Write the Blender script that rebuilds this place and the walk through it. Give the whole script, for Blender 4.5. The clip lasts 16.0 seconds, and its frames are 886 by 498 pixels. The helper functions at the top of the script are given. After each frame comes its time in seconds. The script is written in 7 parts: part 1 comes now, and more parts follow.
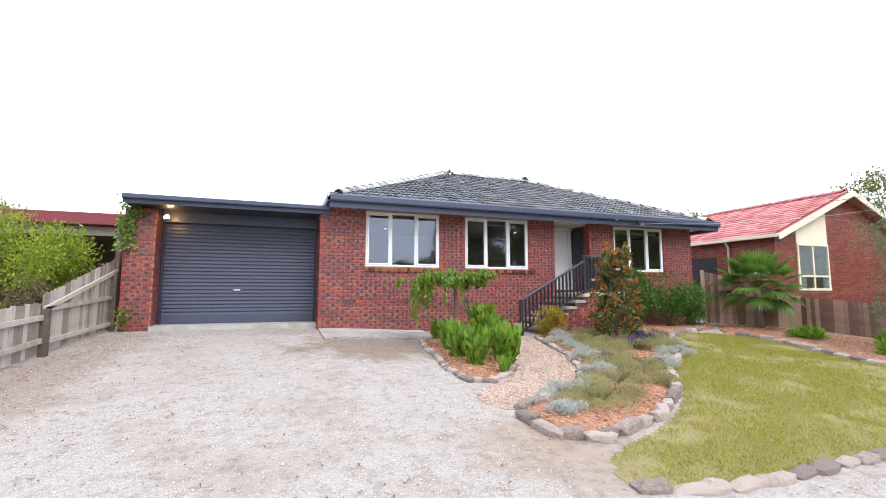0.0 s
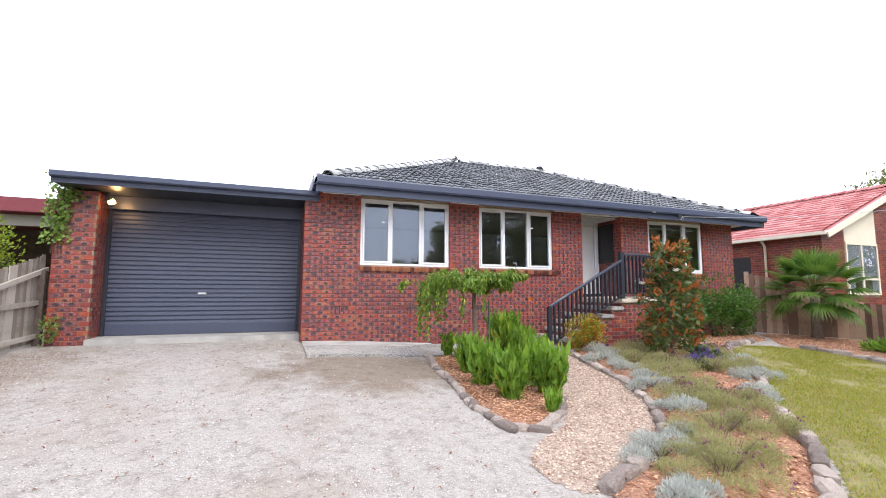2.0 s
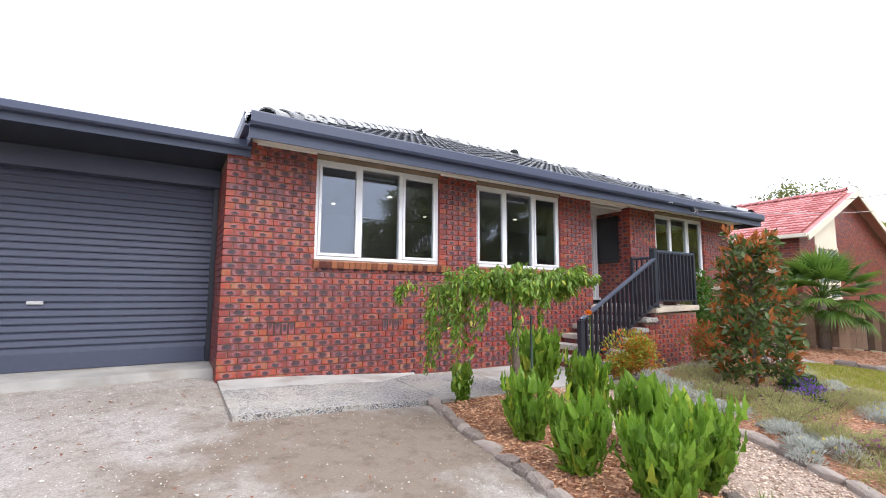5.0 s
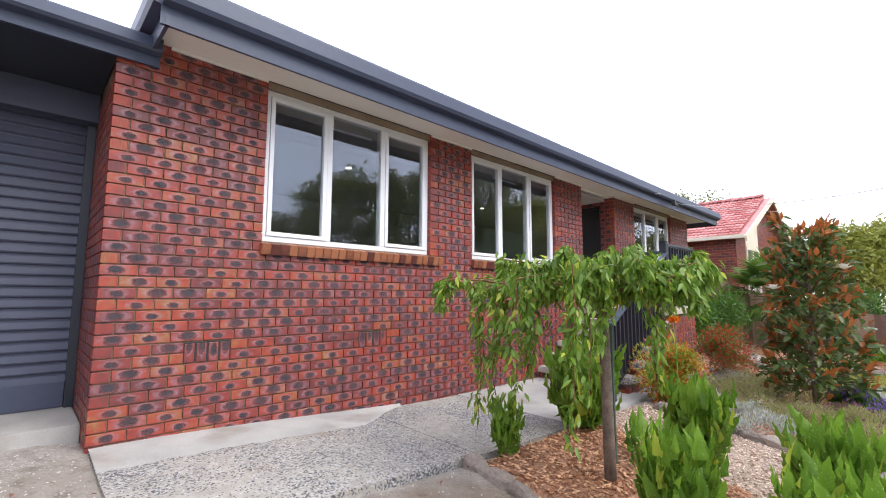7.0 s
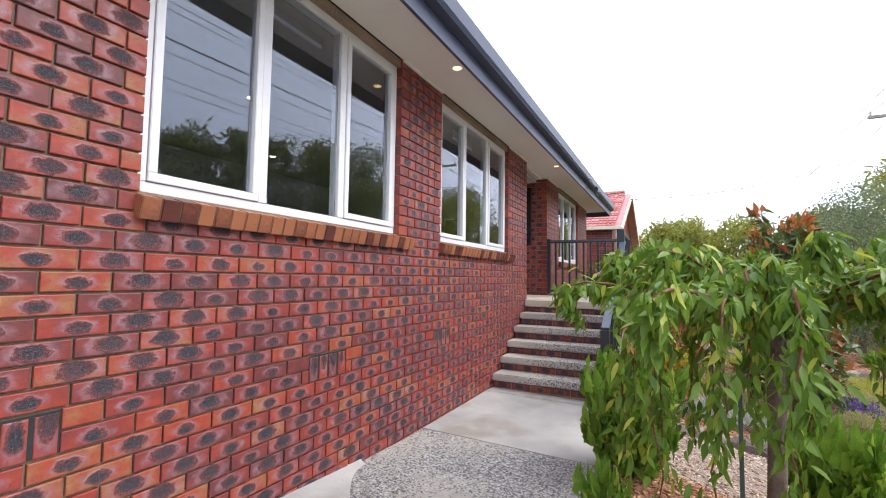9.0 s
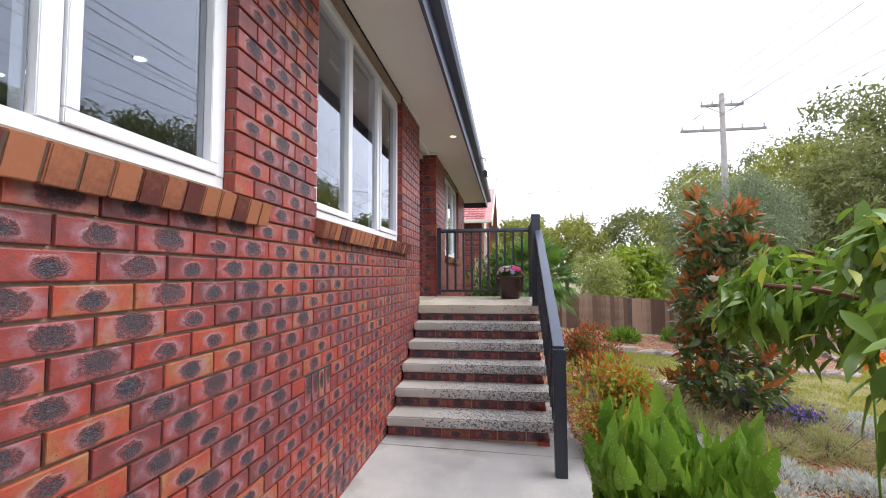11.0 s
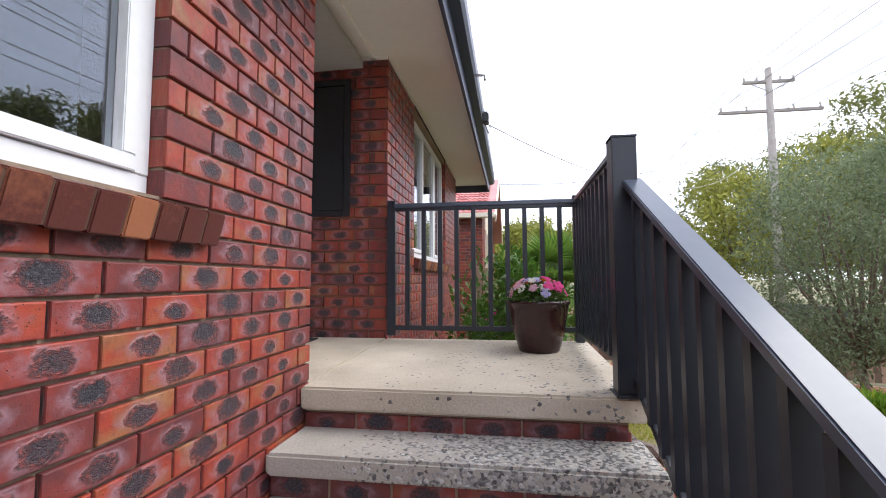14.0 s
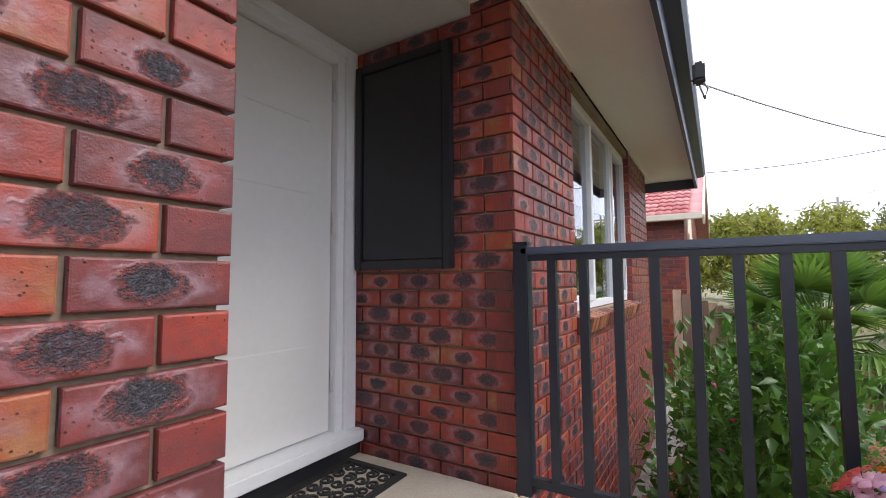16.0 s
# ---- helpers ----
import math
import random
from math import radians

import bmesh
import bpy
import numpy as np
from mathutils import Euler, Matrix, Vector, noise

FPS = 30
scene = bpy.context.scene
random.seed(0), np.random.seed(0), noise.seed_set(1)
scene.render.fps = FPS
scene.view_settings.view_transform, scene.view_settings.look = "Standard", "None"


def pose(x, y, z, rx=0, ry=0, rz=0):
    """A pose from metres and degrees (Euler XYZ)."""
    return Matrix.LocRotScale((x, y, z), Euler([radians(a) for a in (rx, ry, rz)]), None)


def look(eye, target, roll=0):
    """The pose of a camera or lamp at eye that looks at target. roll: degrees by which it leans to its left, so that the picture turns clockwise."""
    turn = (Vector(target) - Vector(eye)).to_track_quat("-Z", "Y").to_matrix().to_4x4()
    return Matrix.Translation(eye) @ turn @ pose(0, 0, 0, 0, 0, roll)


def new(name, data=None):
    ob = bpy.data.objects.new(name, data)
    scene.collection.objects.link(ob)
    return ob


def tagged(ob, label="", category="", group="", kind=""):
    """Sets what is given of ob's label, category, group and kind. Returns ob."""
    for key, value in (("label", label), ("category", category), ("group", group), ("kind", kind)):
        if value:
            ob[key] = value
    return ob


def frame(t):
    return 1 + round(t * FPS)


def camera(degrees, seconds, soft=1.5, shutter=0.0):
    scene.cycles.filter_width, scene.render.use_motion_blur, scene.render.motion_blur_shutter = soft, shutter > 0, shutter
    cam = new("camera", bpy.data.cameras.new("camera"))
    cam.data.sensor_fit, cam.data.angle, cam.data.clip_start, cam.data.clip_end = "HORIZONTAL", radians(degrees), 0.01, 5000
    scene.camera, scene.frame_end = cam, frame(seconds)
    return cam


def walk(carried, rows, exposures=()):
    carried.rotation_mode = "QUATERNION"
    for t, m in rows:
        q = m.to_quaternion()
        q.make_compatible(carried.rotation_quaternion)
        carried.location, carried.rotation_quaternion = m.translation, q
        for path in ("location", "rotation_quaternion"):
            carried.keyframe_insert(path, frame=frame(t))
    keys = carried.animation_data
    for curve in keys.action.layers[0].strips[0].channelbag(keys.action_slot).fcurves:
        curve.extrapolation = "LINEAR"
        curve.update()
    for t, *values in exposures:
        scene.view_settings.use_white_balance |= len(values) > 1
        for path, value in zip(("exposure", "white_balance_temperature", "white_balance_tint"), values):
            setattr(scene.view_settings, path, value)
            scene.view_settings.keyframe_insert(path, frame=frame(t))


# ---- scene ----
cam = camera(90.0, 16.0, soft=1.0)
PATH = [
    (0, (-0.899, -11.501, 0.836), (-0.215, -9.632, 1.028), 0.0),
    (0.5, (-0.771, -11.059, 0.851), (-0.087, -9.19, 1.047), 0.1),
    (1, (-0.667, -10.552, 0.868), (0.016, -8.682, 1.064), 0.1),
    (1.5, (-0.594, -10.051, 0.888), (0.095, -8.184, 1.084), 0.1),
    (2, (-0.542, -9.473, 0.909), (0.165, -7.613, 1.106), 0.2),
    (2.5, (-0.525, -8.954, 0.936), (0.209, -7.105, 1.133), 0.2),
    (2.7, (-0.513, -8.723, 0.934), (0.233, -6.878, 1.128), 0.2),
    (3, (-0.515, -8.405, 0.957), (0.266, -6.574, 1.153), 0.3),
    (3.5, (-0.52, -7.871, 0.97), (0.327, -6.07, 1.17), 0.3),
    (4, (-0.534, -7.3, 0.981), (0.385, -5.535, 1.184), 0.3),
    (4.5, (-0.541, -6.76, 1.002), (0.444, -5.031, 1.202), 0.5),
    (4.7, (-0.546, -6.554, 1.005), (0.46, -4.837, 1.207), 0.4),
    (6.8, (-0.437, -4.261, 0.991), (0.9, -2.789, 1.201), 0.2),
    (7, (-0.41, -4.038, 1.001), (0.962, -2.598, 1.21), 0.1),
    (7.5, (-0.374, -3.529, 1.065), (1.096, -2.185, 1.249), 0.2),
    (8, (-0.275, -2.96, 1.117), (1.306, -1.745, 1.267), 0.7),
    (8.5, (-0.13, -2.485, 1.108), (1.54, -1.395, 1.254), 0.7),
    (9, (0.072, -2.048, 1.138), (1.846, -1.132, 1.264), 0.8),
    (9.5, (0.34, -1.664, 1.168), (2.204, -0.948, 1.286), 1.0),
    (10, (0.7, -1.326, 1.168), (2.636, -0.836, 1.281), 1.0),
    (10.2, (0.866, -1.236, 1.161), (2.818, -0.815, 1.271), 0.9),
    (12.3, (3.039, -1.007, 1.17), (5.022, -0.773, 1.293), -0.5),
    (12.5, (3.281, -0.994, 1.181), (5.264, -0.764, 1.307), -0.3),
    (13, (3.851, -0.985, 1.204), (5.833, -0.75, 1.332), -0.3),
    (13.5, (4.403, -0.956, 1.235), (6.383, -0.703, 1.37), -0.3),
    (14, (4.978, -0.93, 1.264), (6.95, -0.629, 1.404), -0.2),
    (14.5, (5.451, -0.899, 1.333), (7.406, -0.506, 1.485), -0.1),
    (15, (5.91, -0.874, 1.472), (7.82, -0.298, 1.617), -0.5),
    (15.5, (6.205, -0.778, 1.592), (8.052, -0.025, 1.735), -0.2),
    (16, (6.482, -0.726, 1.704), (8.181, 0.321, 1.846), -0.4),
]
walk(cam, [(t, look(eye, target, roll)) for t, eye, target, roll in PATH], [(0, 0.12), (4.7, 0.13), (7, 0.06), (10.2, 0.05), (14, 0.03), (16, -0.03)])


# ---------------------------------------------------------------- light
world = bpy.data.worlds.new("overcast")
scene.world = world
world.use_nodes = True
wn, wl = world.node_tree.nodes, world.node_tree.links
sky = wn.new("ShaderNodeTexSky")
sky.sky_type, sky.sun_disc = 'NISHITA', False
SUN_UP, SUN_ROUND = radians(48), radians(163)
sky.sun_elevation, sky.sun_rotation = SUN_UP, SUN_ROUND
cloud = wn.new("ShaderNodeMix")
cloud.data_type = 'RGBA'
cloud.inputs[0].default_value = 0.93
cloud.inputs[7].default_value = (18.7, 19.5, 22.9, 1)
wl.new(sky.outputs[0], cloud.inputs[6])
wl.new(cloud.outputs[2], wn["Background"].inputs[0])
wn["Background"].inputs[1].default_value = 0.1
sun = new("sun", bpy.data.lights.new("sun", 'SUN'))
sun.data.energy, sun.data.angle, sun.data.color = 2.5, radians(35), (1, 0.97, 0.91)
sun.matrix_world = look((0, 0, 0), (-math.sin(SUN_ROUND) * math.cos(SUN_UP), -math.cos(SUN_ROUND) * math.cos(SUN_UP), -math.sin(SUN_UP)))
rng = np.random.default_rng(4)


# ---------------------------------------------------------------- materials
def nodes_of(name):
    m = bpy.data.materials.new(name)
    m.use_nodes = True
    t = m.node_tree
    return m, t.nodes, t.links, t.nodes["Principled BSDF"]


def ramp(n, stops):
    r = n.new("ShaderNodeValToRGB")
    e = r.color_ramp.elements
    while len(e) < len(stops):
        e.new(0.5)
    for el, (p, c) in zip(e, stops):
        el.position, el.color = p, (*c, 1)
    return r


def tex(n, l, kind, scale, vec=None, detail=4.0):
    k = n.new(kind)
    k.inputs["Scale"].default_value = scale
    if kind == "ShaderNodeTexNoise":
        k.inputs["Detail"].default_value = detail
    if vec is not None:
        l.new(vec, k.inputs["Vector"])
    return k


def mixc(n, l, fac, a, b, mode='MIX'):
    m = n.new("ShaderNodeMix")
    m.data_type, m.blend_type = 'RGBA', mode
    for s, v in ((0, fac), (6, a), (7, b)):
        if isinstance(v, (int, float)):
            m.inputs[s].default_value = v
        elif isinstance(v, tuple):
            m.inputs[s].default_value = (*v, 1)
        else:
            l.new(v, m.inputs[s])
    return m.outputs[2]


def calc(n, l, op, a, b=0.0, c=0.0):
    m = n.new("ShaderNodeMath")
    m.operation = op
    for s, v in enumerate((a, b, c)):
        if isinstance(v, (int, float)):
            m.inputs[s].default_value = v
        else:
            l.new(v, m.inputs[s])
    return m.outputs[0]


def bumped(n, l, b, height, strength, distance):
    k = n.new("ShaderNodeBump")
    k.inputs["Strength"].default_value, k.inputs["Distance"].default_value = strength, distance
    l.new(height, k.inputs["Height"])
    l.new(k.outputs[0], b.inputs["Normal"])


def surface(name, dark, light, rough=0.7, coarse=1.2, fine=40.0, bump=0.3, dist=0.004, metal=0.0, spots=None, island=0.0):
    """A plain material: two scales of variation, fine relief, optional stains and piece-to-piece variation."""
    m, n, l, b = nodes_of(name)
    co = n.new("ShaderNodeTexCoord").outputs["Object"]
    big, small = tex(n, l, "ShaderNodeTexNoise", coarse, co), tex(n, l, "ShaderNodeTexNoise", fine, co)
    mixed = calc(n, l, 'ADD', calc(n, l, 'MULTIPLY', big.outputs[0], 0.6), calc(n, l, 'MULTIPLY', small.outputs[0], 0.4))
    if island:
        r1, r2 = n.new("ShaderNodeNewGeometry").outputs["Random Per Island"], n.new("ShaderNodeObjectInfo").outputs["Random"]
        r = calc(n, l, 'FRACT', calc(n, l, 'ADD', r1, r2))
        mixed = calc(n, l, 'ADD', mixed, calc(n, l, 'MULTIPLY', calc(n, l, 'SUBTRACT', r, 0.5), island))
    r = ramp(n, [(0.3, dark), (0.7, light)])
    l.new(mixed, r.inputs[0])
    col = r.outputs[0]
    if spots:
        colour, scale, amount = spots
        s = ramp(n, [(amount, (0, 0, 0)), (amount + 0.12, (1, 1, 1))])
        l.new(tex(n, l, "ShaderNodeTexNoise", scale, co, 6).outputs[0], s.inputs[0])
        col = mixc(n, l, s.outputs[0], col, colour)
    l.new(col, b.inputs["Base Color"])
    b.inputs["Roughness"].default_value, b.inputs["Metallic"].default_value = rough, metal
    if bump:
        bumped(n, l, b, small.outputs[0], bump, dist)
    return m


def brick_material(name, tone=1.0, blush=True):
    """Burnt clay brick with a dark clinker rosette in the middle of each stretcher; the UV layer holds metres from the brick's middle."""
    m, n, l, b = nodes_of(name)
    uv = n.new("ShaderNodeUVMap")
    uv.uv_map = "local"
    r = calc(n, l, 'FRACT', calc(n, l, 'ADD', n.new("ShaderNodeNewGeometry").outputs["Random Per Island"], n.new("ShaderNodeObjectInfo").outputs["Random"]))
    r2 = calc(n, l, 'FRACT', calc(n, l, 'MULTIPLY', r, 37.7))
    r3 = calc(n, l, 'FRACT', calc(n, l, 'MULTIPLY', r, 91.3))
    shift = n.new("ShaderNodeVectorMath")
    shift.operation = 'ADD'
    comb = n.new("ShaderNodeCombineXYZ")
    l.new(calc(n, l, 'MULTIPLY', r, 40.0), comb.inputs[0])
    l.new(calc(n, l, 'MULTIPLY', r2, 40.0), comb.inputs[1])
    l.new(uv.outputs[0], shift.inputs[0])
    l.new(comb.outputs[0], shift.inputs[1])
    co = shift.outputs[0]
    along = tex(n, l, "ShaderNodeTexNoise", 11.0, co, 3)
    fine = tex(n, l, "ShaderNodeTexNoise", 260.0, co, 5)
    mid = tex(n, l, "ShaderNodeTexNoise", 45.0, co, 4)
    shade = lambda c: tuple(x * tone for x in c)
    base = ramp(n, [(0.0, shade((0.15, 0.04, 0.042))), (0.2, shade((0.23, 0.045, 0.04))), (0.42, shade((0.30, 0.048, 0.036))), (0.58, shade((0.40, 0.06, 0.033))), (0.72, shade((0.37, 0.095, 0.045))), (0.84, shade((0.36, 0.135, 0.06))), (1.0, shade((0.42, 0.205, 0.10)))])
    spread = calc(n, l, 'MULTIPLY', calc(n, l, 'SUBTRACT', along.outputs[0], 0.5), 1.15)
    l.new(calc(n, l, 'ADD', calc(n, l, 'ADD', calc(n, l, 'MULTIPLY', r, 0.72), 0.04), spread), base.inputs[0])
    dirt = ramp(n, [(0.5, (0, 0, 0)), (0.72, (1, 1, 1))])
    l.new(mid.outputs[0], dirt.inputs[0])
    col = mixc(n, l, calc(n, l, 'MULTIPLY', dirt.outputs[0], 0.5), base.outputs[0], shade((0.17, 0.06, 0.05)))
    pits = ramp(n, [(0.0, (1, 1, 1)), (0.10, (1, 1, 1)), (0.17, (0, 0, 0))])
    pit = tex(n, l, "ShaderNodeTexVoronoi", 75.0, co)
    l.new(pit.outputs["Distance"], pits.inputs[0])
    rare = calc(n, l, 'GREATER_THAN', along.outputs[0], 0.52)
    holes = calc(n, l, 'MULTIPLY', pits.outputs[0], rare)
    col = mixc(n, l, calc(n, l, 'MULTIPLY', holes, 0.75), col, shade((0.06, 0.022, 0.02)))
    height = calc(n, l, 'ADD', calc(n, l, 'MULTIPLY', fine.outputs[0], 0.22), calc(n, l, 'MULTIPLY', mid.outputs[0], 0.55))
    height = calc(n, l, 'SUBTRACT', height, calc(n, l, 'MULTIPLY', holes, 0.5))
    gloss = calc(n, l, 'ADD', 0.3, calc(n, l, 'MULTIPLY', mid.outputs[0], 0.3))
    if blush:
        sep = n.new("ShaderNodeSeparateXYZ")
        l.new(uv.outputs[0], sep.inputs[0])
        lump = tex(n, l, "ShaderNodeTexNoise", 38.0, co, 2)
        wobble = calc(n, l, 'ADD', calc(n, l, 'MULTIPLY', calc(n, l, 'SUBTRACT', lump.outputs[0], 0.5), 0.85), calc(n, l, 'MULTIPLY', calc(n, l, 'SUBTRACT', fine.outputs[0], 0.5), 0.16))

        def oval(cx, cy, rx, ry):
            """Distance from an oval's middle, 1 on its rim; its middle strays from brick to brick."""
            du = calc(n, l, 'DIVIDE', calc(n, l, 'ADD', sep.outputs[0], calc(n, l, 'MULTIPLY', calc(n, l, 'SUBTRACT', r2, 0.5), cx)), rx)
            dv = calc(n, l, 'DIVIDE', calc(n, l, 'ADD', sep.outputs[1], calc(n, l, 'MULTIPLY', calc(n, l, 'SUBTRACT', r3, 0.5), cy)), ry)
            d = calc(n, l, 'SQRT', calc(n, l, 'ADD', calc(n, l, 'MULTIPLY', du, du), calc(n, l, 'MULTIPLY', dv, dv)))
            d = calc(n, l, 'MULTIPLY', d, calc(n, l, 'ADD', 0.74, calc(n, l, 'MULTIPLY', r3, 0.5)))
            return calc(n, l, 'ADD', d, wobble)
        far = oval(0.03, 0.006, 0.096, 0.042)
        halo = ramp(n, [(0.0, (1, 1, 1)), (0.55, (0.9, 0.9, 0.9)), (0.8, (0.35, 0.35, 0.35)), (1.05, (0, 0, 0))])
        l.new(far, halo.inputs[0])
        cloud_part = ramp(n, [(0.34, (0.3, 0.3, 0.3)), (0.6, (1, 1, 1))])
        l.new(tex(n, l, "ShaderNodeTexNoise", 20.0, co, 5).outputs[0], cloud_part.inputs[0])
        col = mixc(n, l, calc(n, l, 'MULTIPLY', calc(n, l, 'MULTIPLY', halo.outputs[0], cloud_part.outputs[0]), 0.85), col, shade((0.37, 0.235, 0.275)))
        near = oval(0.03, 0.010, 0.057, 0.034)
        ring = ramp(n, [(0.0, (1, 1, 1)), (0.8, (1, 1, 1)), (1.0, (0, 0, 0))])
        l.new(near, ring.inputs[0])
        grit = ramp(n, [(0.34, shade((0.04, 0.018, 0.022))), (0.48, shade((0.10, 0.03, 0.032))), (0.6, shade((0.26, 0.04, 0.028))), (0.78, shade((0.34, 0.16, 0.15)))])
        l.new(tex(n, l, "ShaderNodeTexNoise", 95.0, co, 6).outputs[0], grit.inputs[0])
        col = mixc(n, l, calc(n, l, 'MULTIPLY', ring.outputs[0], 0.9), col, grit.outputs[0])
        heart = oval(0.040, 0.020, 0.041, 0.0255)
        core = ramp(n, [(0.0, (1, 1, 1)), (0.66, (1, 1, 1)), (1.05, (0, 0, 0))])
        l.new(heart, core.inputs[0])
        ash = ramp(n, [(0.36, (0.010, 0.010, 0.015)), (0.54, (0.032, 0.031, 0.042)), (0.67, (0.085, 0.083, 0.105)), (0.83, (0.26, 0.25, 0.29))])
        l.new(tex(n, l, "ShaderNodeTexNoise", 120.0, co, 8).outputs[0], ash.inputs[0])
        col = mixc(n, l, calc(n, l, 'MULTIPLY', core.outputs[0], calc(n, l, 'ADD', 0.68, calc(n, l, 'MULTIPLY', r2, 0.32))), col, ash.outputs[0])
        height = calc(n, l, 'ADD', height, calc(n, l, 'MULTIPLY', ring.outputs[0], calc(n, l, 'MULTIPLY', fine.outputs[0], 1.3)))
        height = calc(n, l, 'SUBTRACT', height, calc(n, l, 'MULTIPLY', core.outputs[0], 0.35))
        gloss = calc(n, l, 'SUBTRACT', gloss, calc(n, l, 'MULTIPLY', halo.outputs[0], 0.08))
    l.new(col, b.inputs["Base Color"])
    l.new(gloss, b.inputs["Roughness"])
    bumped(n, l, b, height, 0.8, 0.005)
    return m


def leaf_material(name, dark, light, rough=0.45, spread=1.0, under=None, flecks=None):
    m, n, l, b = nodes_of(name)
    r = ramp(n, [(0.0, dark), (1.0, light)])
    isl = n.new("ShaderNodeNewGeometry").outputs["Random Per Island"]
    co = n.new("ShaderNodeTexCoord").outputs["Object"]
    no = tex(n, l, "ShaderNodeTexNoise", 2.5, co, 2)
    l.new(calc(n, l, 'ADD', calc(n, l, 'MULTIPLY', isl, 0.6 * spread), calc(n, l, 'MULTIPLY', no.outputs[0], 0.4)), r.inputs[0])
    col = r.outputs[0]
    if under:
        colour, share = under
        pick = calc(n, l, 'LESS_THAN', calc(n, l, 'FRACT', calc(n, l, 'MULTIPLY', isl, 53.1)), share)
        col = mixc(n, l, pick, col, colour)
    if flecks:
        dots = ramp(n, [(0.0, (1, 1, 1)), (0.16, (1, 1, 1)), (0.26, (0, 0, 0))])
        l.new(tex(n, l, "ShaderNodeTexVoronoi", 75.0, co).outputs["Distance"], dots.inputs[0])
        col = mixc(n, l, calc(n, l, 'MULTIPLY', dots.outputs[0], 0.6), col, flecks)
    l.new(col, b.inputs["Base Color"])
    b.inputs["Roughness"].default_value = rough
    b.inputs["Specular IOR Level"].default_value = 0.4
    tr = n.new("ShaderNodeBsdfTranslucent")
    l.new(col, tr.inputs[0])
    mx = n.new("ShaderNodeMixShader")
    mx.inputs[0].default_value = 0.4
    l.new(b.outputs[0], mx.inputs[1])
    l.new(tr.outputs[0], mx.inputs[2])
    l.new(mx.outputs[0], n["Material Output"].inputs[0])
    return m


def gravel_material(name, stops, size, bump, dirt, dirt_scale, dirt_at, stains=()):
    """Loose stones: cells with their own greys, with earth showing through in patches."""
    m, n, l, b = nodes_of(name)
    co = n.new("ShaderNodeTexCoord").outputs["Object"]
    v = tex(n, l, "ShaderNodeTexVoronoi", size, co)
    v2 = tex(n, l, "ShaderNodeTexVoronoi", size * 2.3, co)
    sep = n.new("ShaderNodeSeparateColor")
    l.new(v.outputs["Color"], sep.inputs[0])
    r = ramp(n, stops)
    l.new(sep.outputs[0], r.inputs[0])
    sep2 = n.new("ShaderNodeSeparateColor")
    l.new(v2.outputs["Color"], sep2.inputs[0])
    r2 = ramp(n, stops)
    l.new(sep2.outputs[1], r2.inputs[0])
    col = mixc(n, l, 0.45, r.outputs[0], r2.outputs[0])
    patch_noise = tex(n, l, "ShaderNodeTexNoise", dirt_scale, co, 8)
    k = ramp(n, [(dirt_at, (0, 0, 0)), (dirt_at + 0.22, (1, 1, 1))])
    l.new(patch_noise.outputs[0], k.inputs[0])
    col = mixc(n, l, calc(n, l, 'MULTIPLY', k.outputs[0], 0.75), col, dirt)
    for (cx, cy, rx, ry), colour, share in stains:
        sep3 = n.new("ShaderNodeSeparateXYZ")
        l.new(co, sep3.inputs[0])
        ex = calc(n, l, 'DIVIDE', calc(n, l, 'SUBTRACT', sep3.outputs[0], cx), rx)
        ey = calc(n, l, 'DIVIDE', calc(n, l, 'SUBTRACT', sep3.outputs[1], cy), ry)
        far = calc(n, l, 'SQRT', calc(n, l, 'ADD', calc(n, l, 'MULTIPLY', ex, ex), calc(n, l, 'MULTIPLY', ey, ey)))
        far = calc(n, l, 'ADD', far, calc(n, l, 'MULTIPLY', calc(n, l, 'SUBTRACT', tex(n, l, "ShaderNodeTexNoise", 1.7, co, 9).outputs[0], 0.5), 1.9))
        soft = ramp(n, [(0.55, (1, 1, 1)), (1.0, (0, 0, 0))])
        l.new(far, soft.inputs[0])
        col = mixc(n, l, calc(n, l, 'MULTIPLY', soft.outputs[0], share), col, colour)
    clump = tex(n, l, "ShaderNodeTexNoise", 6.5, co, 12)
    clump.inputs["Roughness"].default_value = 0.72
    tone = ramp(n, [(0.34, (0.62, 0.58, 0.54)), (0.5, (0.95, 0.94, 0.93)), (0.66, (1, 1, 1))])
    l.new(clump.outputs[0], tone.inputs[0])
    col = mixc(n, l, 1.0, col, tone.outputs[0], 'MULTIPLY')
    l.new(mixc(n, l, calc(n, l, 'MULTIPLY', tex(n, l, "ShaderNodeTexNoise", 90.0, co, 4).outputs[0], 0.5), col, (0.17, 0.16, 0.155)), b.inputs["Base Color"])
    b.inputs["Roughness"].default_value = 0.9
    gaps = calc(n, l, 'ADD', calc(n, l, 'MULTIPLY', v.outputs["Distance"], -1.0), calc(n, l, 'MULTIPLY', v2.outputs["Distance"], -0.5))
    bumped(n, l, b, gaps, bump, 0.02)
    return m


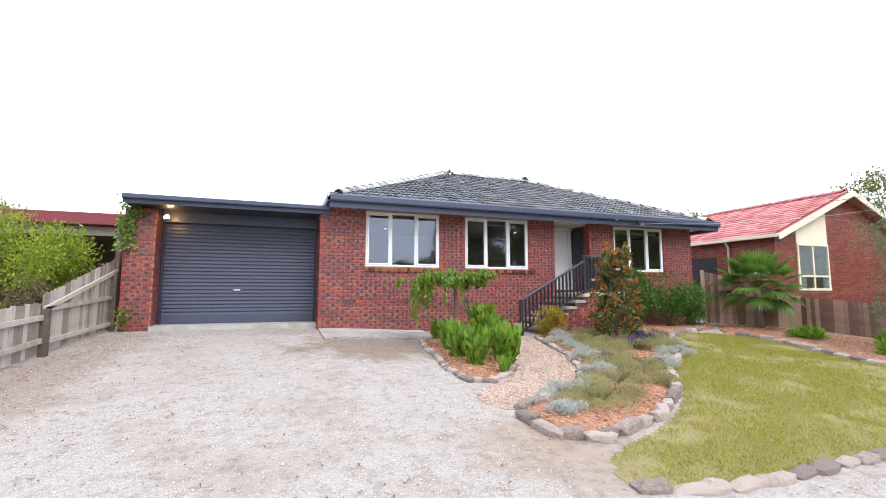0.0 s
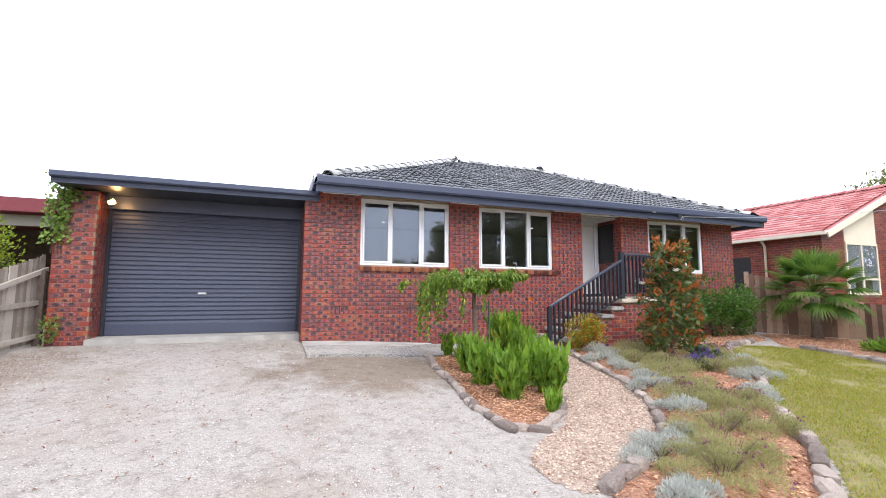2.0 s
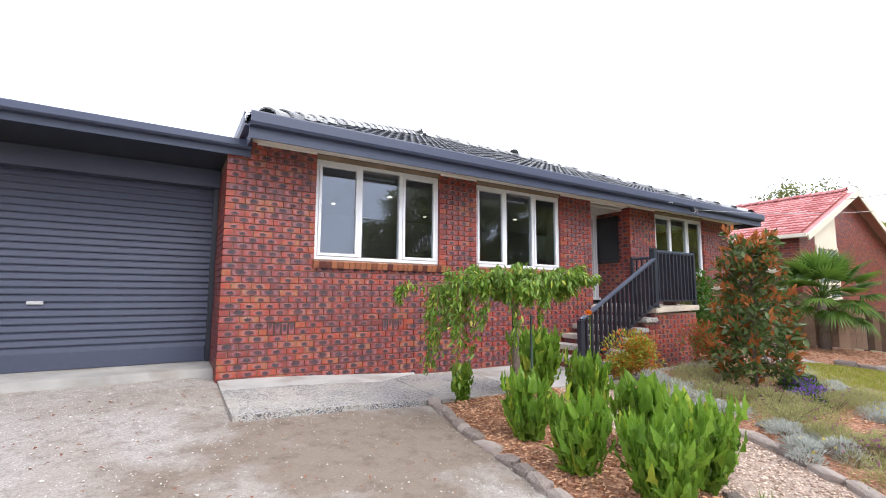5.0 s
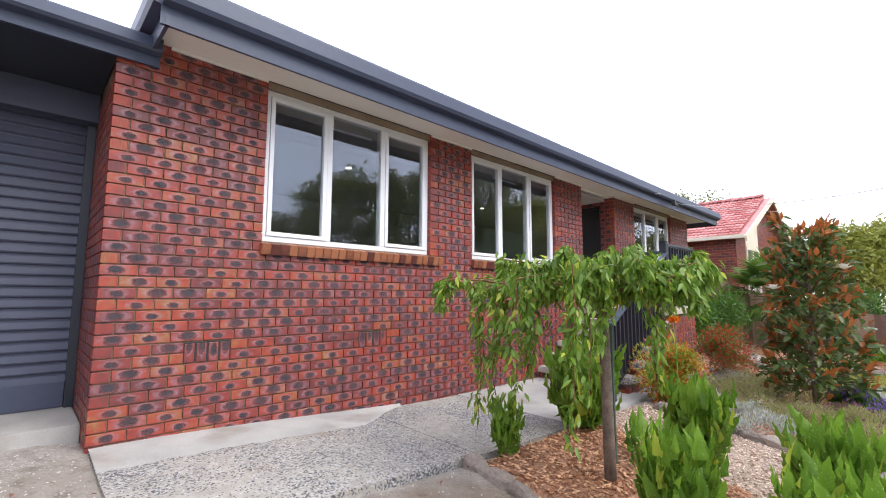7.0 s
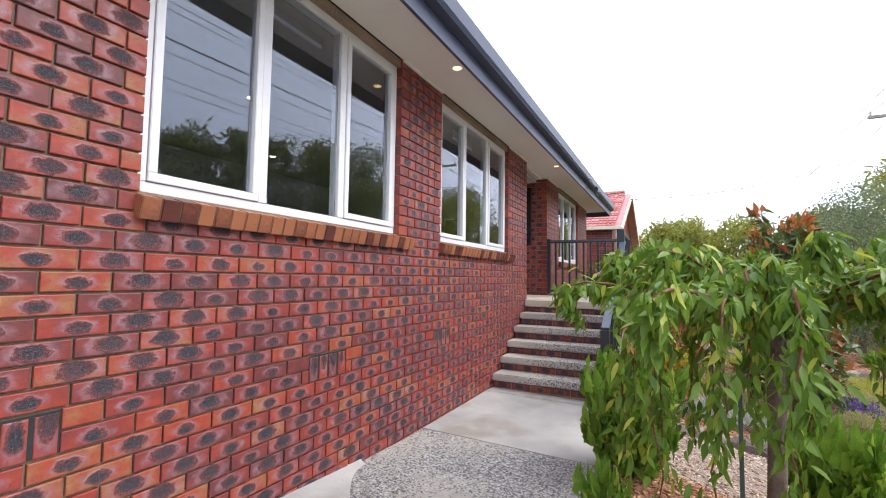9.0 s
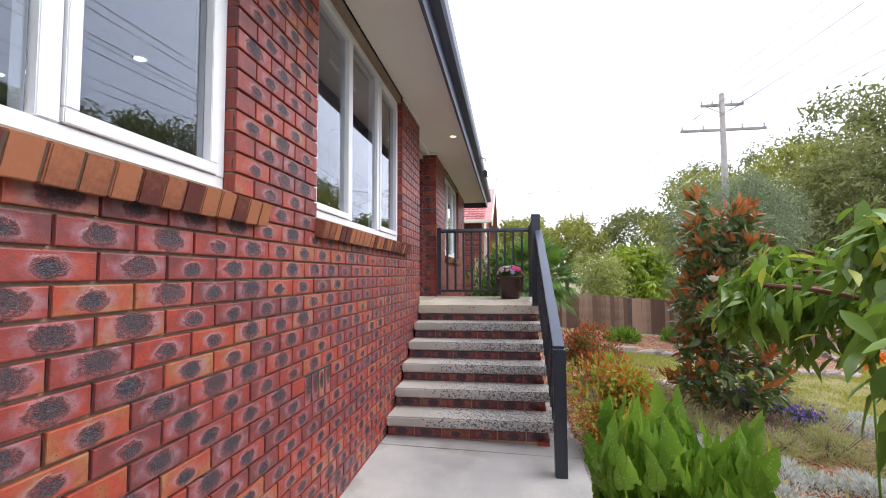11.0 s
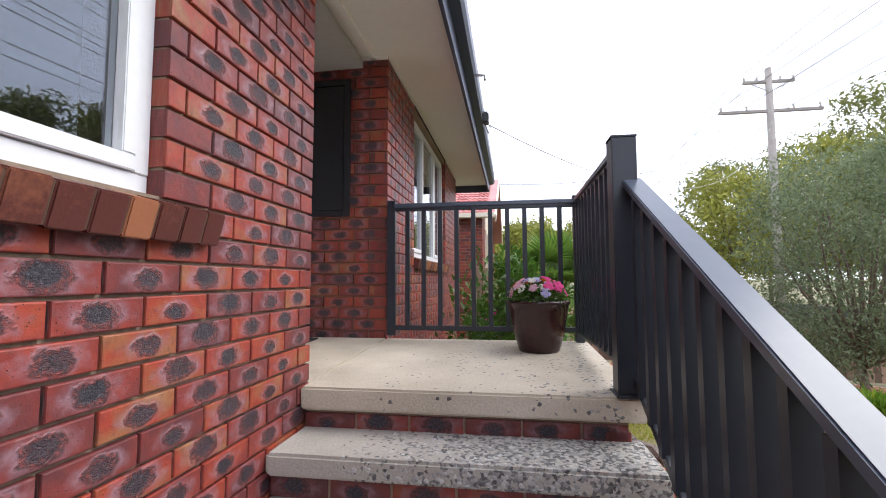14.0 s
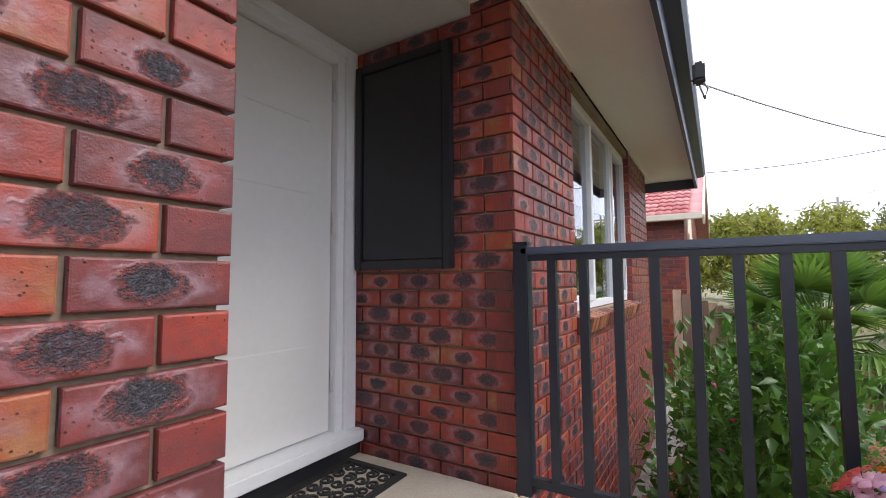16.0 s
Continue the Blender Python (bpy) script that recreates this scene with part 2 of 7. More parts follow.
BRICK = brick_material("clinker brick", 0.88)
BRICK_PLAIN = brick_material("plain red brick", 0.7, False)
MORTAR = surface("mortar", (0.17, 0.12, 0.085), (0.36, 0.275, 0.20), 0.95, 2, 60, 0.6, 0.004)
DRIVE = gravel_material("grey gravel", [(0, (0.39, 0.345, 0.30)), (0.5, (0.59, 0.54, 0.49)), (1, (0.73, 0.685, 0.64))], 70, 0.8, (0.45, 0.375, 0.30), 1.1, 0.50, (((0.9, -2.6, 1.8, 1.45), (0.29, 0.21, 0.14), 0.85), ((-3.9, -3.5, 0.9, 4.5), (0.38, 0.29, 0.22), 0.7), ((1.6, -7.9, 0.9, 1.0), (0.45, 0.34, 0.25), 0.7), ((-0.5, -0.6, 1.2, 0.5), (0.45, 0.38, 0.31), 0.6)))
VERGE = gravel_material("dry roadside grass", [(0, (0.14, 0.14, 0.05)), (0.5, (0.22, 0.21, 0.085)), (1, (0.32, 0.28, 0.13))], 40, 0.5, (0.34, 0.28, 0.16), 0.3, 0.55)
PEA = gravel_material("tan pea gravel", [(0, (0.35, 0.235, 0.17)), (0.5, (0.58, 0.43, 0.335)), (1, (0.76, 0.61, 0.50))], 45, 1.0, (0.33, 0.25, 0.18), 0.8, 0.5)
MULCH = gravel_material("bark mulch", [(0, (0.26, 0.095, 0.04)), (0.5, (0.50, 0.21, 0.10)), (1, (0.66, 0.36, 0.2))], 30, 1.0, (0.2, 0.1, 0.06), 1.5, 0.55)
CHIP = surface("bark chip", (0.30, 0.115, 0.05), (0.70, 0.41, 0.24), 0.85, 3, 70, 0.4, 0.003, island=0.9)
SOIL = gravel_material("lawn soil", [(0, (0.17, 0.18, 0.03)), (0.5, (0.28, 0.25, 0.06)), (1, (0.40, 0.31, 0.11))], 60, 0.5, (0.37, 0.29, 0.11), 0.9, 0.5)
STONE = surface("pale stone", (0.40, 0.36, 0.32), (0.72, 0.675, 0.63), 0.9, 3, 60, 0.5, 0.004, island=0.8)
ROCK = surface("edging rock", (0.25, 0.20, 0.175), (0.52, 0.435, 0.38), 0.9, 4, 25, 0.9, 0.02, island=0.8)
SLAB = surface("old concrete", (0.27, 0.265, 0.255), (0.50, 0.48, 0.45), 0.9, 2.2, 120, 0.5, 0.003, spots=((0.30, 0.27, 0.235), 1.6, 0.55))


def weathered_slab(name):
    """Old path concrete: pale trowelled skin that has worn through in patches to dark and white pebbles, with rusty stains."""
    m, n, l, b = nodes_of(name)
    co = n.new("ShaderNodeTexCoord").outputs["Object"]
    broad, mid, small = tex(n, l, "ShaderNodeTexNoise", 1.3, co, 8), tex(n, l, "ShaderNodeTexNoise", 9.0, co, 6), tex(n, l, "ShaderNodeTexNoise", 110.0, co, 5)
    skin = ramp(n, [(0.3, (0.30, 0.275, 0.245)), (0.55, (0.42, 0.39, 0.345)), (0.75, (0.52, 0.485, 0.435))])
    l.new(calc(n, l, 'ADD', calc(n, l, 'MULTIPLY', mid.outputs[0], 0.7), calc(n, l, 'MULTIPLY', small.outputs[0], 0.3)), skin.inputs[0])
    stain = ramp(n, [(0.56, (0, 0, 0)), (0.70, (1, 1, 1))])
    l.new(tex(n, l, "ShaderNodeTexNoise", 2.6, co, 5).outputs[0], stain.inputs[0])
    col = mixc(n, l, calc(n, l, 'MULTIPLY', stain.outputs[0], 0.5), skin.outputs[0], (0.33, 0.25, 0.17))
    cell = tex(n, l, "ShaderNodeTexVoronoi", 88.0, co)
    pick = n.new("ShaderNodeSeparateColor")
    l.new(cell.outputs["Color"], pick.inputs[0])
    stone = ramp(n, [(0.0, (0.07, 0.07, 0.075)), (0.4, (0.17, 0.165, 0.165)), (0.72, (0.34, 0.335, 0.33)), (1.0, (0.56, 0.55, 0.54))])
    l.new(pick.outputs[0], stone.inputs[0])
    amount = ramp(n, [(0.38, (0.04, 0.04, 0.04)), (0.5, (0.5, 0.5, 0.5)), (0.62, (0.95, 0.95, 0.95))])
    l.new(calc(n, l, 'ADD', calc(n, l, 'MULTIPLY', broad.outputs[0], 0.75), calc(n, l, 'MULTIPLY', mid.outputs[0], 0.25)), amount.inputs[0])
    show = calc(n, l, 'LESS_THAN', pick.outputs[1], amount.outputs[0])
    l.new(mixc(n, l, show, col, stone.outputs[0]), b.inputs["Base Color"])
    b.inputs["Roughness"].default_value = 0.88
    bumped(n, l, b, calc(n, l, 'ADD', small.outputs[0], calc(n, l, 'MULTIPLY', show, calc(n, l, 'SUBTRACT', 0.5, cell.outputs["Distance"]))), 0.6, 0.005)
    return m


SLAB_WORN = weathered_slab("weathered concrete")


def worn_concrete(name, dark, light, across, bare, pits):
    """Concrete whose face wears away to dark and pale pebbles along one side; across: the two values of y between which it sets in."""
    m, n, l, b = nodes_of(name)
    co = n.new("ShaderNodeTexCoord").outputs["Object"]
    at = n.new("ShaderNodeSeparateXYZ")
    l.new(n.new("ShaderNodeNewGeometry").outputs["Position"], at.inputs[0])
    big, small = tex(n, l, "ShaderNodeTexNoise", 2.2, co, 7), tex(n, l, "ShaderNodeTexNoise", 85.0, co, 5)
    r = ramp(n, [(0.32, dark), (0.68, light)])
    l.new(calc(n, l, 'ADD', calc(n, l, 'MULTIPLY', big.outputs[0], 0.7), calc(n, l, 'MULTIPLY', small.outputs[0], 0.3)), r.inputs[0])
    side = ramp(n, [(0.0, (0, 0, 0)), (1.0, (1, 1, 1))])
    l.new(calc(n, l, 'DIVIDE', calc(n, l, 'SUBTRACT', across[0], at.outputs[1]), across[0] - across[1]), side.inputs[0])
    cell = tex(n, l, "ShaderNodeTexVoronoi", 78.0, co)
    pick = n.new("ShaderNodeSeparateColor")
    l.new(cell.outputs["Color"], pick.inputs[0])
    stone = ramp(n, [(0.0, (0.09, 0.088, 0.09)), (0.4, (0.20, 0.195, 0.19)), (0.75, (0.36, 0.35, 0.34)), (1.0, (0.54, 0.53, 0.51))])
    l.new(pick.outputs[0], stone.inputs[0])
    wear = tex(n, l, "ShaderNodeTexNoise", 6.0, co, 6)
    show = calc(n, l, 'LESS_THAN', pick.outputs[1], calc(n, l, 'MULTIPLY', side.outputs[0], calc(n, l, 'ADD', bare, calc(n, l, 'MULTIPLY', wear.outputs[0], 0.5))))
    col = mixc(n, l, show, r.outputs[0], stone.outputs[0])
    hole = tex(n, l, "ShaderNodeTexVoronoi", 34.0, co)
    hp = n.new("ShaderNodeSeparateColor")
    l.new(hole.outputs["Color"], hp.inputs[0])
    deep = calc(n, l, 'MULTIPLY', calc(n, l, 'LESS_THAN', hole.outputs["Distance"], 0.24), calc(n, l, 'LESS_THAN', hp.outputs[0], calc(n, l, 'MULTIPLY', calc(n, l, 'ADD', side.outputs[0], 0.1), pits)))
    col = mixc(n, l, calc(n, l, 'MULTIPLY', deep, 0.8), col, (0.07, 0.065, 0.06))
    l.new(col, b.inputs["Base Color"])
    b.inputs["Roughness"].default_value = 0.86
    bumped(n, l, b, calc(n, l, 'SUBTRACT', calc(n, l, 'ADD', small.outputs[0], calc(n, l, 'MULTIPLY', show, calc(n, l, 'SUBTRACT', 0.5, cell.outputs["Distance"]))), deep), 0.55, 0.005)
    return m


STEP = worn_concrete("concrete tread", (0.33, 0.305, 0.27), (0.55, 0.51, 0.455), (-0.25, -0.85), 0.45, 0.03)
LANDING = worn_concrete("worn concrete landing", (0.40, 0.345, 0.27), (0.65, 0.575, 0.47), (-0.2, -1.7), -0.15, 0.055)
BLUE = surface("slate blue steel paint", (0.020, 0.024, 0.034), (0.029, 0.034, 0.047), 0.36, 1.0, 14, 0.05, 0.002)
FASCIA = surface("slate blue trim", (0.045, 0.056, 0.098), (0.058, 0.072, 0.12), 0.4, 0.8, 20, 0.06, 0.002)
DOORBLUE = surface("slate blue roller door", (0.05, 0.058, 0.095), (0.064, 0.073, 0.115), 0.42, 0.8, 20, 0.06, 0.002)
WHITE = surface("white powder coat", (0.74, 0.75, 0.77), (0.83, 0.84, 0.86), 0.35, 1.5, 30, 0.04, 0.001)
DOORWHITE = surface("white door paint", (0.70, 0.70, 0.68), (0.77, 0.77, 0.75), 0.42, 1.2, 25, 0.06, 0.001)
CREAM = surface("cream soffit paint", (0.82, 0.79, 0.73), (0.88, 0.85, 0.79), 0.6, 0.7, 20, 0.05, 0.001)
CREAM_TRIM = surface("cream trim", (0.70, 0.62, 0.48), (0.80, 0.73, 0.60), 0.6, 2, 20, 0.05, 0.001)
TILE = surface("dark concrete tile", (0.03, 0.034, 0.042), (0.10, 0.108, 0.125), 0.26, 2.5, 30, 0.3, 0.004, spots=((0.5, 0.5, 0.5), 22.0, 0.58), island=0.6)
CAP = surface("weathered ridge cap", (0.2, 0.205, 0.21), (0.55, 0.55, 0.55), 0.7, 6, 40, 0.4, 0.004, island=0.4)
RED_TILE = surface("red glazed tile", (0.42, 0.12, 0.11), (0.62, 0.27, 0.25), 0.4, 2, 20, 0.2, 0.004, island=0.5)
PALING = surface("weathered paling", (0.24, 0.205, 0.175), (0.50, 0.45, 0.40), 0.9, 5, 60, 0.5, 0.003, island=0.6)
PALING_BROWN = surface("brown paling", (0.17, 0.105, 0.075), (0.42, 0.28, 0.20), 0.9, 4, 60, 0.5, 0.003, island=0.7)
POST = surface("dark timber post", (0.06, 0.045, 0.038), (0.16, 0.12, 0.10), 0.85, 8, 50, 0.5, 0.003)
MAROON = surface("maroon trim", (0.16, 0.025, 0.035), (0.22, 0.04, 0.05), 0.5, 1, 20, 0.05, 0.001)
BARK = surface("grey brown bark", (0.085, 0.06, 0.045), (0.25, 0.19, 0.15), 0.9, 10, 60, 0.9, 0.006)
POLE = surface("weathered power pole", (0.24, 0.22, 0.20), (0.42, 0.39, 0.36), 0.9, 3, 40, 0.5, 0.004)
WIRE = surface("wire", (0.05, 0.05, 0.055), (0.08, 0.08, 0.085), 0.6, 1, 10, 0)
WIRE_PALE = surface("pale service cable", (0.35, 0.35, 0.35), (0.5, 0.5, 0.5), 0.6, 1, 10, 0)
# serves as painted shade in the wall vent slots too
BLACK = surface("black rubber", (0.012, 0.012, 0.013), (0.03, 0.03, 0.03), 0.7, 5, 80, 0.5, 0.002)
# also stands in as painted shade below the threshold and in a side window
PANEL_AND_SHADE = surface("black meter box", (0.015, 0.016, 0.019), (0.024, 0.025, 0.029), 0.45, 1, 20, 0.05, 0.001)
POT = surface("dark glazed pot", (0.022, 0.008, 0.008), (0.045, 0.014, 0.014), 0.22, 2, 30, 0.1, 0.002)
PLASTER = surface("interior paint", (0.42, 0.40, 0.38), (0.50, 0.48, 0.45), 0.8, 1, 20, 0.05)
CARPET = surface("interior floor", (0.12, 0.10, 0.085), (0.2, 0.17, 0.14), 0.9, 2, 60, 0.2)
BLIND = surface("roller blind", (0.34, 0.33, 0.30), (0.42, 0.40, 0.37), 0.8, 1, 40, 0.1)
CHROME = surface("pale latch", (0.6, 0.6, 0.6), (0.75, 0.75, 0.75), 0.3, 3, 30, 0.05, 0.001, metal=0.6)
GREEN_STAKE = surface("green stake", (0.05, 0.09, 0.075), (0.10, 0.15, 0.13), 0.6, 5, 30, 0.1)
ASPHALT = surface("asphalt", (0.04, 0.04, 0.042), (0.07, 0.07, 0.07), 0.9, 2, 60, 0.5)
WALLGREY = surface("far wall", (0.45, 0.42, 0.38), (0.55, 0.52, 0.48), 0.9, 2, 20, 0.1)
CARPAINT = surface("blue grey car paint", (0.25, 0.30, 0.38), (0.3, 0.36, 0.45), 0.25, 1, 20, 0)


def glass_material():
    m, n, l, b = nodes_of("window glass")
    b.inputs["Base Color"].default_value = (0.82, 0.88, 0.96, 1)
    b.inputs["Roughness"].default_value = 0.0
    b.inputs["IOR"].default_value = 1.85
    b.inputs["Specular Tint"].default_value = (0.84, 0.91, 1.0, 1)
    b.inputs["Transmission Weight"].default_value = 1.0
    return m


def glow(name, colour, strength):
    m, n, l, b = nodes_of(name)
    b.inputs["Emission Color"].default_value = (*colour, 1)
    b.inputs["Emission Strength"].default_value = strength
    return m


GLASS = glass_material()
DOWNLIGHT = glow("warm downlight", (1, 0.58, 0.26), 2.6)
ROOMLIGHT = glow("neutral downlight", (1, 0.86, 0.66), 5.0)
BULB = glow("warm lamp", (1, 0.5, 0.16), 7)


# ---------------------------------------------------------------- building helpers
def box(bm, x0, x1, y0, y1, z0, z1, bevel=0.0):
    vs = [bm.verts.new((x, y, z)) for x in (x0, x1) for y in (y0, y1) for z in (z0, z1)]
    fs = [bm.faces.new([vs[i] for i in q]) for q in ((0, 1, 3, 2), (4, 6, 7, 5), (0, 4, 5, 1), (2, 3, 7, 6), (0, 2, 6, 4), (1, 5, 7, 3))]
    if bevel:
        es = {e for f in fs for e in f.edges}
        bmesh.ops.bevel(bm, geom=list(es), offset=bevel, segments=2, affect='EDGES')


def bar(bm, a, b, w, h, bevel=0.0):
    """A rectangular bar from a to b, w wide and h high across its run."""
    a, b = Vector(a), Vector(b)
    d = b - a
    m = Matrix.Translation((a + b) / 2) @ d.to_track_quat('Y', 'Z').to_matrix().to_4x4()
    k = bmesh.new()
    box(k, -w / 2, w / 2, -d.length / 2, d.length / 2, -h / 2, h / 2, bevel)
    k.transform(m)
    me = bpy.data.meshes.new("tmp")
    k.to_mesh(me)
    k.free()
    bm.from_mesh(me)
    bpy.data.meshes.remove(me)


def tube(bm, pts, r0, r1, seg=8, cap=True):
    pts = [Vector(p) for p in pts]
    rings = []
    for i, p in enumerate(pts):
        d = (pts[min(i + 1, len(pts) - 1)] - pts[max(i - 1, 0)]).normalized()
        side = d.cross(Vector((0, 0, 1)))
        side = side.normalized() if side.length > 0.05 else Vector((1, 0, 0))
        up = side.cross(d)
        r = r0 + (r1 - r0) * i / (len(pts) - 1)
        rings.append([bm.verts.new(p + r * (math.cos(k * math.tau / seg) * side + math.sin(k * math.tau / seg) * up)) for k in range(seg)])
    for a, b in zip(rings, rings[1:]):
        for k in range(seg):
            f = bm.faces.new((a[k], a[(k + 1) % seg], b[(k + 1) % seg], b[k]))
            f.smooth = True
    if cap:
        bm.faces.new(rings[-1])
        bm.faces.new(rings[0][::-1])


def lathe(bm, cx, cy, prof, seg=32):
    rings = [[bm.verts.new((cx + r * math.cos(k * math.tau / seg), cy + r * math.sin(k * math.tau / seg), z)) for k in range(seg)] for r, z in prof]
    for a, b in zip(rings, rings[1:]):
        for k in range(seg):
            bm.faces.new((a[k], a[(k + 1) % seg], b[(k + 1) % seg], b[k])).smooth = True
    bm.faces.new(rings[-1])
    bm.faces.new(rings[0][::-1])


def place_of(ob):
    m = ob.matrix_basis.copy()
    if ob.parent:
        m = place_of(ob.parent) @ ob.matrix_parent_inverse @ m
    return m


def adopt(ob, parent):
    ob.parent = parent
    ob.matrix_parent_inverse = place_of(parent).inverted()
    return ob


def thing(name, at, label, category, group="", kind=""):
    e = new(name)
    e.empty_display_size = 0.1
    e.matrix_basis = Matrix.Translation(at)
    return tagged(e, label, category, group, kind)


def link(name, bm, material):
    bmesh.ops.recalc_face_normals(bm, faces=bm.faces)
    me = bpy.data.meshes.new(name)
    bm.to_mesh(me)
    bm.free()
    me.materials.append(material)
    return new(name, me)


def part(name, bm, material, parent, label=""):
    """A bmesh in world places, as one mesh under a thing or a part."""
    ob = adopt(link(name, bm, material), parent)
    return tagged(ob, label) if label else ob


def solid(name, bm, material, label, category, group="", kind=""):
    return tagged(link(name, bm, material), label, category, group, kind)


def boxes(*specs, bevel=0.0):
    bm = bmesh.new()
    for s in specs:
        box(bm, *s, bevel)
    return bm


def raw(name, verts, faces, material, smooth=False):
    me = bpy.data.meshes.new(name)
    me.from_pydata(verts, [], faces)
    me.materials.append(material)
    if smooth:
        me.polygons.foreach_set("use_smooth", [True] * len(me.polygons))
    return new(name, me)


def smooth01(a):
    a = min(max(a, 0.0), 1.0)
    return a * a * (3 - 2 * a)


def gz(x, y):
    """Height of the ground: it falls from the house to the street and a little to the east."""
    z = -0.06 - 0.07 * smooth01((x + 0.1) / 0.2) * smooth01((y + 1.75) / 0.15) * smooth01((5.9 - x) / 0.3)
    if y < 0:
        z += 0.055 * max(y, -1.5)
    if y < -1.5:
        z += 0.068 * (max(y, -9) + 1.5)
    if y < -9:
        z += 0.03 * max(y + 9, -10)
    return z - 0.13 * smooth01(x / 3.2) - 0.004 * min(max(0.0, x - 4), 20) - 0.5 * smooth01((x - 15) / 14) * smooth01((-y + 2) / 8)


def inside(poly, x, y):
    hit = False
    for (x0, y0), (x1, y1) in zip(poly, poly[1:] + poly[:1]):
        if (y0 > y) != (y1 > y) and x < (x1 - x0) * (y - y0) / (y1 - y0) + x0:
            hit = not hit
    return hit


def edge_distance(poly, x, y):
    best = 9.0
    for (x0, y0), (x1, y1) in zip(poly, poly[1:] + poly[:1]):
        dx, dy = x1 - x0, y1 - y0
        k = min(max(((x - x0) * dx + (y - y0) * dy) / (dx * dx + dy * dy), 0), 1)
        best = min(best, math.hypot(x - x0 - k * dx, y - y0 - k * dy))
    return best


def rounded(poly, times=2):
    for _ in range(times):
        poly = [q for (x0, y0), (x1, y1) in zip(poly, poly[1:] + poly[:1]) for q in ((0.75 * x0 + 0.25 * x1, 0.75 * y0 + 0.25 * y1), (0.25 * x0 + 0.75 * x1, 0.25 * y0 + 0.75 * y1))]
    return poly


def patch(name, poly, rise, material, cell=0.06, rough=0.006):
    """A sheet over the ground within an outline, raised by rise away from its edge."""
    xs, ys = [p[0] for p in poly], [p[1] for p in poly]
    verts, index, faces = [], {}, []

    def vert(i, j):
        if (i, j) not in index:
            x, y = min(xs) + i * cell, min(ys) + j * cell
            d = edge_distance(poly, x, y) if inside(poly, x, y) else 0.0
            index[i, j] = len(verts)
            verts.append((x, y, gz(x, y) + 0.004 + rise * smooth01(d / 0.25) + rough * noise.noise((x * 6, y * 6, 1.3))))
        return index[i, j]
    for i in range(int((max(xs) - min(xs)) / cell) + 1):
        for j in range(int((max(ys) - min(ys)) / cell) + 1):
            if inside(poly, min(xs) + (i + 0.5) * cell, min(ys) + (j + 0.5) * cell):
                faces.append((vert(i, j), vert(i + 1, j), vert(i + 1, j + 1), vert(i, j + 1)))
    return raw(name, verts, faces, material, True)


def leaf_mesh(name, spots, ways, ups, lengths, widths, material, fold=0.25, bend=0.2):
    """Many leaves in one mesh: each is a pointed blade folded along its rib, its tip bent down."""
    spots, ways, ups = np.asarray(spots, float), np.asarray(ways, float), np.asarray(ups, float)
    ways /= np.linalg.norm(ways, axis=1)[:, None] + 1e-9
    side = np.cross(ways, ups)
    side /= np.linalg.norm(side, axis=1)[:, None] + 1e-9
    up = np.cross(side, ways)
    le, wi = np.asarray(lengths)[:, None], np.asarray(widths)[:, None]
    mid = spots + ways * le * 0.45
    v = np.stack([spots, mid + side * wi / 2 + up * wi * fold, mid, mid - side * wi / 2 + up * wi * fold, spots + ways * le - up * le * bend], 1).reshape(-1, 3)
    k = len(spots)
    tri = (np.arange(k)[:, None, None] * 5 + np.array([[0, 1, 2], [0, 2, 3], [1, 4, 2], [2, 4, 3]])).reshape(-1, 3)
    me = bpy.data.meshes.new(name)
    me.vertices.add(len(v))
    me.vertices.foreach_set("co", v.ravel())
    me.loops.add(tri.size)
    me.loops.foreach_set("vertex_index", tri.ravel().astype(np.int32))
    me.polygons.add(len(tri))
    me.polygons.foreach_set("loop_start", np.arange(0, tri.size, 3, dtype=np.int32))
    me.update(calc_edges=True)
    me.materials.append(material)
    return tagged(new(name, me), kind="stuff")


OVAL = ((0.0, 0.10), (0.14, 0.66), (0.36, 1.0), (0.62, 0.8), (0.84, 0.36), (1.0, 0.02))
ARROW = ((0.0, 0.62), (0.08, 0.95), (0.22, 1.0), (0.38, 0.88), (0.54, 0.7), (0.7, 0.5), (0.86, 0.26), (1.0, 0.02))


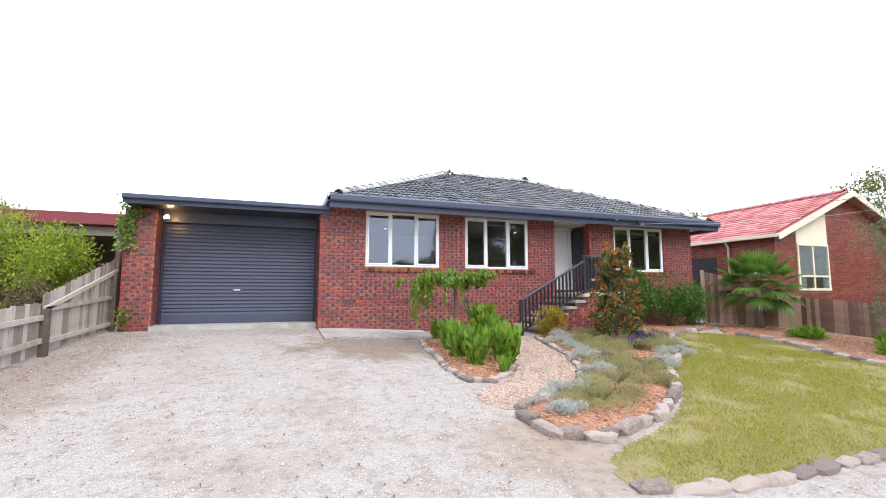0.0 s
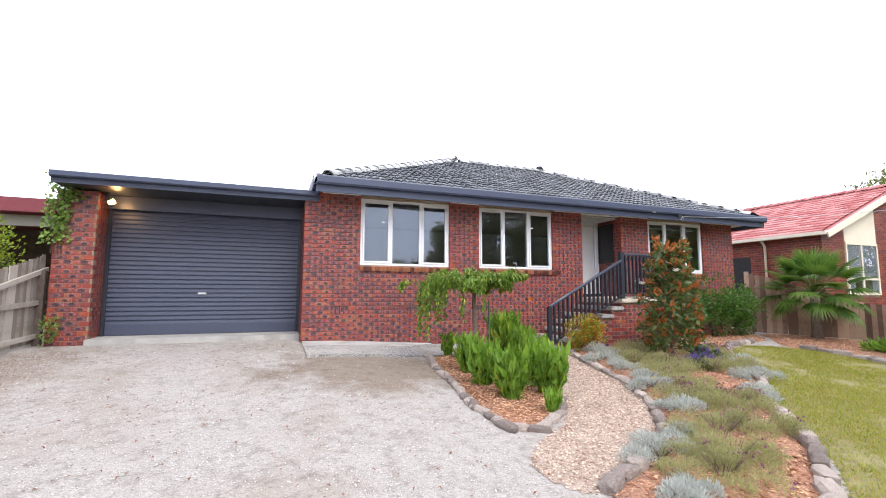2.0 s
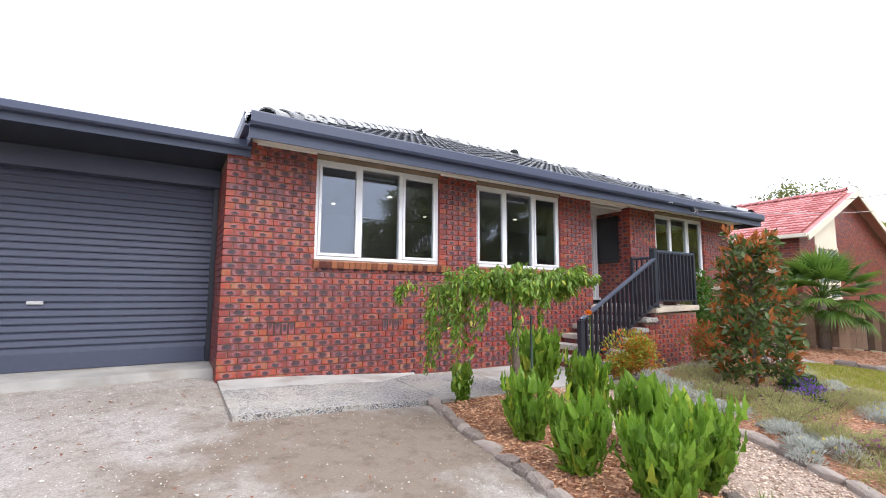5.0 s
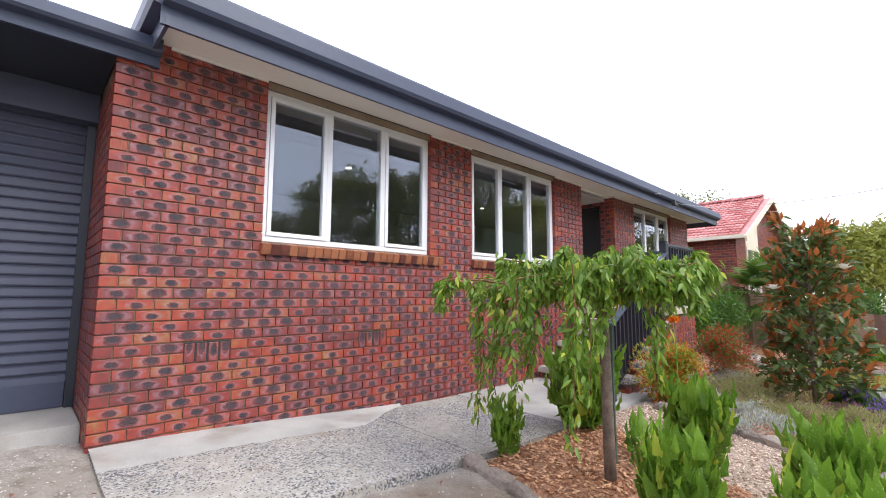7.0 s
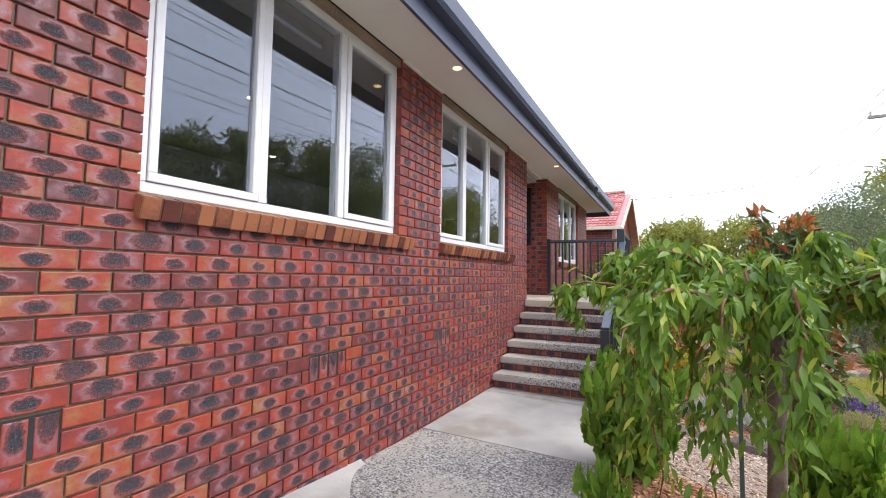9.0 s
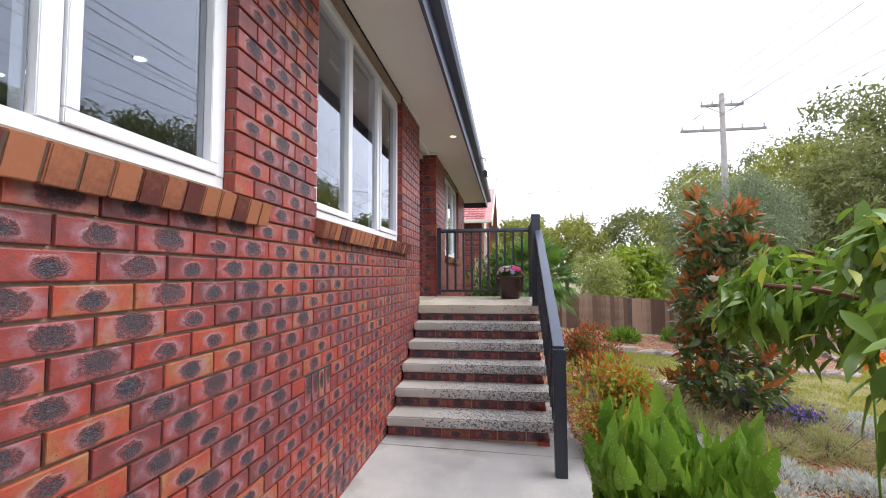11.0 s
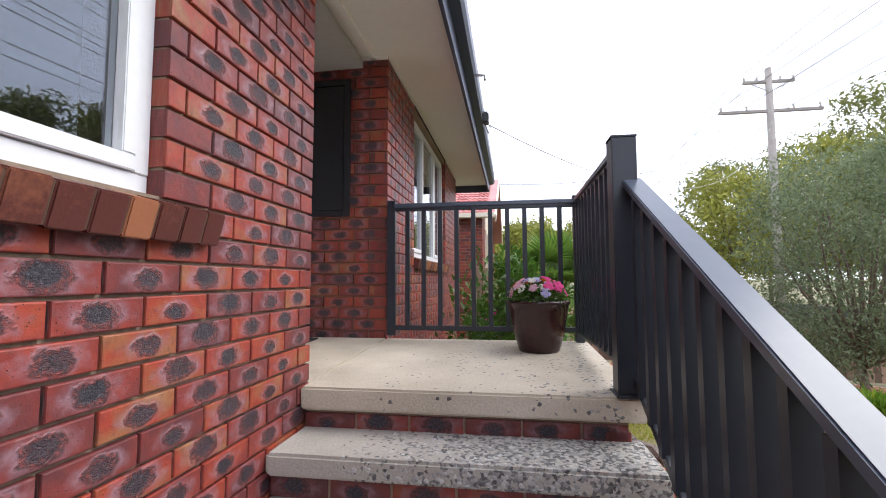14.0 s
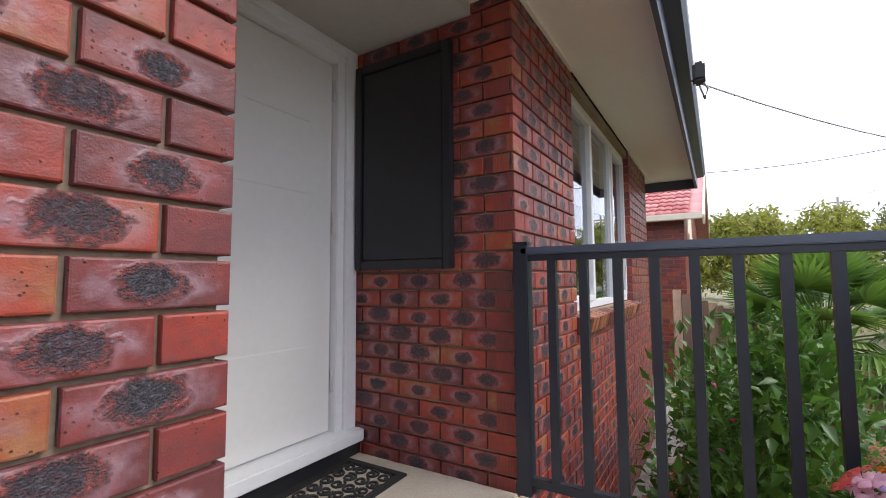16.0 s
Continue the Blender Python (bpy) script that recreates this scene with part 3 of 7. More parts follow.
def shaped_leaves(name, spots, ways, ups, lengths, widths, material, fold=0.2, bend=0.2, outline=OVAL, wave=0.0):
    """Leaves seen from near: a curved outline in sections, folded along the rib, drooping to the tip, with waved edges."""
    spots, ways, ups = np.asarray(spots, float), np.array(ways, float), np.asarray(ups, float)
    k = len(spots)
    ways /= np.linalg.norm(ways, axis=1)[:, None] + 1e-9
    side = np.cross(ways, ups)
    side /= np.linalg.norm(side, axis=1)[:, None] + 1e-9
    up = np.cross(side, ways)
    le, wi = np.asarray(lengths)[:, None], np.asarray(widths)[:, None]
    phase = rng.uniform(0, math.tau, (k, 2))
    rows = []
    for s, w in outline:
        rib = spots + ways * le * (s - 0.12 * bend * s * s) - up * le * bend * s * s
        for j, sign in ((0, 1), (None, 0), (1, -1)):
            if sign == 0:
                rows.append(rib)
                continue
            lift = fold * w + wave * w * np.sin(phase[:, j:j + 1] + s * 15)
            rows.append(rib + side * wi * 0.5 * w * sign * (1 + 0.5 * wave * np.sin(phase[:, j:j + 1] + 1.3 + s * 15)) + up * wi * lift)
    v = np.stack(rows, 1).reshape(-1, 3)
    m = len(outline)
    quads = [[3 * i + c, 3 * i + c + 1, 3 * i + c + 4, 3 * i + c + 3] for i in range(m - 1) for c in (0, 1)]
    q = (np.arange(k)[:, None, None] * (3 * m) + np.array(quads)).reshape(-1, 4)
    me = bpy.data.meshes.new(name)
    me.vertices.add(len(v))
    me.vertices.foreach_set("co", v.ravel())
    me.loops.add(q.size)
    me.loops.foreach_set("vertex_index", q.ravel().astype(np.int32))
    me.polygons.add(len(q))
    me.polygons.foreach_set("loop_start", np.arange(0, q.size, 4, dtype=np.int32))
    me.polygons.foreach_set("use_smooth", np.ones(len(q), dtype=bool))
    me.update(calc_edges=True)
    me.materials.append(material)
    return tagged(new(name, me), kind="stuff")


def rand_dirs(k, up=0.0):
    d = rng.normal(size=(k, 3))
    d /= np.linalg.norm(d, axis=1)[:, None]
    d[:, 2] += up
    return d / np.linalg.norm(d, axis=1)[:, None]


def blob_leaves(name, centre, radii, count, length, width, material, lumps=9, hollow=0.55, up=0.2):
    """Leaves over a lumpy crown: clumps set about an ellipsoid, with gaps between them."""
    c, r = np.array(centre, float), np.array(radii, float)
    hubs = rand_dirs(lumps, 0.15) * rng.uniform(0.35, 0.8, (lumps, 1)) * r
    size = rng.uniform(0.35, 0.62, lumps)
    pick = rng.integers(0, lumps, count)
    d = rand_dirs(count)
    p = hubs[pick] + d * r * size[pick][:, None] * rng.uniform(hollow, 1.0, (count, 1))
    w = d * 0.8 + rand_dirs(count) * 0.8
    w[:, 2] += up
    return leaf_mesh(name, c + p, w, rand_dirs(count, 1.2), length * rng.uniform(0.6, 1.2, count), width * rng.uniform(0.7, 1.2, count), material)


# ---------------------------------------------------------------- brickwork
COURSE, LONG, JOINT = 0.086, 0.24, 0.010
BASE = -0.061 - 4 * COURSE
brick_shapes = {}


def brick_points(length, height=COURSE - JOINT, depth=0.10):
    a, h = length / 2, height / 2
    ring = lambda y, i: [(-a + i, y, -h + i), (a - i, y, -h + i), (a - i, y, h - i), (-a + i, y, h - i)]
    v = ring(depth, 0) + ring(0.0045, 0) + ring(0.0013, 0.0012) + ring(0, 0.0042)
    f = [(s + k, s + (k + 1) % 4, s + 4 + (k + 1) % 4, s + 4 + k) for s in (0, 4, 8) for k in range(4)] + [(12, 13, 14, 15)]
    return v, f


def brick_uv(me, spots, rosette):
    """The layer in which the material finds the brick's middle."""
    layer = me.uv_layers.new(name="local")
    co = np.empty(len(me.loops) * 2)
    vi = np.empty(len(me.loops), dtype=np.int32)
    me.loops.foreach_get("vertex_index", vi)
    co[0::2], co[1::2] = spots[vi, 0], spots[vi, 1]
    layer.data.foreach_set("uv", co)


def brick_shape(length, material, rosette):
    key = (round(length, 3), material.name, rosette)
    if key not in brick_shapes:
        v, f = brick_points(length)
        me = bpy.data.meshes.new("brick")
        me.from_pydata(v, [], f)
        me.materials.append(material)
        s = np.array([(x if abs(y) < 0.01 else 1.0, z) for x, y, z in v]) + (0 if rosette else 3.0)
        brick_uv(me, s, rosette)
        brick_shapes[key] = me
    return brick_shapes[key]


def brick_face(parent, origin, along, length, top, openings=(), single=None, material=None, base=BASE, first_full=True, start=0.0):
    """Stretcher bond on one face of a wall. along: unit vector to the right as seen from outside; single(u, z) picks the bricks that are objects of their own."""
    material = material or BRICK
    ax = Vector(along)
    out = ax.cross(Vector((0, 0, 1)))
    m = Matrix((ax, -out, Vector((0, 0, 1)))).transposed().to_4x4()
    verts, faces, spots, count = [], [], [], 0
    k = 0
    while base + (k + 1) * COURSE <= top + 0.02:
        z = base + k * COURSE + COURSE / 2
        u = start - (0 if (k % 2 == 0) == first_full else LONG / 2)
        while u < length - 0.02:
            runs = [(max(u, start), min(u + LONG - JOINT, length))]
            for (o0, o1, p0, p1) in openings:
                if p0 - 0.02 < z < p1 + 0.02:
                    runs = [q for a, b in runs for q in ((a, min(b, o0)), (max(a, o1), b)) if q[1] - q[0] > 0.03]
            for a, b in runs:
                for (o0, o1, p0, p1) in openings:
                    if p0 - 0.02 < z < p1 + 0.02:
                        b = o0 if b < o0 < b + 0.05 else b
                        a = o1 if a - 0.05 < o1 < a else a
                if b - a < 0.045:
                    continue
                rosette = b - a > 0.19
                c = Vector(origin) + ax * (a + b) / 2 + Vector((0, 0, z)) + out * rng.uniform(-0.0015, 0.0015)
                if single and single((a + b) / 2, z) and count < 300:
                    ob = adopt(new("brick", brick_shape(b - a, material, rosette)), parent)
                    ob.matrix_basis = Matrix.Translation(c) @ m
                    count += 1
                else:
                    v, f = brick_points(b - a)
                    s = len(verts)
                    verts += [c + m.to_3x3() @ Vector(p) for p in v]
                    spots += [((x if abs(y) < 0.01 else 1.0) + (0 if rosette else 3.0), w + (0 if rosette else 3.0)) for x, y, w in v]
                    faces += [tuple(s + i for i in q) for q in f]
            u += LONG
        k += 1
    if not verts:
        return None
    ob = raw("brickwork", verts, faces, material)
    brick_uv(ob.data, np.array(spots), True)
    adopt(ob, parent)
    return tagged(ob, kind="stuff")


# ---------------------------------------------------------------- ground
def ground_sheet():
    bm = bmesh.new()
    xs = [-2000, -400, -120, -60, -30, -18] + [-12 + 0.25 * i for i in range(137)] + [28, 36, 50, 80, 150, 400, 2000]
    ys = [-2000, -400, -150, -80, -50, -35, -25] + [-19 + 0.25 * i for i in range(93)] + [6, 9, 14, 25, 50, 150, 2000]
    grid = [[bm.verts.new((x, y, gz(x, y) + (0.006 * noise.noise((x * 2.3, y * 2.3, 0)) if y < 0 else 0))) for y in ys] for x in xs]
    for i in range(len(xs) - 1):
        for j in range(len(ys) - 1):
            f = bm.faces.new((grid[i][j], grid[i + 1][j], grid[i + 1][j + 1], grid[i][j + 1]))
            f.smooth = True
            f.material_index = int(xs[i] >= 14.5 or ys[j] < -25 or xs[i] < -6 or ys[j] >= 9)
    ob = solid("ground", bm, DRIVE, "pale grey gravel driveway with earthy worn patches", "ground", kind="structure")
    ob.data.materials.append(VERGE)
    return ob


ground_sheet()
tagged(solid("road", boxes((-300, 300, -26, -19.5, -1.2, gz(0, -20) + 0.03)), ASPHALT, "grey asphalt street beyond the driveway", "road", kind="structure"))
BED1 = rounded([(2.2, -1.58), (1.95, -2.6), (1.85, -3.6), (1.68, -4.6), (1.72, -5.3), (2.05, -5.45), (2.65, -5.0), (3.0, -4.5), (3.35, -3.4), (3.6, -2.5), (4.2, -1.75), (4.3, -1.52), (3.2, -1.5)], 2)
BED2 = rounded([(5.05, -1.75), (4.75, -3.0), (4.55, -3.9), (4.0, -5.0), (3.3, -5.9), (2.3, -6.45), (1.75, -6.7), (1.7, -7.5), (2.2, -7.7), (3.4, -7.3), (4.4, -6.6), (5.1, -5.9), (5.7, -5.2), (6.7, -4.6), (7.5, -3.9), (8.0, -3.2), (8.6, -2.6), (9.6, -1.9), (10.6, -1.7), (11.6, -1.5), (12.2, -0.9), (12.2, -0.1), (8.4, -0.1), (8.3, -1.6), (6.0, -1.6)], 2)
LAWN = rounded([(2.0, -8.0), (1.7, -8.55), (2.3, -8.75), (3.6, -8.75), (5.2, -8.75), (8.0, -8.8), (12, -9.2), (14.2, -9.4), (14.2, -8.6), (11.5, -7.9), (10.2, -6.9), (10.05, -6.0), (10.4, -5.0), (10.9, -3.9), (11.0, -3.0), (10.5, -2.2), (9.6, -2.0), (8.6, -2.65), (8.0, -3.25), (7.5, -3.95), (6.7, -4.7), (5.7, -5.3), (5.1, -6.0), (4.4, -6.75), (3.3, -7.5)], 1)
BED3 = rounded([(10.9, -2.2), (11.2, -3.0), (11.05, -4.0), (10.55, -5.1), (10.2, -6.0), (10.35, -6.9), (11.6, -7.8), (14.3, -8.4), (14.4, -5.0), (14.4, -1.9), (12.6, -0.4), (12.2, -1.2)], 2)
PATHWAY = rounded([(3.3, -1.5), (3.6, -2.5), (3.3, -3.5), (2.9, -4.6), (2.6, -5.2), (2.0, -5.6), (1.55, -6.0), (1.5, -6.5), (1.75, -6.7), (2.4, -6.5), (3.4, -5.9), (4.1, -5.0), (4.6, -3.9), (4.8, -3.0), (5.1, -1.9), (5.3, -1.3), (4.4, -1.4)], 1)
tagged(patch("path", PATHWAY, 0.012, PEA), "tan pea gravel garden path curving to the steps", "path", kind="structure")
tagged(patch("garden_bed_tree", BED1, 0.035, MULCH, rough=0.015), "bark mulch garden bed round a weeping tree", "garden bed", kind="structure")
tagged(patch("garden_bed_front", BED2, 0.06, MULCH, rough=0.02), "bark mulch garden bed below the house", "garden bed", kind="structure")
tagged(patch("garden_bed_fence", BED3, 0.05, MULCH, rough=0.015), "bark mulch garden bed along the paling fence", "garden bed", kind="structure")
tagged(patch("lawn", LAWN, 0.03, SOIL, rough=0.012), "patchy dry lawn with bare spots", "lawn", kind="structure")


def slab_z(x, y):
    return -0.095 - 0.15 * smooth01(x / 3.6) + 0.022 * y


def front_path():
    """Old concrete path along the wall, in bays, with a smooth haunch against the bricks."""
    owner = thing("front_path", (2.5, -0.7, -0.1), "weathered pebbly concrete path along the brick wall", "path", kind="structure")
    for x0, x1, m in ((0.02, 2.28, SLAB_WORN), (2.295, 3.68, SLAB_WORN), (3.695, 5.26, SLAB), (5.27, 5.62, SLAB)):
        bm = bmesh.new()
        n = 6
        top = [[bm.verts.new((x0 + (x1 - x0) * i / n, y, slab_z(x0 + (x1 - x0) * i / n, y) + 0.003 * noise.noise((x0 + i, y * 3, 0)))) for y in (-1.62, -1.6, -1.0, -0.5, 0.006)] for i in range(n + 1)]
        for i in range(n):
            for j in range(4):
                bm.faces.new((top[i][j], top[i + 1][j], top[i + 1][j + 1], top[i][j + 1]))
        edge = [v for v in bm.edges if v.is_boundary]
        made = bmesh.ops.extrude_edge_only(bm, edges=edge)
        bmesh.ops.translate(bm, verts=[v for v in made["geom"] if isinstance(v, bmesh.types.BMVert)], vec=(0, 0, -0.35))
        part("slab", bm, m, owner)
    bm = bmesh.new()
    k = 40
    run = 2.75
    pts = []
    for i in range(k + 1):
        x = 0.02 + run * i / k
        ragged = 0.05 * noise.noise((i * 0.7, 3, 1)) + 0.03 * noise.noise((i * 2.3, 5, 1))
        deep = (0.42 + ragged) * (1 - smooth01((x - 1.9) / 0.85)) + 0.02
        pts.append([bm.verts.new((x, y, slab_z(x, y) + dz)) for y, dz in ((-deep - 0.03, 0.001), (-deep, 0.010), (-deep * 0.1 - 0.002, 0.022), (0.006, 0.026))])
    for i in range(k):
        for j in range(3):
            bm.faces.new((pts[i][j], pts[i + 1][j], pts[i + 1][j + 1], pts[i][j + 1])).smooth = True
    part("haunch", bm, SLAB, owner, "smooth cement haunch")


front_path()

# ---------------------------------------------------------------- house shell
W1, W2, W3 = (1.16, 3.22, 1.50, 2.955), (3.98, 6.045, 1.50, 2.955), (9.2, 11.3, 1.50, 2.955)
SOFFIT, EAVE_Y, EAVE_L, EAVE_R, GUTTER = 3.025, -0.56, 0.17, 13.2, 3.2
DECK = 0.83


def deck_z(x):
    """The landing falls a little towards the steps."""
    return DECK - 0.0255 * (8.25 - x)


def wall_pieces(x0, x1, z0, z1, openings, y0, y1):
    bm, u = bmesh.new(), x0
    for o0, o1, p0, p1 in openings:
        o0, o1, p0 = o0 - 0.006, o1 + 0.006, p0 - 0.006
        box(bm, u, o0, y0, y1, z0, z1)
        box(bm, o0, o1, y0, y1, z0, p0)
        if p1 < z1 - 0.01:
            box(bm, o0, o1, y0, y1, p1, z1)
        u = o1
    box(bm, u, x1, y0, y1, z0, z1)
    return bm


wall_south = solid("wall_south", wall_pieces(0.016, 6.934, -0.5, SOFFIT - 0.005, (W1, W2), 0.016, 0.2), MORTAR, "long red clinker brick front wall with dark oval rosettes", "wall", kind="structure")
vents = [(0.575, 0.935, 0.459, 0.622), (2.215, 2.575, 0.459, 0.622), (3.855, 4.215, 0.459, 0.622)]
brick_face(wall_south, (0, 0, 0), (1, 0, 0), 6.95, SOFFIT, (W1[:2] + (1.40, 3.1), W2[:2] + (1.40, 3.1), *vents), lambda u, z: u > 3.3 and 0.5 < z < 2.4)
wall_east = solid("wall_east_front", wall_pieces(8.266, 12.54, -0.5, SOFFIT - 0.005, (W3,), 0.016, 0.2), MORTAR, "red clinker brick wall beside the porch", "wall", kind="structure")
brick_face(wall_east, (8.25, 0, 0), (1, 0, 0), 4.3, SOFFIT, ((W3[0] - 8.25, W3[1] - 8.25, 1.40, 3.1),), lambda u, z: u < 2.0 and 0.9 < z < 2.6)
porch_side = solid("wall_porch", boxes((8.266, 8.45, 0.2, 1.1, -0.5, SOFFIT - 0.005)), MORTAR, "shaded clinker brick side wall of the porch", "wall", kind="structure")
brick_face(porch_side, (8.25, 0.98, 0), (0, -1, 0), 0.97, SOFFIT, (), lambda u, z: z > DECK, first_full=False)
porch_west = solid("wall_porch_west", boxes((6.75, 6.934, 0.2, 1.1, -0.5, SOFFIT - 0.005)), MORTAR, "clinker brick return beside the front door", "wall", kind="structure")
brick_face(porch_west, (6.95, 0.0, 0), (0, 1, 0), 0.95, SOFFIT, (), lambda u, z: True, first_full=False, start=0.105)
wall_side = solid("wall_garage_return", boxes((0.016, 0.2, 0.2, 1.2, -0.5, SOFFIT - 0.005)), MORTAR, "clinker brick return beside the roller door", "wall", kind="structure")
brick_face(wall_side, (0, 1.1, 0), (0, -1, 0), 1.1, 2.75, (), lambda u, z: True, first_full=False)
solid("wall_north", boxes((0.0, 12.54, 8.3, 8.5, -0.3, 2.9)), BRICK_PLAIN, "plain back wall of the house", "wall", kind="structure")
solid("wall_west", boxes((0.009, 0.2, 1.205, 8.295, -0.3, 2.9)), BRICK_PLAIN, "plain side wall of the house", "wall", kind="structure")
east_end = solid("wall_east", boxes((12.34, 12.54, 0.205, 8.295, -0.3, 2.9)), MORTAR, "brick end wall of the house", "wall", kind="structure")
brick_face(east_end, (12.55, 0, 0), (0, 1, 0), 4.0, SOFFIT, (), None, first_full=False)
solid("wall_inner", boxes((0.2, 12.3, 4.2, 4.3, 0.8, 2.93)), PLASTER, "plain painted inner wall", "wall", kind="structure")
solid("floor", boxes((0.2, 12.3, 0.21, 8.25, 0.68, 0.80)), CARPET, "dark interior floor", "floor", kind="structure")
solid("ceiling", boxes((0.2, 12.3, 0.205, 8.25, 2.945, 3.0)), PLASTER, "plain interior ceiling", "ceiling", kind="structure")
solid("ceiling_porch", boxes((6.945, 8.255, 0.005, 1.1, SOFFIT + 0.002, SOFFIT + 0.03)), CREAM, "cream painted porch ceiling", "ceiling", kind="structure")
solid("ceiling_eave", boxes((EAVE_L + 0.07, EAVE_R - 0.04, EAVE_Y + 0.03, 0.004, SOFFIT, SOFFIT + 0.02)), CREAM, "cream painted eave lining", "ceiling", kind="structure")
solid("ceiling_eave_east", boxes((12.56, EAVE_R - 0.04, 0.006, 8.6, SOFFIT, SOFFIT + 0.02)), CREAM, "cream painted eave lining", "ceiling", kind="structure")
solid("trim_soffit", boxes((6.955, 8.245, 0.10, 0.13, SOFFIT - 0.028, SOFFIT - 0.002), (0.35, 1.15, -0.022, -0.002, SOFFIT - 0.028, SOFFIT - 0.002), (3.23, 3.97, -0.022, -0.002, SOFFIT - 0.028, SOFFIT - 0.002), (6.06, 6.94, -0.022, -0.002, SOFFIT - 0.028, SOFFIT - 0.002), (8.255, 9.19, -0.022, -0.002, SOFFIT - 0.028, SOFFIT - 0.002), (11.31, 12.54, -0.022, -0.002, SOFFIT - 0.028, SOFFIT - 0.002), (8.225, 8.247, 0.0, 0.93, SOFFIT - 0.028, SOFFIT - 0.002)), CREAM, "cream quad moulding along the eave", "trim", kind="structure")


def soldier_bricks(name, x0, x1):
    """A weathered sill: bricks on edge, sloping outwards."""
    owner = thing(name, ((x0 + x1) / 2, -0.02, 1.4), "sloping brick-on-edge window sill in mixed reds", "window sill", "brick sills")
    n = round((x1 - x0) / 0.0855)
    w = (x1 - x0) / n
    for i in range(n):
        me = brick_shapes.get(("sill", n))
        if me is None:
            bm = bmesh.new()
            box(bm, -(w - 0.006) / 2, (w - 0.006) / 2, -0.055, 0.17, -0.10, 0.0, 0.004)
            me = bpy.data.meshes.new("brick")
            bmesh.ops.recalc_face_normals(bm, faces=bm.faces)
            bm.to_mesh(me)
            bm.free()
            me.materials.append(SILLBRICK)
            brick_shapes["sill", n] = me
        ob = adopt(new("brick", me), owner)
        ob.matrix_basis = pose(x0 + (i + 0.5) * w, -0.012 + rng.uniform(-0.002, 0.002), 1.478 + rng.uniform(-0.002, 0.002), 15, 0, rng.uniform(-0.6, 0.6))
    bm = boxes((x0 + 0.006, x1 - 0.006, -0.050, 0.16, -0.095, -0.005))
    bm.transform(pose(0, -0.012, 1.478, 15, 0, 0))
    part("mortar_bed", bm, SILLJOINT, owner)


SILLJOINT = surface("dark sill joint", (0.09, 0.05, 0.035), (0.16, 0.10, 0.07), 0.95, 3, 60, 0.5, 0.003)
SILLBRICK = surface("sill brick", (0.11, 0.03, 0.024), (0.36, 0.135, 0.066), 0.45, 6, 80, 0.5, 0.002, island=0.9)
for w in (W1, W2, W3):
    soldier_bricks("window_sill", w[0] - 0.02, w[1] + (0.18 if w is not W3 else 0.1))


def vent(x0, x1, z0, z1):
    owner = thing("wall_vent", ((x0 + x1) / 2, 0.05, z0), "upright vent bricks with dark slots in the wall", "vent", "wall vents")
    n = 4
    w = (x1 - x0) / n
    for i in range(n):
        me = bpy.data.meshes.new("brick")
        v, f = brick_points(w - 0.017, z1 - z0 - 0.012)
        me.from_pydata(v, [], f)
        me.materials.append(BRICK)
        brick_uv(me, np.array([(z * 0.9 - 0.03 if abs(y) < 0.01 else 1.0, x * 1.1) for x, y, z in v]), True)
        ob = adopt(new("brick", me), owner)
        ob.matrix_basis = Matrix.Translation((x0 + (i + 0.5) * w, 0.001, (z0 + z1) / 2 - 0.005))
    # black sheet behind the bricks paints the shade inside the open slots
    part("slot_shade", boxes((x0 + 0.002, x1 - 0.002, 0.005, 0.0085, z0 + 0.002, z1 - 0.002)), BLACK, owner)


for v in vents:
    vent(*v)


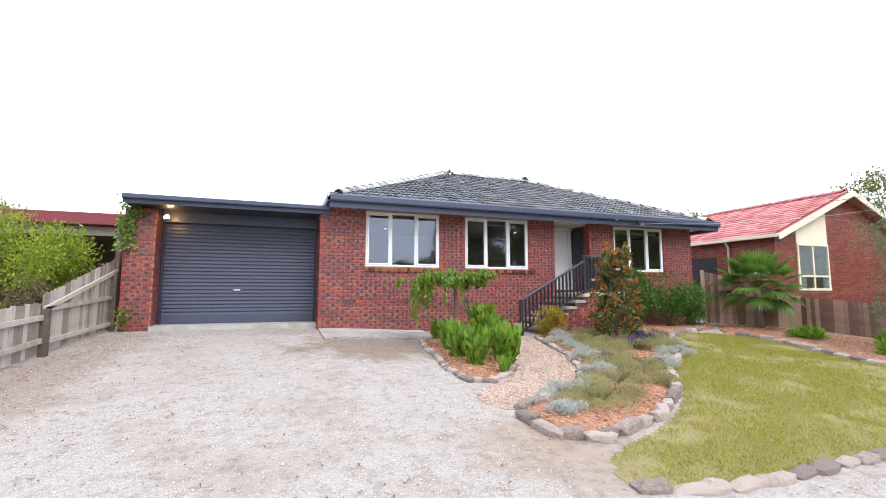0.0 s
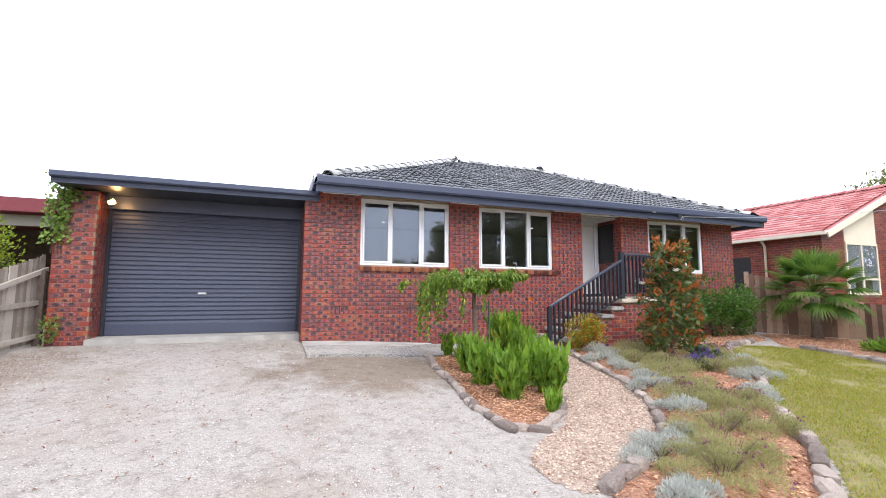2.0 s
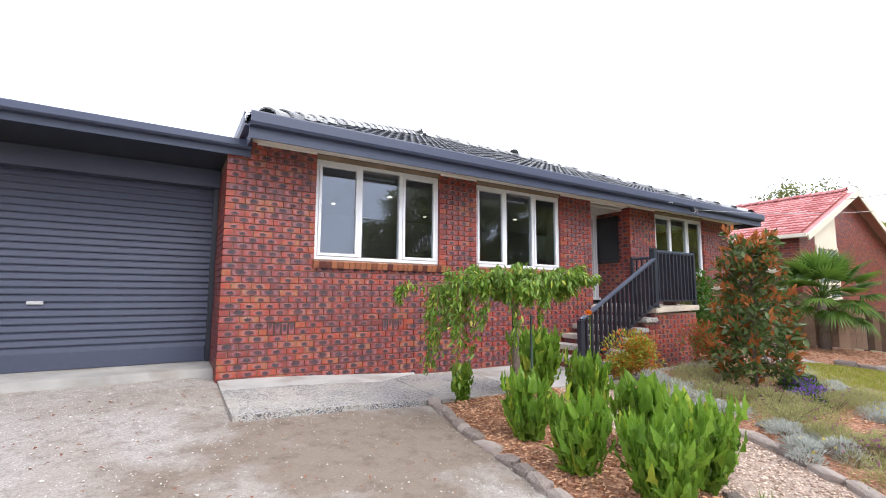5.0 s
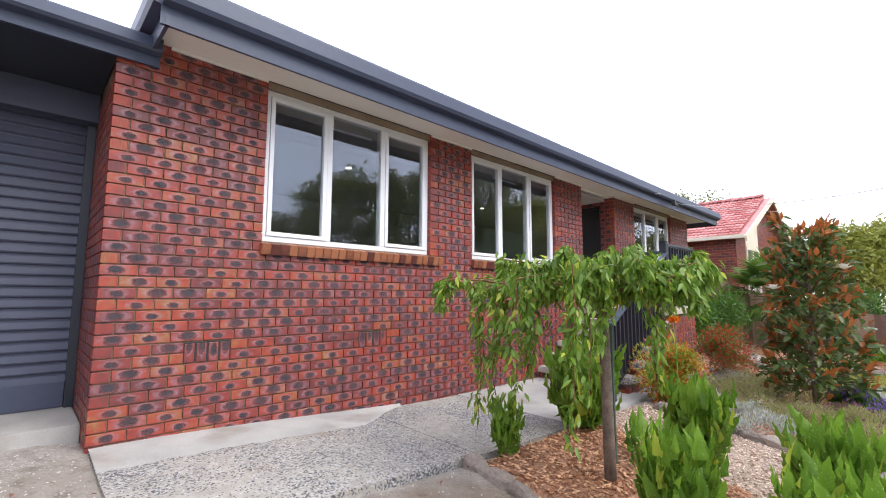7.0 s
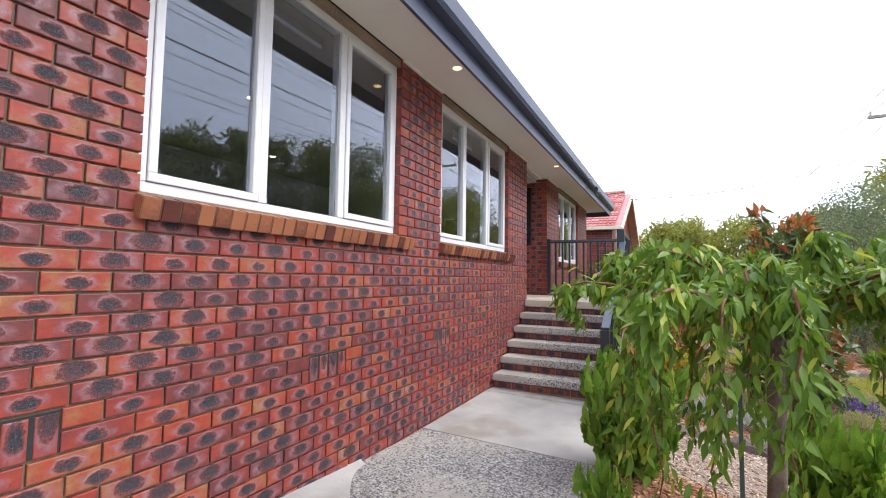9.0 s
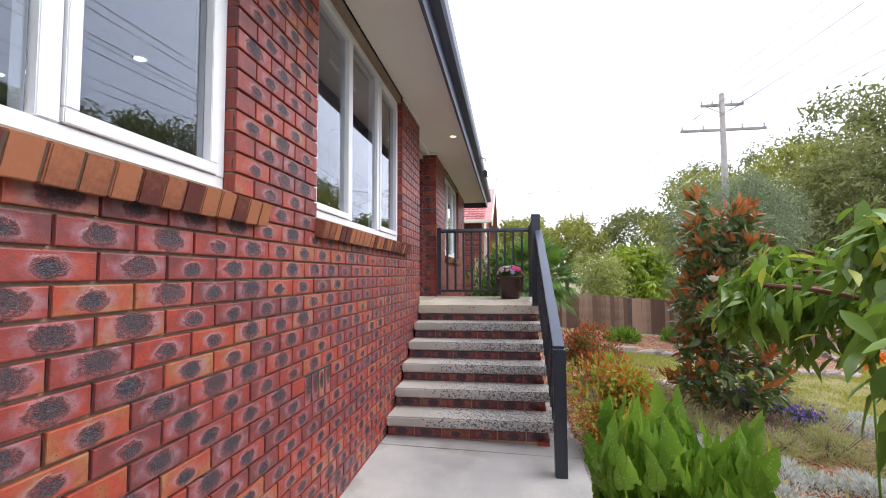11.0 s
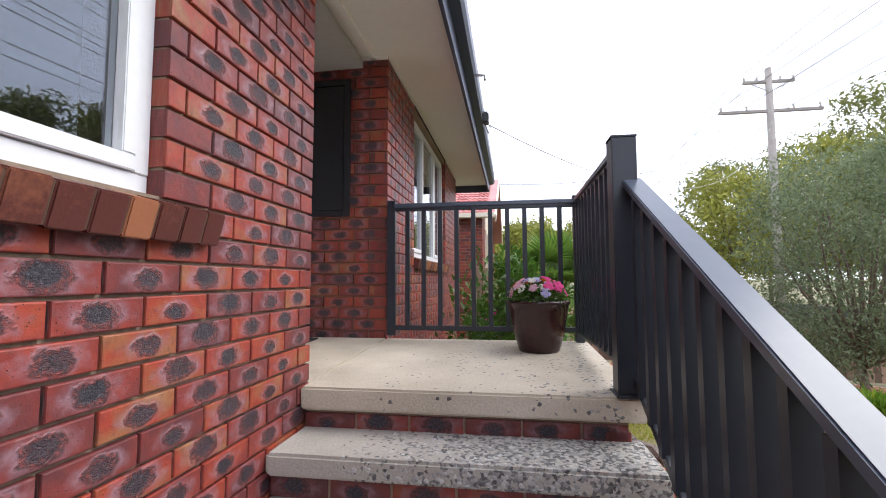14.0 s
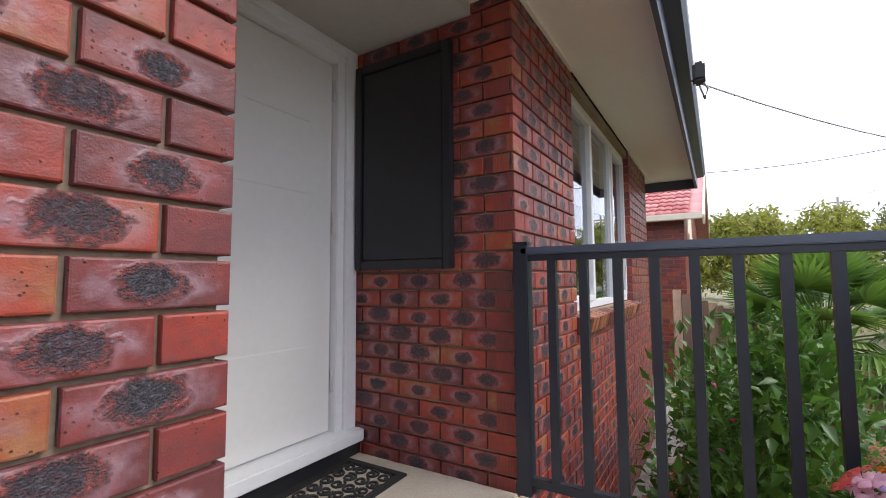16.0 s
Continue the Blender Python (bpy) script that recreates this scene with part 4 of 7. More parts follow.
def window(name, w, blinds):
    """White aluminium window: fixed middle light between two opening sashes."""
    x0, x1, z0, z1 = w
    y = 0.055
    owner = thing(name, ((x0 + x1) / 2, y, z0), "white aluminium three-light window with dark reflecting glass", "window", "front windows", "structure")
    f = 0.05
    part("window_frame", boxes((x0, x1, y, y + 0.09, z0, z0 + f, ), (x0, x1, y, y + 0.09, z1 - f, SOFFIT - 0.003), (x0, x0 + f, y - 0.003, y + 0.088, z0 + f, z1 - f), (x1 - f, x1, y - 0.003, y + 0.088, z0 + f, z1 - f), bevel=0.003), WHITE, owner)
    m1, m2 = x0 + 0.335 * (x1 - x0), x0 + 0.665 * (x1 - x0)
    part("mullion", boxes((m1 - 0.03, m1 + 0.03, y - 0.004, y + 0.085, z0 + f, z1 - f), bevel=0.003), WHITE, owner)
    part("mullion", boxes((m2 - 0.03, m2 + 0.03, y - 0.004, y + 0.085, z0 + f, z1 - f), bevel=0.003), WHITE, owner)
    for a, b, sash in ((x0 + f, m1 - 0.03, True), (m1 + 0.03, m2 - 0.03, False), (m2 + 0.03, x1 - f, True)):
        g = 0.006
        if sash:
            g = 0.045
            part("sash", boxes((a + 0.003, b - 0.003, y - 0.012, y + 0.05, z0 + f + 0.003, z0 + f + g), (a + 0.003, b - 0.003, y - 0.012, y + 0.05, z1 - f - g, z1 - f - 0.003), (a + 0.003, a + g, y - 0.013, y + 0.049, z0 + f + g, z1 - f - g), (b - g, b - 0.003, y - 0.013, y + 0.049, z0 + f + g, z1 - f - g), bevel=0.003), WHITE, owner)
        pane = part("pane", boxes((a + g, b - g, y + 0.02, y + 0.026, z0 + f + g, z1 - f - g)), GLASS, owner)
        pane.visible_shadow = False
    for (a, b), drop in blinds:
        bx0, bx1 = x0 + f + a * (x1 - x0 - 2 * f), x0 + f + b * (x1 - x0 - 2 * f)
        blind = thing("roller_blind", ((bx0 + bx1) / 2, 0.24, z1 - 0.1), "pale roller blind rolled nearly up behind glass", "blind", "roller blinds")
        part("fabric", boxes((bx0, bx1, 0.262, 0.266, z1 - 0.04 - drop, z1 - 0.04)), BLIND, blind)
        part("bottom_rail", boxes((bx0, bx1, 0.255, 0.273, z1 - 0.065 - drop, z1 - 0.04 - drop), bevel=0.003), WHITE, blind)


window("window_1", W1, [((0.36, 0.66), 0.06)])
window("window_2", W2, [((0.36, 0.66), 0.10)])
window("window_3", W3, [((0.02, 0.98), 0.12)])


def front_door():
    y = 0.93
    owner = thing("door_1", (7.6, y, DECK), "white panelled front door, closed, in a white frame", "door", kind="structure")
    part("door_frame", boxes((6.951, 7.01, y - 0.03, y + 0.1, DECK + 0.07, SOFFIT), (8.17, 8.247, y - 0.03, y + 0.1, DECK + 0.07, SOFFIT), (7.01, 8.17, y - 0.03, y + 0.1, 2.90, SOFFIT), bevel=0.004), WHITE, owner)
    part("architrave", boxes((8.12, 8.17, y - 0.01, y + 0.08, DECK + 0.12, 2.9), (7.01, 7.06, y - 0.01, y + 0.08, DECK + 0.12, 2.9), (7.06, 8.12, y - 0.01, y + 0.08, 2.85, 2.9), bevel=0.004), WHITE, owner)
    part("threshold", boxes((6.955, 8.247, y - 0.09, y + 0.1, DECK + 0.065, DECK + 0.125), bevel=0.006), WHITE, owner)
    # solid block whose black paints the shade of the recess under the threshold
    part("threshold_shade", boxes((6.955, 8.246, y - 0.06, y + 0.1, DECK - 0.05, DECK + 0.062)), PANEL_AND_SHADE, owner, "block below the threshold, black for the shade of its recess")
    leaf = part("door_leaf", boxes((7.065, 8.115, y + 0.03, y + 0.07, DECK + 0.13, 2.845), bevel=0.003), DOORWHITE, owner)
    for k in range(5):
        z = DECK + 0.22 + k * 0.36
        part("door_panel", boxes((7.2, 7.97, y + 0.0265, y + 0.04, z, z + 0.345), bevel=0.003), DOORWHITE, leaf)
    for z in (1.15, 1.95, 2.65):
        bm = bmesh.new()
        tube(bm, [(8.118, y + 0.018, z), (8.118, y + 0.018, z + 0.11)], 0.009, 0.009, 8)
        part("hinge", bm, CHROME, owner, "steel butt hinge")


front_door()
meter = thing("meter_box", (8.24, 0.59, 1.78), "black meter box on the shaded porch wall", "meter box")
part("surround", boxes((8.215, 8.252, 0.30, 0.345, 1.76, 2.85), (8.215, 8.252, 0.845, 0.89, 1.76, 2.85), (8.215, 8.252, 0.345, 0.845, 1.76, 1.805), (8.215, 8.252, 0.345, 0.845, 2.805, 2.85), bevel=0.004), PANEL_AND_SHADE, meter)
part("lid", boxes((8.225, 8.252, 0.35, 0.84, 1.81, 2.80), bevel=0.003), PANEL_AND_SHADE, meter)


# ---------------------------------------------------------------- roof of the house
def roof_tile_shape(material, w=0.30, le=0.36, name="roof_tile"):
    """One concrete tile: a double roll across, a thick nose."""
    prof = [(0.0, 0.0), (0.035, 0.022), (0.075, 0.03), (0.115, 0.022), (0.15, 0.0), (0.185, 0.016), (0.225, 0.024), (0.265, 0.016), (0.30, 0.0)]
    prof = [(x / 0.30 * w, z) for x, z in prof]
    v = [(x, 0, z + 0.03) for x, z in prof] + [(x, le, z) for x, z in prof] + [(x, 0, z) for x, z in prof]
    n = len(prof)
    f = [(i, i + 1, n + i + 1, n + i) for i in range(n - 1)] + [(2 * n + i, 2 * n + i + 1, i + 1, i) for i in range(n - 1)]
    return v, f


def tiled_slope(owner, corner, along, back, rise, width, depth, left_cut, right_cut, material, singles=0):
    """A hipped slope of tiles. corner: eave corner; along, back: unit vectors in plan; the cuts narrow the courses as they climb."""
    ax, bx = Vector((*along, 0)), Vector((*back, 0))
    up = (bx * depth + Vector((0, 0, rise))).normalized()
    normal = ax.cross(up).normalized()
    m = Matrix((ax, up, normal)).transposed()
    slope = math.hypot(depth, rise)
    tv, tf = roof_tile_shape(material)
    me = bpy.data.meshes.new("roof_tile")
    me.from_pydata(tv, [], tf)
    me.materials.append(material)
    me.polygons.foreach_set("use_smooth", [i < 8 for i in range(len(me.polygons))])
    step, verts, faces, made = 0.325, [], [], 0
    rows = int(slope / step) + 1
    for r in range(rows):
        s = r * step / slope
        u0, u1 = left_cut * depth * s, width - right_cut * depth * s
        k0 = math.ceil(u0 / 0.30 - 0.3)
        k = k0
        while k * 0.30 < u1 - 0.21:
            p = Vector(corner) + ax * (k * 0.30) + up * (r * step) + normal * (0.012 + rng.uniform(-0.002, 0.002))
            if made < singles:
                ob = adopt(new("roof_tile", me), owner)
                ob.matrix_basis = Matrix.Translation(p) @ m.to_4x4()
                made += 1
            else:
                b = len(verts)
                verts += [p + m @ Vector(q) for q in tv]
                faces += [tuple(b + i for i in q) for q in tf]
            k += 1
    if verts:
        ob = adopt(raw("roof_tiles", verts, faces, material), owner)
        ob.data.polygons.foreach_set("use_smooth", [i % 16 < 8 for i in range(len(ob.data.polygons))])
        tagged(ob, kind="stuff")


def caps(owner, a, b, material, r=0.15, step=0.36):
    """Half-round caps laid one over the next along a hip or ridge."""
    a, b = Vector(a), Vector(b)
    d = (b - a).normalized()
    side = d.cross(Vector((0, 0, 1))).normalized()
    up = side.cross(d)
    m = Matrix((side, d, up)).transposed().to_4x4()
    v = []
    for y, k, lift in ((0, 1.0, 0.03), (0.42, 0.9, 0.0), (0, 0.82, 0.03)):
        v += [(k * r * math.cos(math.pi * i / 6), y, lift - 0.03 + k * r * 0.8 * math.sin(math.pi * i / 6)) for i in range(7)]
    f = [(i, i + 1, 8 + i, 7 + i) for i in range(6)] + [(14 + i, 15 + i, i + 1, i) for i in range(6)]
    me = bpy.data.meshes.new("ridge_cap")
    me.from_pydata(v, [], f)
    me.materials.append(material)
    for k in range(int((b - a).length / step)):
        ob = adopt(new("ridge_cap", me), owner)
        ob.matrix_basis = Matrix.Translation(a + d * (k + 0.95) * step + Vector((0, 0, 0.03 + rng.uniform(-0.004, 0.004)))) @ m


def house_roof():
    owner = thing("roof", (6.5, 4.2, 3.2), "hipped roof of dark weathered concrete tiles with pale ridge caps", "roof", kind="structure")
    H, run = 2.15, 4.7
    y0, y1, xl, xr = EAVE_Y + 0.03, EAVE_Y + 2 * run, EAVE_L + 0.0, EAVE_R - 0.02
    z = GUTTER - 0.03
    A, B = Vector((xl + run, y0 + run, z + H)), Vector((xr - run, y0 + run, z + H))
    c = [Vector((xl, y0, z)), Vector((xr, y0, z)), Vector((xr, y1, z)), Vector((xl, y1, z))]
    bm = bmesh.new()
    for q in ((c[0], c[1], B, A), (c[1], c[2], B), (c[2], c[3], A, B), (c[3], c[0], A)):
        bm.faces.new([bm.verts.new(p - Vector((0, 0, 0.02))) for p in q])
    part("underlay", bm, TILE, owner)
    tiled_slope(owner, c[0], (1, 0), (0, 1), H, xr - xl, run, 1, 1, TILE, 300)
    tiled_slope(owner, c[1], (0, 1), (-1, 0), H, y1 - y0, run, 1, 1, TILE)
    tiled_slope(owner, c[3], (0, -1), (1, 0), H, y1 - y0, run, 1, 1, TILE)
    for a, b in ((c[0], A), (c[1], B), (A, B), (c[3], A), (c[2], B)):
        caps(owner, a, b, CAP)


def gutter_run(bm, a, b, out):
    """A quad gutter with a rolled lip over a deep fascia board, swept from a to b."""
    prof = [(0.0, 0.0), (0.0, 0.20), (0.012, 0.20), (0.012, 0.165), (0.10, 0.165), (0.112, 0.185), (0.112, 0.29), (0.10, 0.305), (0.118, 0.318), (0.125, 0.30), (0.125, 0.18), (0.105, 0.145), (0.03, 0.135), (0.026, 0.0)]
    o = Vector((*out, 0))
    ends = [[bm.verts.new(Vector(p) + o * u + Vector((0, 0, w))) for u, w in prof] for p in (a, b)]
    n = len(prof)
    for i in range(n):
        bm.faces.new((ends[0][i], ends[0][(i + 1) % n], ends[1][(i + 1) % n], ends[1][i]))
    bm.faces.new(ends[0])
    bm.faces.new(ends[1][::-1])


house_roof()
bm = bmesh.new()
gutter_run(bm, (EAVE_L, EAVE_Y + 0.03, 2.90), (EAVE_R, EAVE_Y + 0.03, 2.90), (0, -1))
tagged(solid("gutter", bm, FASCIA, "slate blue gutter and fascia along the front eave", "gutter", kind="structure"))
bm = bmesh.new()
gutter_run(bm, (EAVE_R - 0.03, EAVE_Y, 2.90), (EAVE_R - 0.03, 8.8, 2.90), (1, 0))
solid("gutter_east", bm, FASCIA, "slate blue gutter along the end eave", "gutter", kind="structure")
bm = bmesh.new()
gutter_run(bm, (EAVE_L + 0.055, EAVE_Y, 2.90), (EAVE_L + 0.055, 1.0, 2.90), (-1, 0))
solid("gutter_west", bm, FASCIA, "slate blue gutter at the corner above the garage", "gutter", kind="structure")


def downlight(x, y):
    owner = thing("downlight", (x, y, SOFFIT), "small round warm recessed downlight in the eave, lit", "downlight", "eave downlights")
    bm = bmesh.new()
    lathe(bm, x, y, [(0.055, SOFFIT + 0.001), (0.055, SOFFIT - 0.006), (0.042, SOFFIT - 0.008)], 20)
    part("bezel", bm, WHITE, owner)
    bm = bmesh.new()
    lathe(bm, x, y, [(0.040, SOFFIT - 0.0085), (0.036, SOFFIT - 0.011)], 20)
    part("lens", bm, DOWNLIGHT, owner)


for x in (0.58, 3.57, 7.45):
    downlight(x, -0.36)


def room_light(x, y):
    owner = thing("ceiling_downlight", (x, y, 2.94), "small white recessed downlight in the room ceiling, lit", "downlight", "room downlights")
    bm = bmesh.new()
    lathe(bm, x, y, [(0.055, 2.947), (0.055, 2.940), (0.045, 2.938)], 16)
    part("bezel", bm, WHITE, owner)
    bm = bmesh.new()
    lathe(bm, x, y, [(0.043, 2.9375), (0.038, 2.934)], 16)
    part("lens", bm, ROOMLIGHT, owner)


for x, y in ((3.1, 1.75), (4.75, 1.9), (2.35, 3.0), (4.8, 3.35), (6.95, 2.42)):
    room_light(x, y)


# ---------------------------------------------------------------- garage
def garage():
    gy = 1.05
    pier = solid("wall_garage", boxes((-4.291, -3.679, 0.459, 1.3, -0.3, 2.78)), MORTAR, "clinker brick pier beside the roller door", "wall", kind="structure")
    brick_face(pier, (-4.3, 0.45, 0), (1, 0, 0), 0.63, 2.78, (), lambda u, z: True)
    brick_face(pier, (-3.67, 0.45, 0), (0, 1, 0), 0.7, 2.78, (), None, first_full=False, start=0.105)
    solid("wall_garage_west", boxes((-4.291, -4.1, 1.31, 8.0, -0.3, 2.7)), BRICK_PLAIN, "plain garage side wall", "wall", kind="structure")
    solid("wall_garage_north", boxes((-4.29, 0.0, 8.01, 8.2, -0.3, 2.7)), BRICK_PLAIN, "plain garage back wall", "wall", kind="structure")
    solid("trim_garage_beam", boxes((-3.665, -0.002, gy - 0.16, gy - 0.02, 2.54, 2.80)), DOORBLUE, "dark painted lintel above the roller door", "trim", kind="structure")
    solid("trim_garage_jambs", boxes((-3.665, -3.60, gy - 0.05, gy + 0.04, 0.045, 2.54), (-0.066, -0.002, gy - 0.05, gy + 0.04, 0.045, 2.54), bevel=0.004), BLUE, "dark painted door tracks", "trim", kind="structure")
    solid("garage_sill", boxes((-3.68, -0.005, 0.30, gy + 0.2, -0.2, 0.045), bevel=0.008), SLAB, "pale concrete sill below the roller door", "sill", kind="structure")
    door = thing("roller_door", (-1.83, gy, 0.05), "slate blue ribbed steel roller door, closed", "roller door", kind="")
    bm = bmesh.new()
    rows, pitch = 26, 0.0917
    prof = []
    for k in range(rows):
        z = 0.25 + k * pitch
        prof += [(0.0, z), (-0.006, z + 0.012), (-0.002, z + 0.04), (0.002, z + 0.066), (0.016, z + 0.072), (0.016, z + 0.084)]
    prof = [(y, z) for y, z in prof if z < 2.60]
    va = [bm.verts.new((-3.62, gy + y, z)) for y, z in prof]
    vb = [bm.verts.new((-0.05, gy + y, z)) for y, z in prof]
    for i in range(len(prof) - 1):
        bm.faces.new((va[i], vb[i], vb[i + 1], va[i + 1]))
    part("curtain", bm, DOORBLUE, door)
    part("bottom_rail", boxes((-3.6, -0.07, gy - 0.012, gy + 0.02, 0.05, 0.262), bevel=0.004), DOORBLUE, door)
    part("handle", boxes((-2.02, -1.86, gy - 0.03, gy + 0.001, 0.86, 0.90), bevel=0.004), CHROME, door, "pale lift handle")
    roof = thing("garage_roof", (-2, 0, 2.8), "flat ribbed metal garage roof with slate blue fascia", "roof", kind="structure")
    bm = bmesh.new()
    gutter_run(bm, (-4.22, -0.02, 2.80), (0.27, -0.02, 2.80), (0, -1))
    bm.transform(Matrix.Diagonal((1, 1, 0.62, 1)) @ Matrix.Translation((0, 0, 0)))
    bmesh.ops.translate(bm, verts=bm.verts, vec=(0, 0, 2.80 * 0.38))
    part("fascia", bm, FASCIA, roof)
    part("lining", boxes((-4.2, 0.0, 0.0, 1.3, 2.805, 2.825)), BLUE, roof)
    bm = bmesh.new()
    n = 60
    rib = [(-4.25 + 4.45 * i / n, 2.93 + (0.018 if i % 3 == 0 else 0)) for i in range(n + 1)]
    f0, f1 = [bm.verts.new((x, -0.12, z)) for x, z in rib], [bm.verts.new((x, 8.2, z - 0.1)) for x, z in rib]
    for i in range(n):
        bm.faces.new((f0[i], f0[i + 1], f1[i + 1], f1[i]))
    part("sheeting", bm, FASCIA, roof)
    lamp = thing("wall_lamp", (-3.52, 0.62, 2.6), "lit warm lamp fixed under the garage roof", "lamp")
    bm = bmesh.new()
    tube(bm, [(-3.56, 0.62, 2.60), (-3.47, 0.60, 2.635)], 0.04, 0.055, 12)
    part("lens", bm, BULB, lamp)
    part("bracket", boxes((-3.60, -3.55, 0.60, 0.64, 2.62, 2.80)), BLUE, lamp)
    bulb = new("lamp_light", bpy.data.lights.new("lamp_light", 'POINT'))
    bulb.data.energy, bulb.data.color, bulb.data.shadow_soft_size = 7.0, (1, 0.55, 0.2), 0.04
    bulb.matrix_basis = pose(-3.42, 0.58, 2.62)


garage()


# ---------------------------------------------------------------- porch steps and railing
RAIL_Y, RAIL_X = -1.40, 8.2


def porch_steps():
    owner = thing("porch_steps", (6.2, -0.7, -0.1), "concrete treads on clinker brick risers up to the porch", "steps", kind="structure")
    rise, going = 0.172, 0.285
    fronts = [6.86 - going * k for k in range(6)]
    tops = [0.787 - rise * k for k in range(6)]
    bm = boxes((fronts[0] - 0.0, 8.25, RAIL_Y - 0.06, 0.0, DECK - 0.10, DECK), (6.95, 8.25, 0.0, 0.93, DECK - 0.10, DECK), bevel=0.010)
    for v in bm.verts:
        v.co.z += deck_z(v.co.x) - DECK
    part("landing", bm, LANDING, owner, "pale worn concrete landing")
    for k in range(1, 6):
        part("tread", boxes((fronts[k] - 0.0, fronts[k] + going + 0.06, RAIL_Y - 0.05, -0.003, tops[k] - 0.085, tops[k]), bevel=0.012), STEP, owner)
    for k in range(6):
        z1 = tops[k] - (0.10 if k == 0 else 0.085)
        x = fronts[k] + 0.03
        face = part("riser", boxes((x + 0.009, x + 0.2, RAIL_Y + 0.01, -0.01, z1 - 0.12, z1 - 0.001)), MORTAR, owner)
        y = -0.012
        while y > RAIL_Y + 0.05:
            le = min(0.23, y - RAIL_Y - 0.012)
            ob = adopt(new("brick", brick_shape(le, BRICK_DARK, le > 0.15)), face)
            ob.matrix_basis = Matrix.Translation((x, y - le / 2, z1 - 0.046)) @ pose(0, 0, 0, 0, 0, -90)
            y -= 0.24
    base = part("base", boxes((6.99, 8.24, RAIL_Y + 0.012, -0.01, -0.45, DECK - 0.141), (6.90, 6.99, RAIL_Y + 0.012, -0.01, -0.45, DECK - 0.145)), MORTAR, owner, "clinker brick base of the landing")
    brick_face(base, (6.89, RAIL_Y, 0), (1, 0, 0), 1.36, DECK - 0.125, (), lambda u, z: True, base=-0.061 - 4 * COURSE + 0.03)
    brick_face(base, (8.25, RAIL_Y, 0), (0, 1, 0), 1.4, DECK - 0.09, (), None, base=-0.061 - 4 * COURSE + 0.03, first_full=False, start=0.105)
    for k in range(1, 6):
        bm = boxes((fronts[k] + 0.04, fronts[k - 1] + 0.035, RAIL_Y + 0.012, -0.02, -0.45, tops[k] - 0.086))
        cheek = part("cheek", bm, MORTAR, owner)
        brick_face(cheek, (fronts[k] + 0.03, RAIL_Y, 0), (1, 0, 0), going, tops[k] - 0.075, (), None, base=-0.061 - 3 * COURSE + 0.03, first_full=k % 2 == 0)


# the wall's clinker brick at a lower tone, for the step risers
BRICK_DARK = brick_material("darker step brick", 0.62, True)
porch_steps()


def railing():
    owner = thing("porch_railing", (6.85, RAIL_Y, DECK), "slate blue steel balustrade along the steps and landing", "railing")
    top, low = DECK + 0.99, DECK + 0.085
    px, nx, ny = 6.92, 4.93, RAIL_Y
    nz = 0.61

    def post(x, y, z0, z1, w):
        p = part("post", boxes((x - w / 2, x + w / 2, y - w / 2, y + w / 2, z0, z1), bevel=0.004), BLUE, owner)
        part("post_cap", boxes((x - w / 2 - 0.003, x + w / 2 + 0.003, y - w / 2 - 0.003, y + w / 2 + 0.003, z1, z1 + 0.008), bevel=0.002), BLUE, p)
        return p
    p = post(px, ny, deck_z(px), top + 0.035, 0.1)
    part("base_plate", boxes((px - 0.07, px + 0.07, ny - 0.06, ny + 0.06, deck_z(px) - 0.002, deck_z(px) + 0.008)), BLUE, p)
    post(nx, ny - 0.03, gz(nx, ny) - 0.05, nz, 0.085)
    post(RAIL_X, ny, DECK, top + 0.03, 0.06)
    post(RAIL_X, -0.05, DECK + 0.03, top + 0.03, 0.06)

    def run(a, b, drop, count, w=0.06):
        a, b = Vector(a), Vector(b)
        bm = bmesh.new()
        bar(bm, a, b, w, 0.03, 0.004)
        part("handrail", bm, RAILTOP_SKYLIT, owner, "flat topped handrail")
        bm = bmesh.new()
        bar(bm, a - Vector((0, 0, 0.028)), b - Vector((0, 0, 0.028)), 0.04, 0.024, 0.003)
        part("top_rail", bm, BLUE, owner)
        d = Vector((0, 0, drop))
        bm = bmesh.new()
        bar(bm, a - d, b - d, 0.035, 0.035, 0.003)
        part("bottom_rail", bm, BLUE, owner)
        deep = 0.016 if abs(a.x - b.x) < 0.1 else 0.027
        for k in range(count):
            q = a.lerp(b, (k + 1) / (count + 1))
            part("baluster", boxes((q.x - 0.016, q.x + 0.016, q.y - deep, q.y + deep, q.z - drop, q.z - 0.03)), BLUE, owner)
    run((RAIL_X, -0.05, top), (RAIL_X, ny, top), top - low, 10)
    run((RAIL_X, ny, top), (px, ny, top), top - low, 10)
    run((px - 0.02, ny - 0.03, 1.672), (nx + 0.01, ny - 0.03, 0.625), 0.80, 16, 0.08)


# Paler rail blue: sky reflected on the flat top is put into the colour
RAILTOP_SKYLIT = surface("sky-lit handrail paint", (0.065, 0.08, 0.115), (0.09, 0.11, 0.15), 0.28, 2, 20, 0.05, 0.001)
railing()


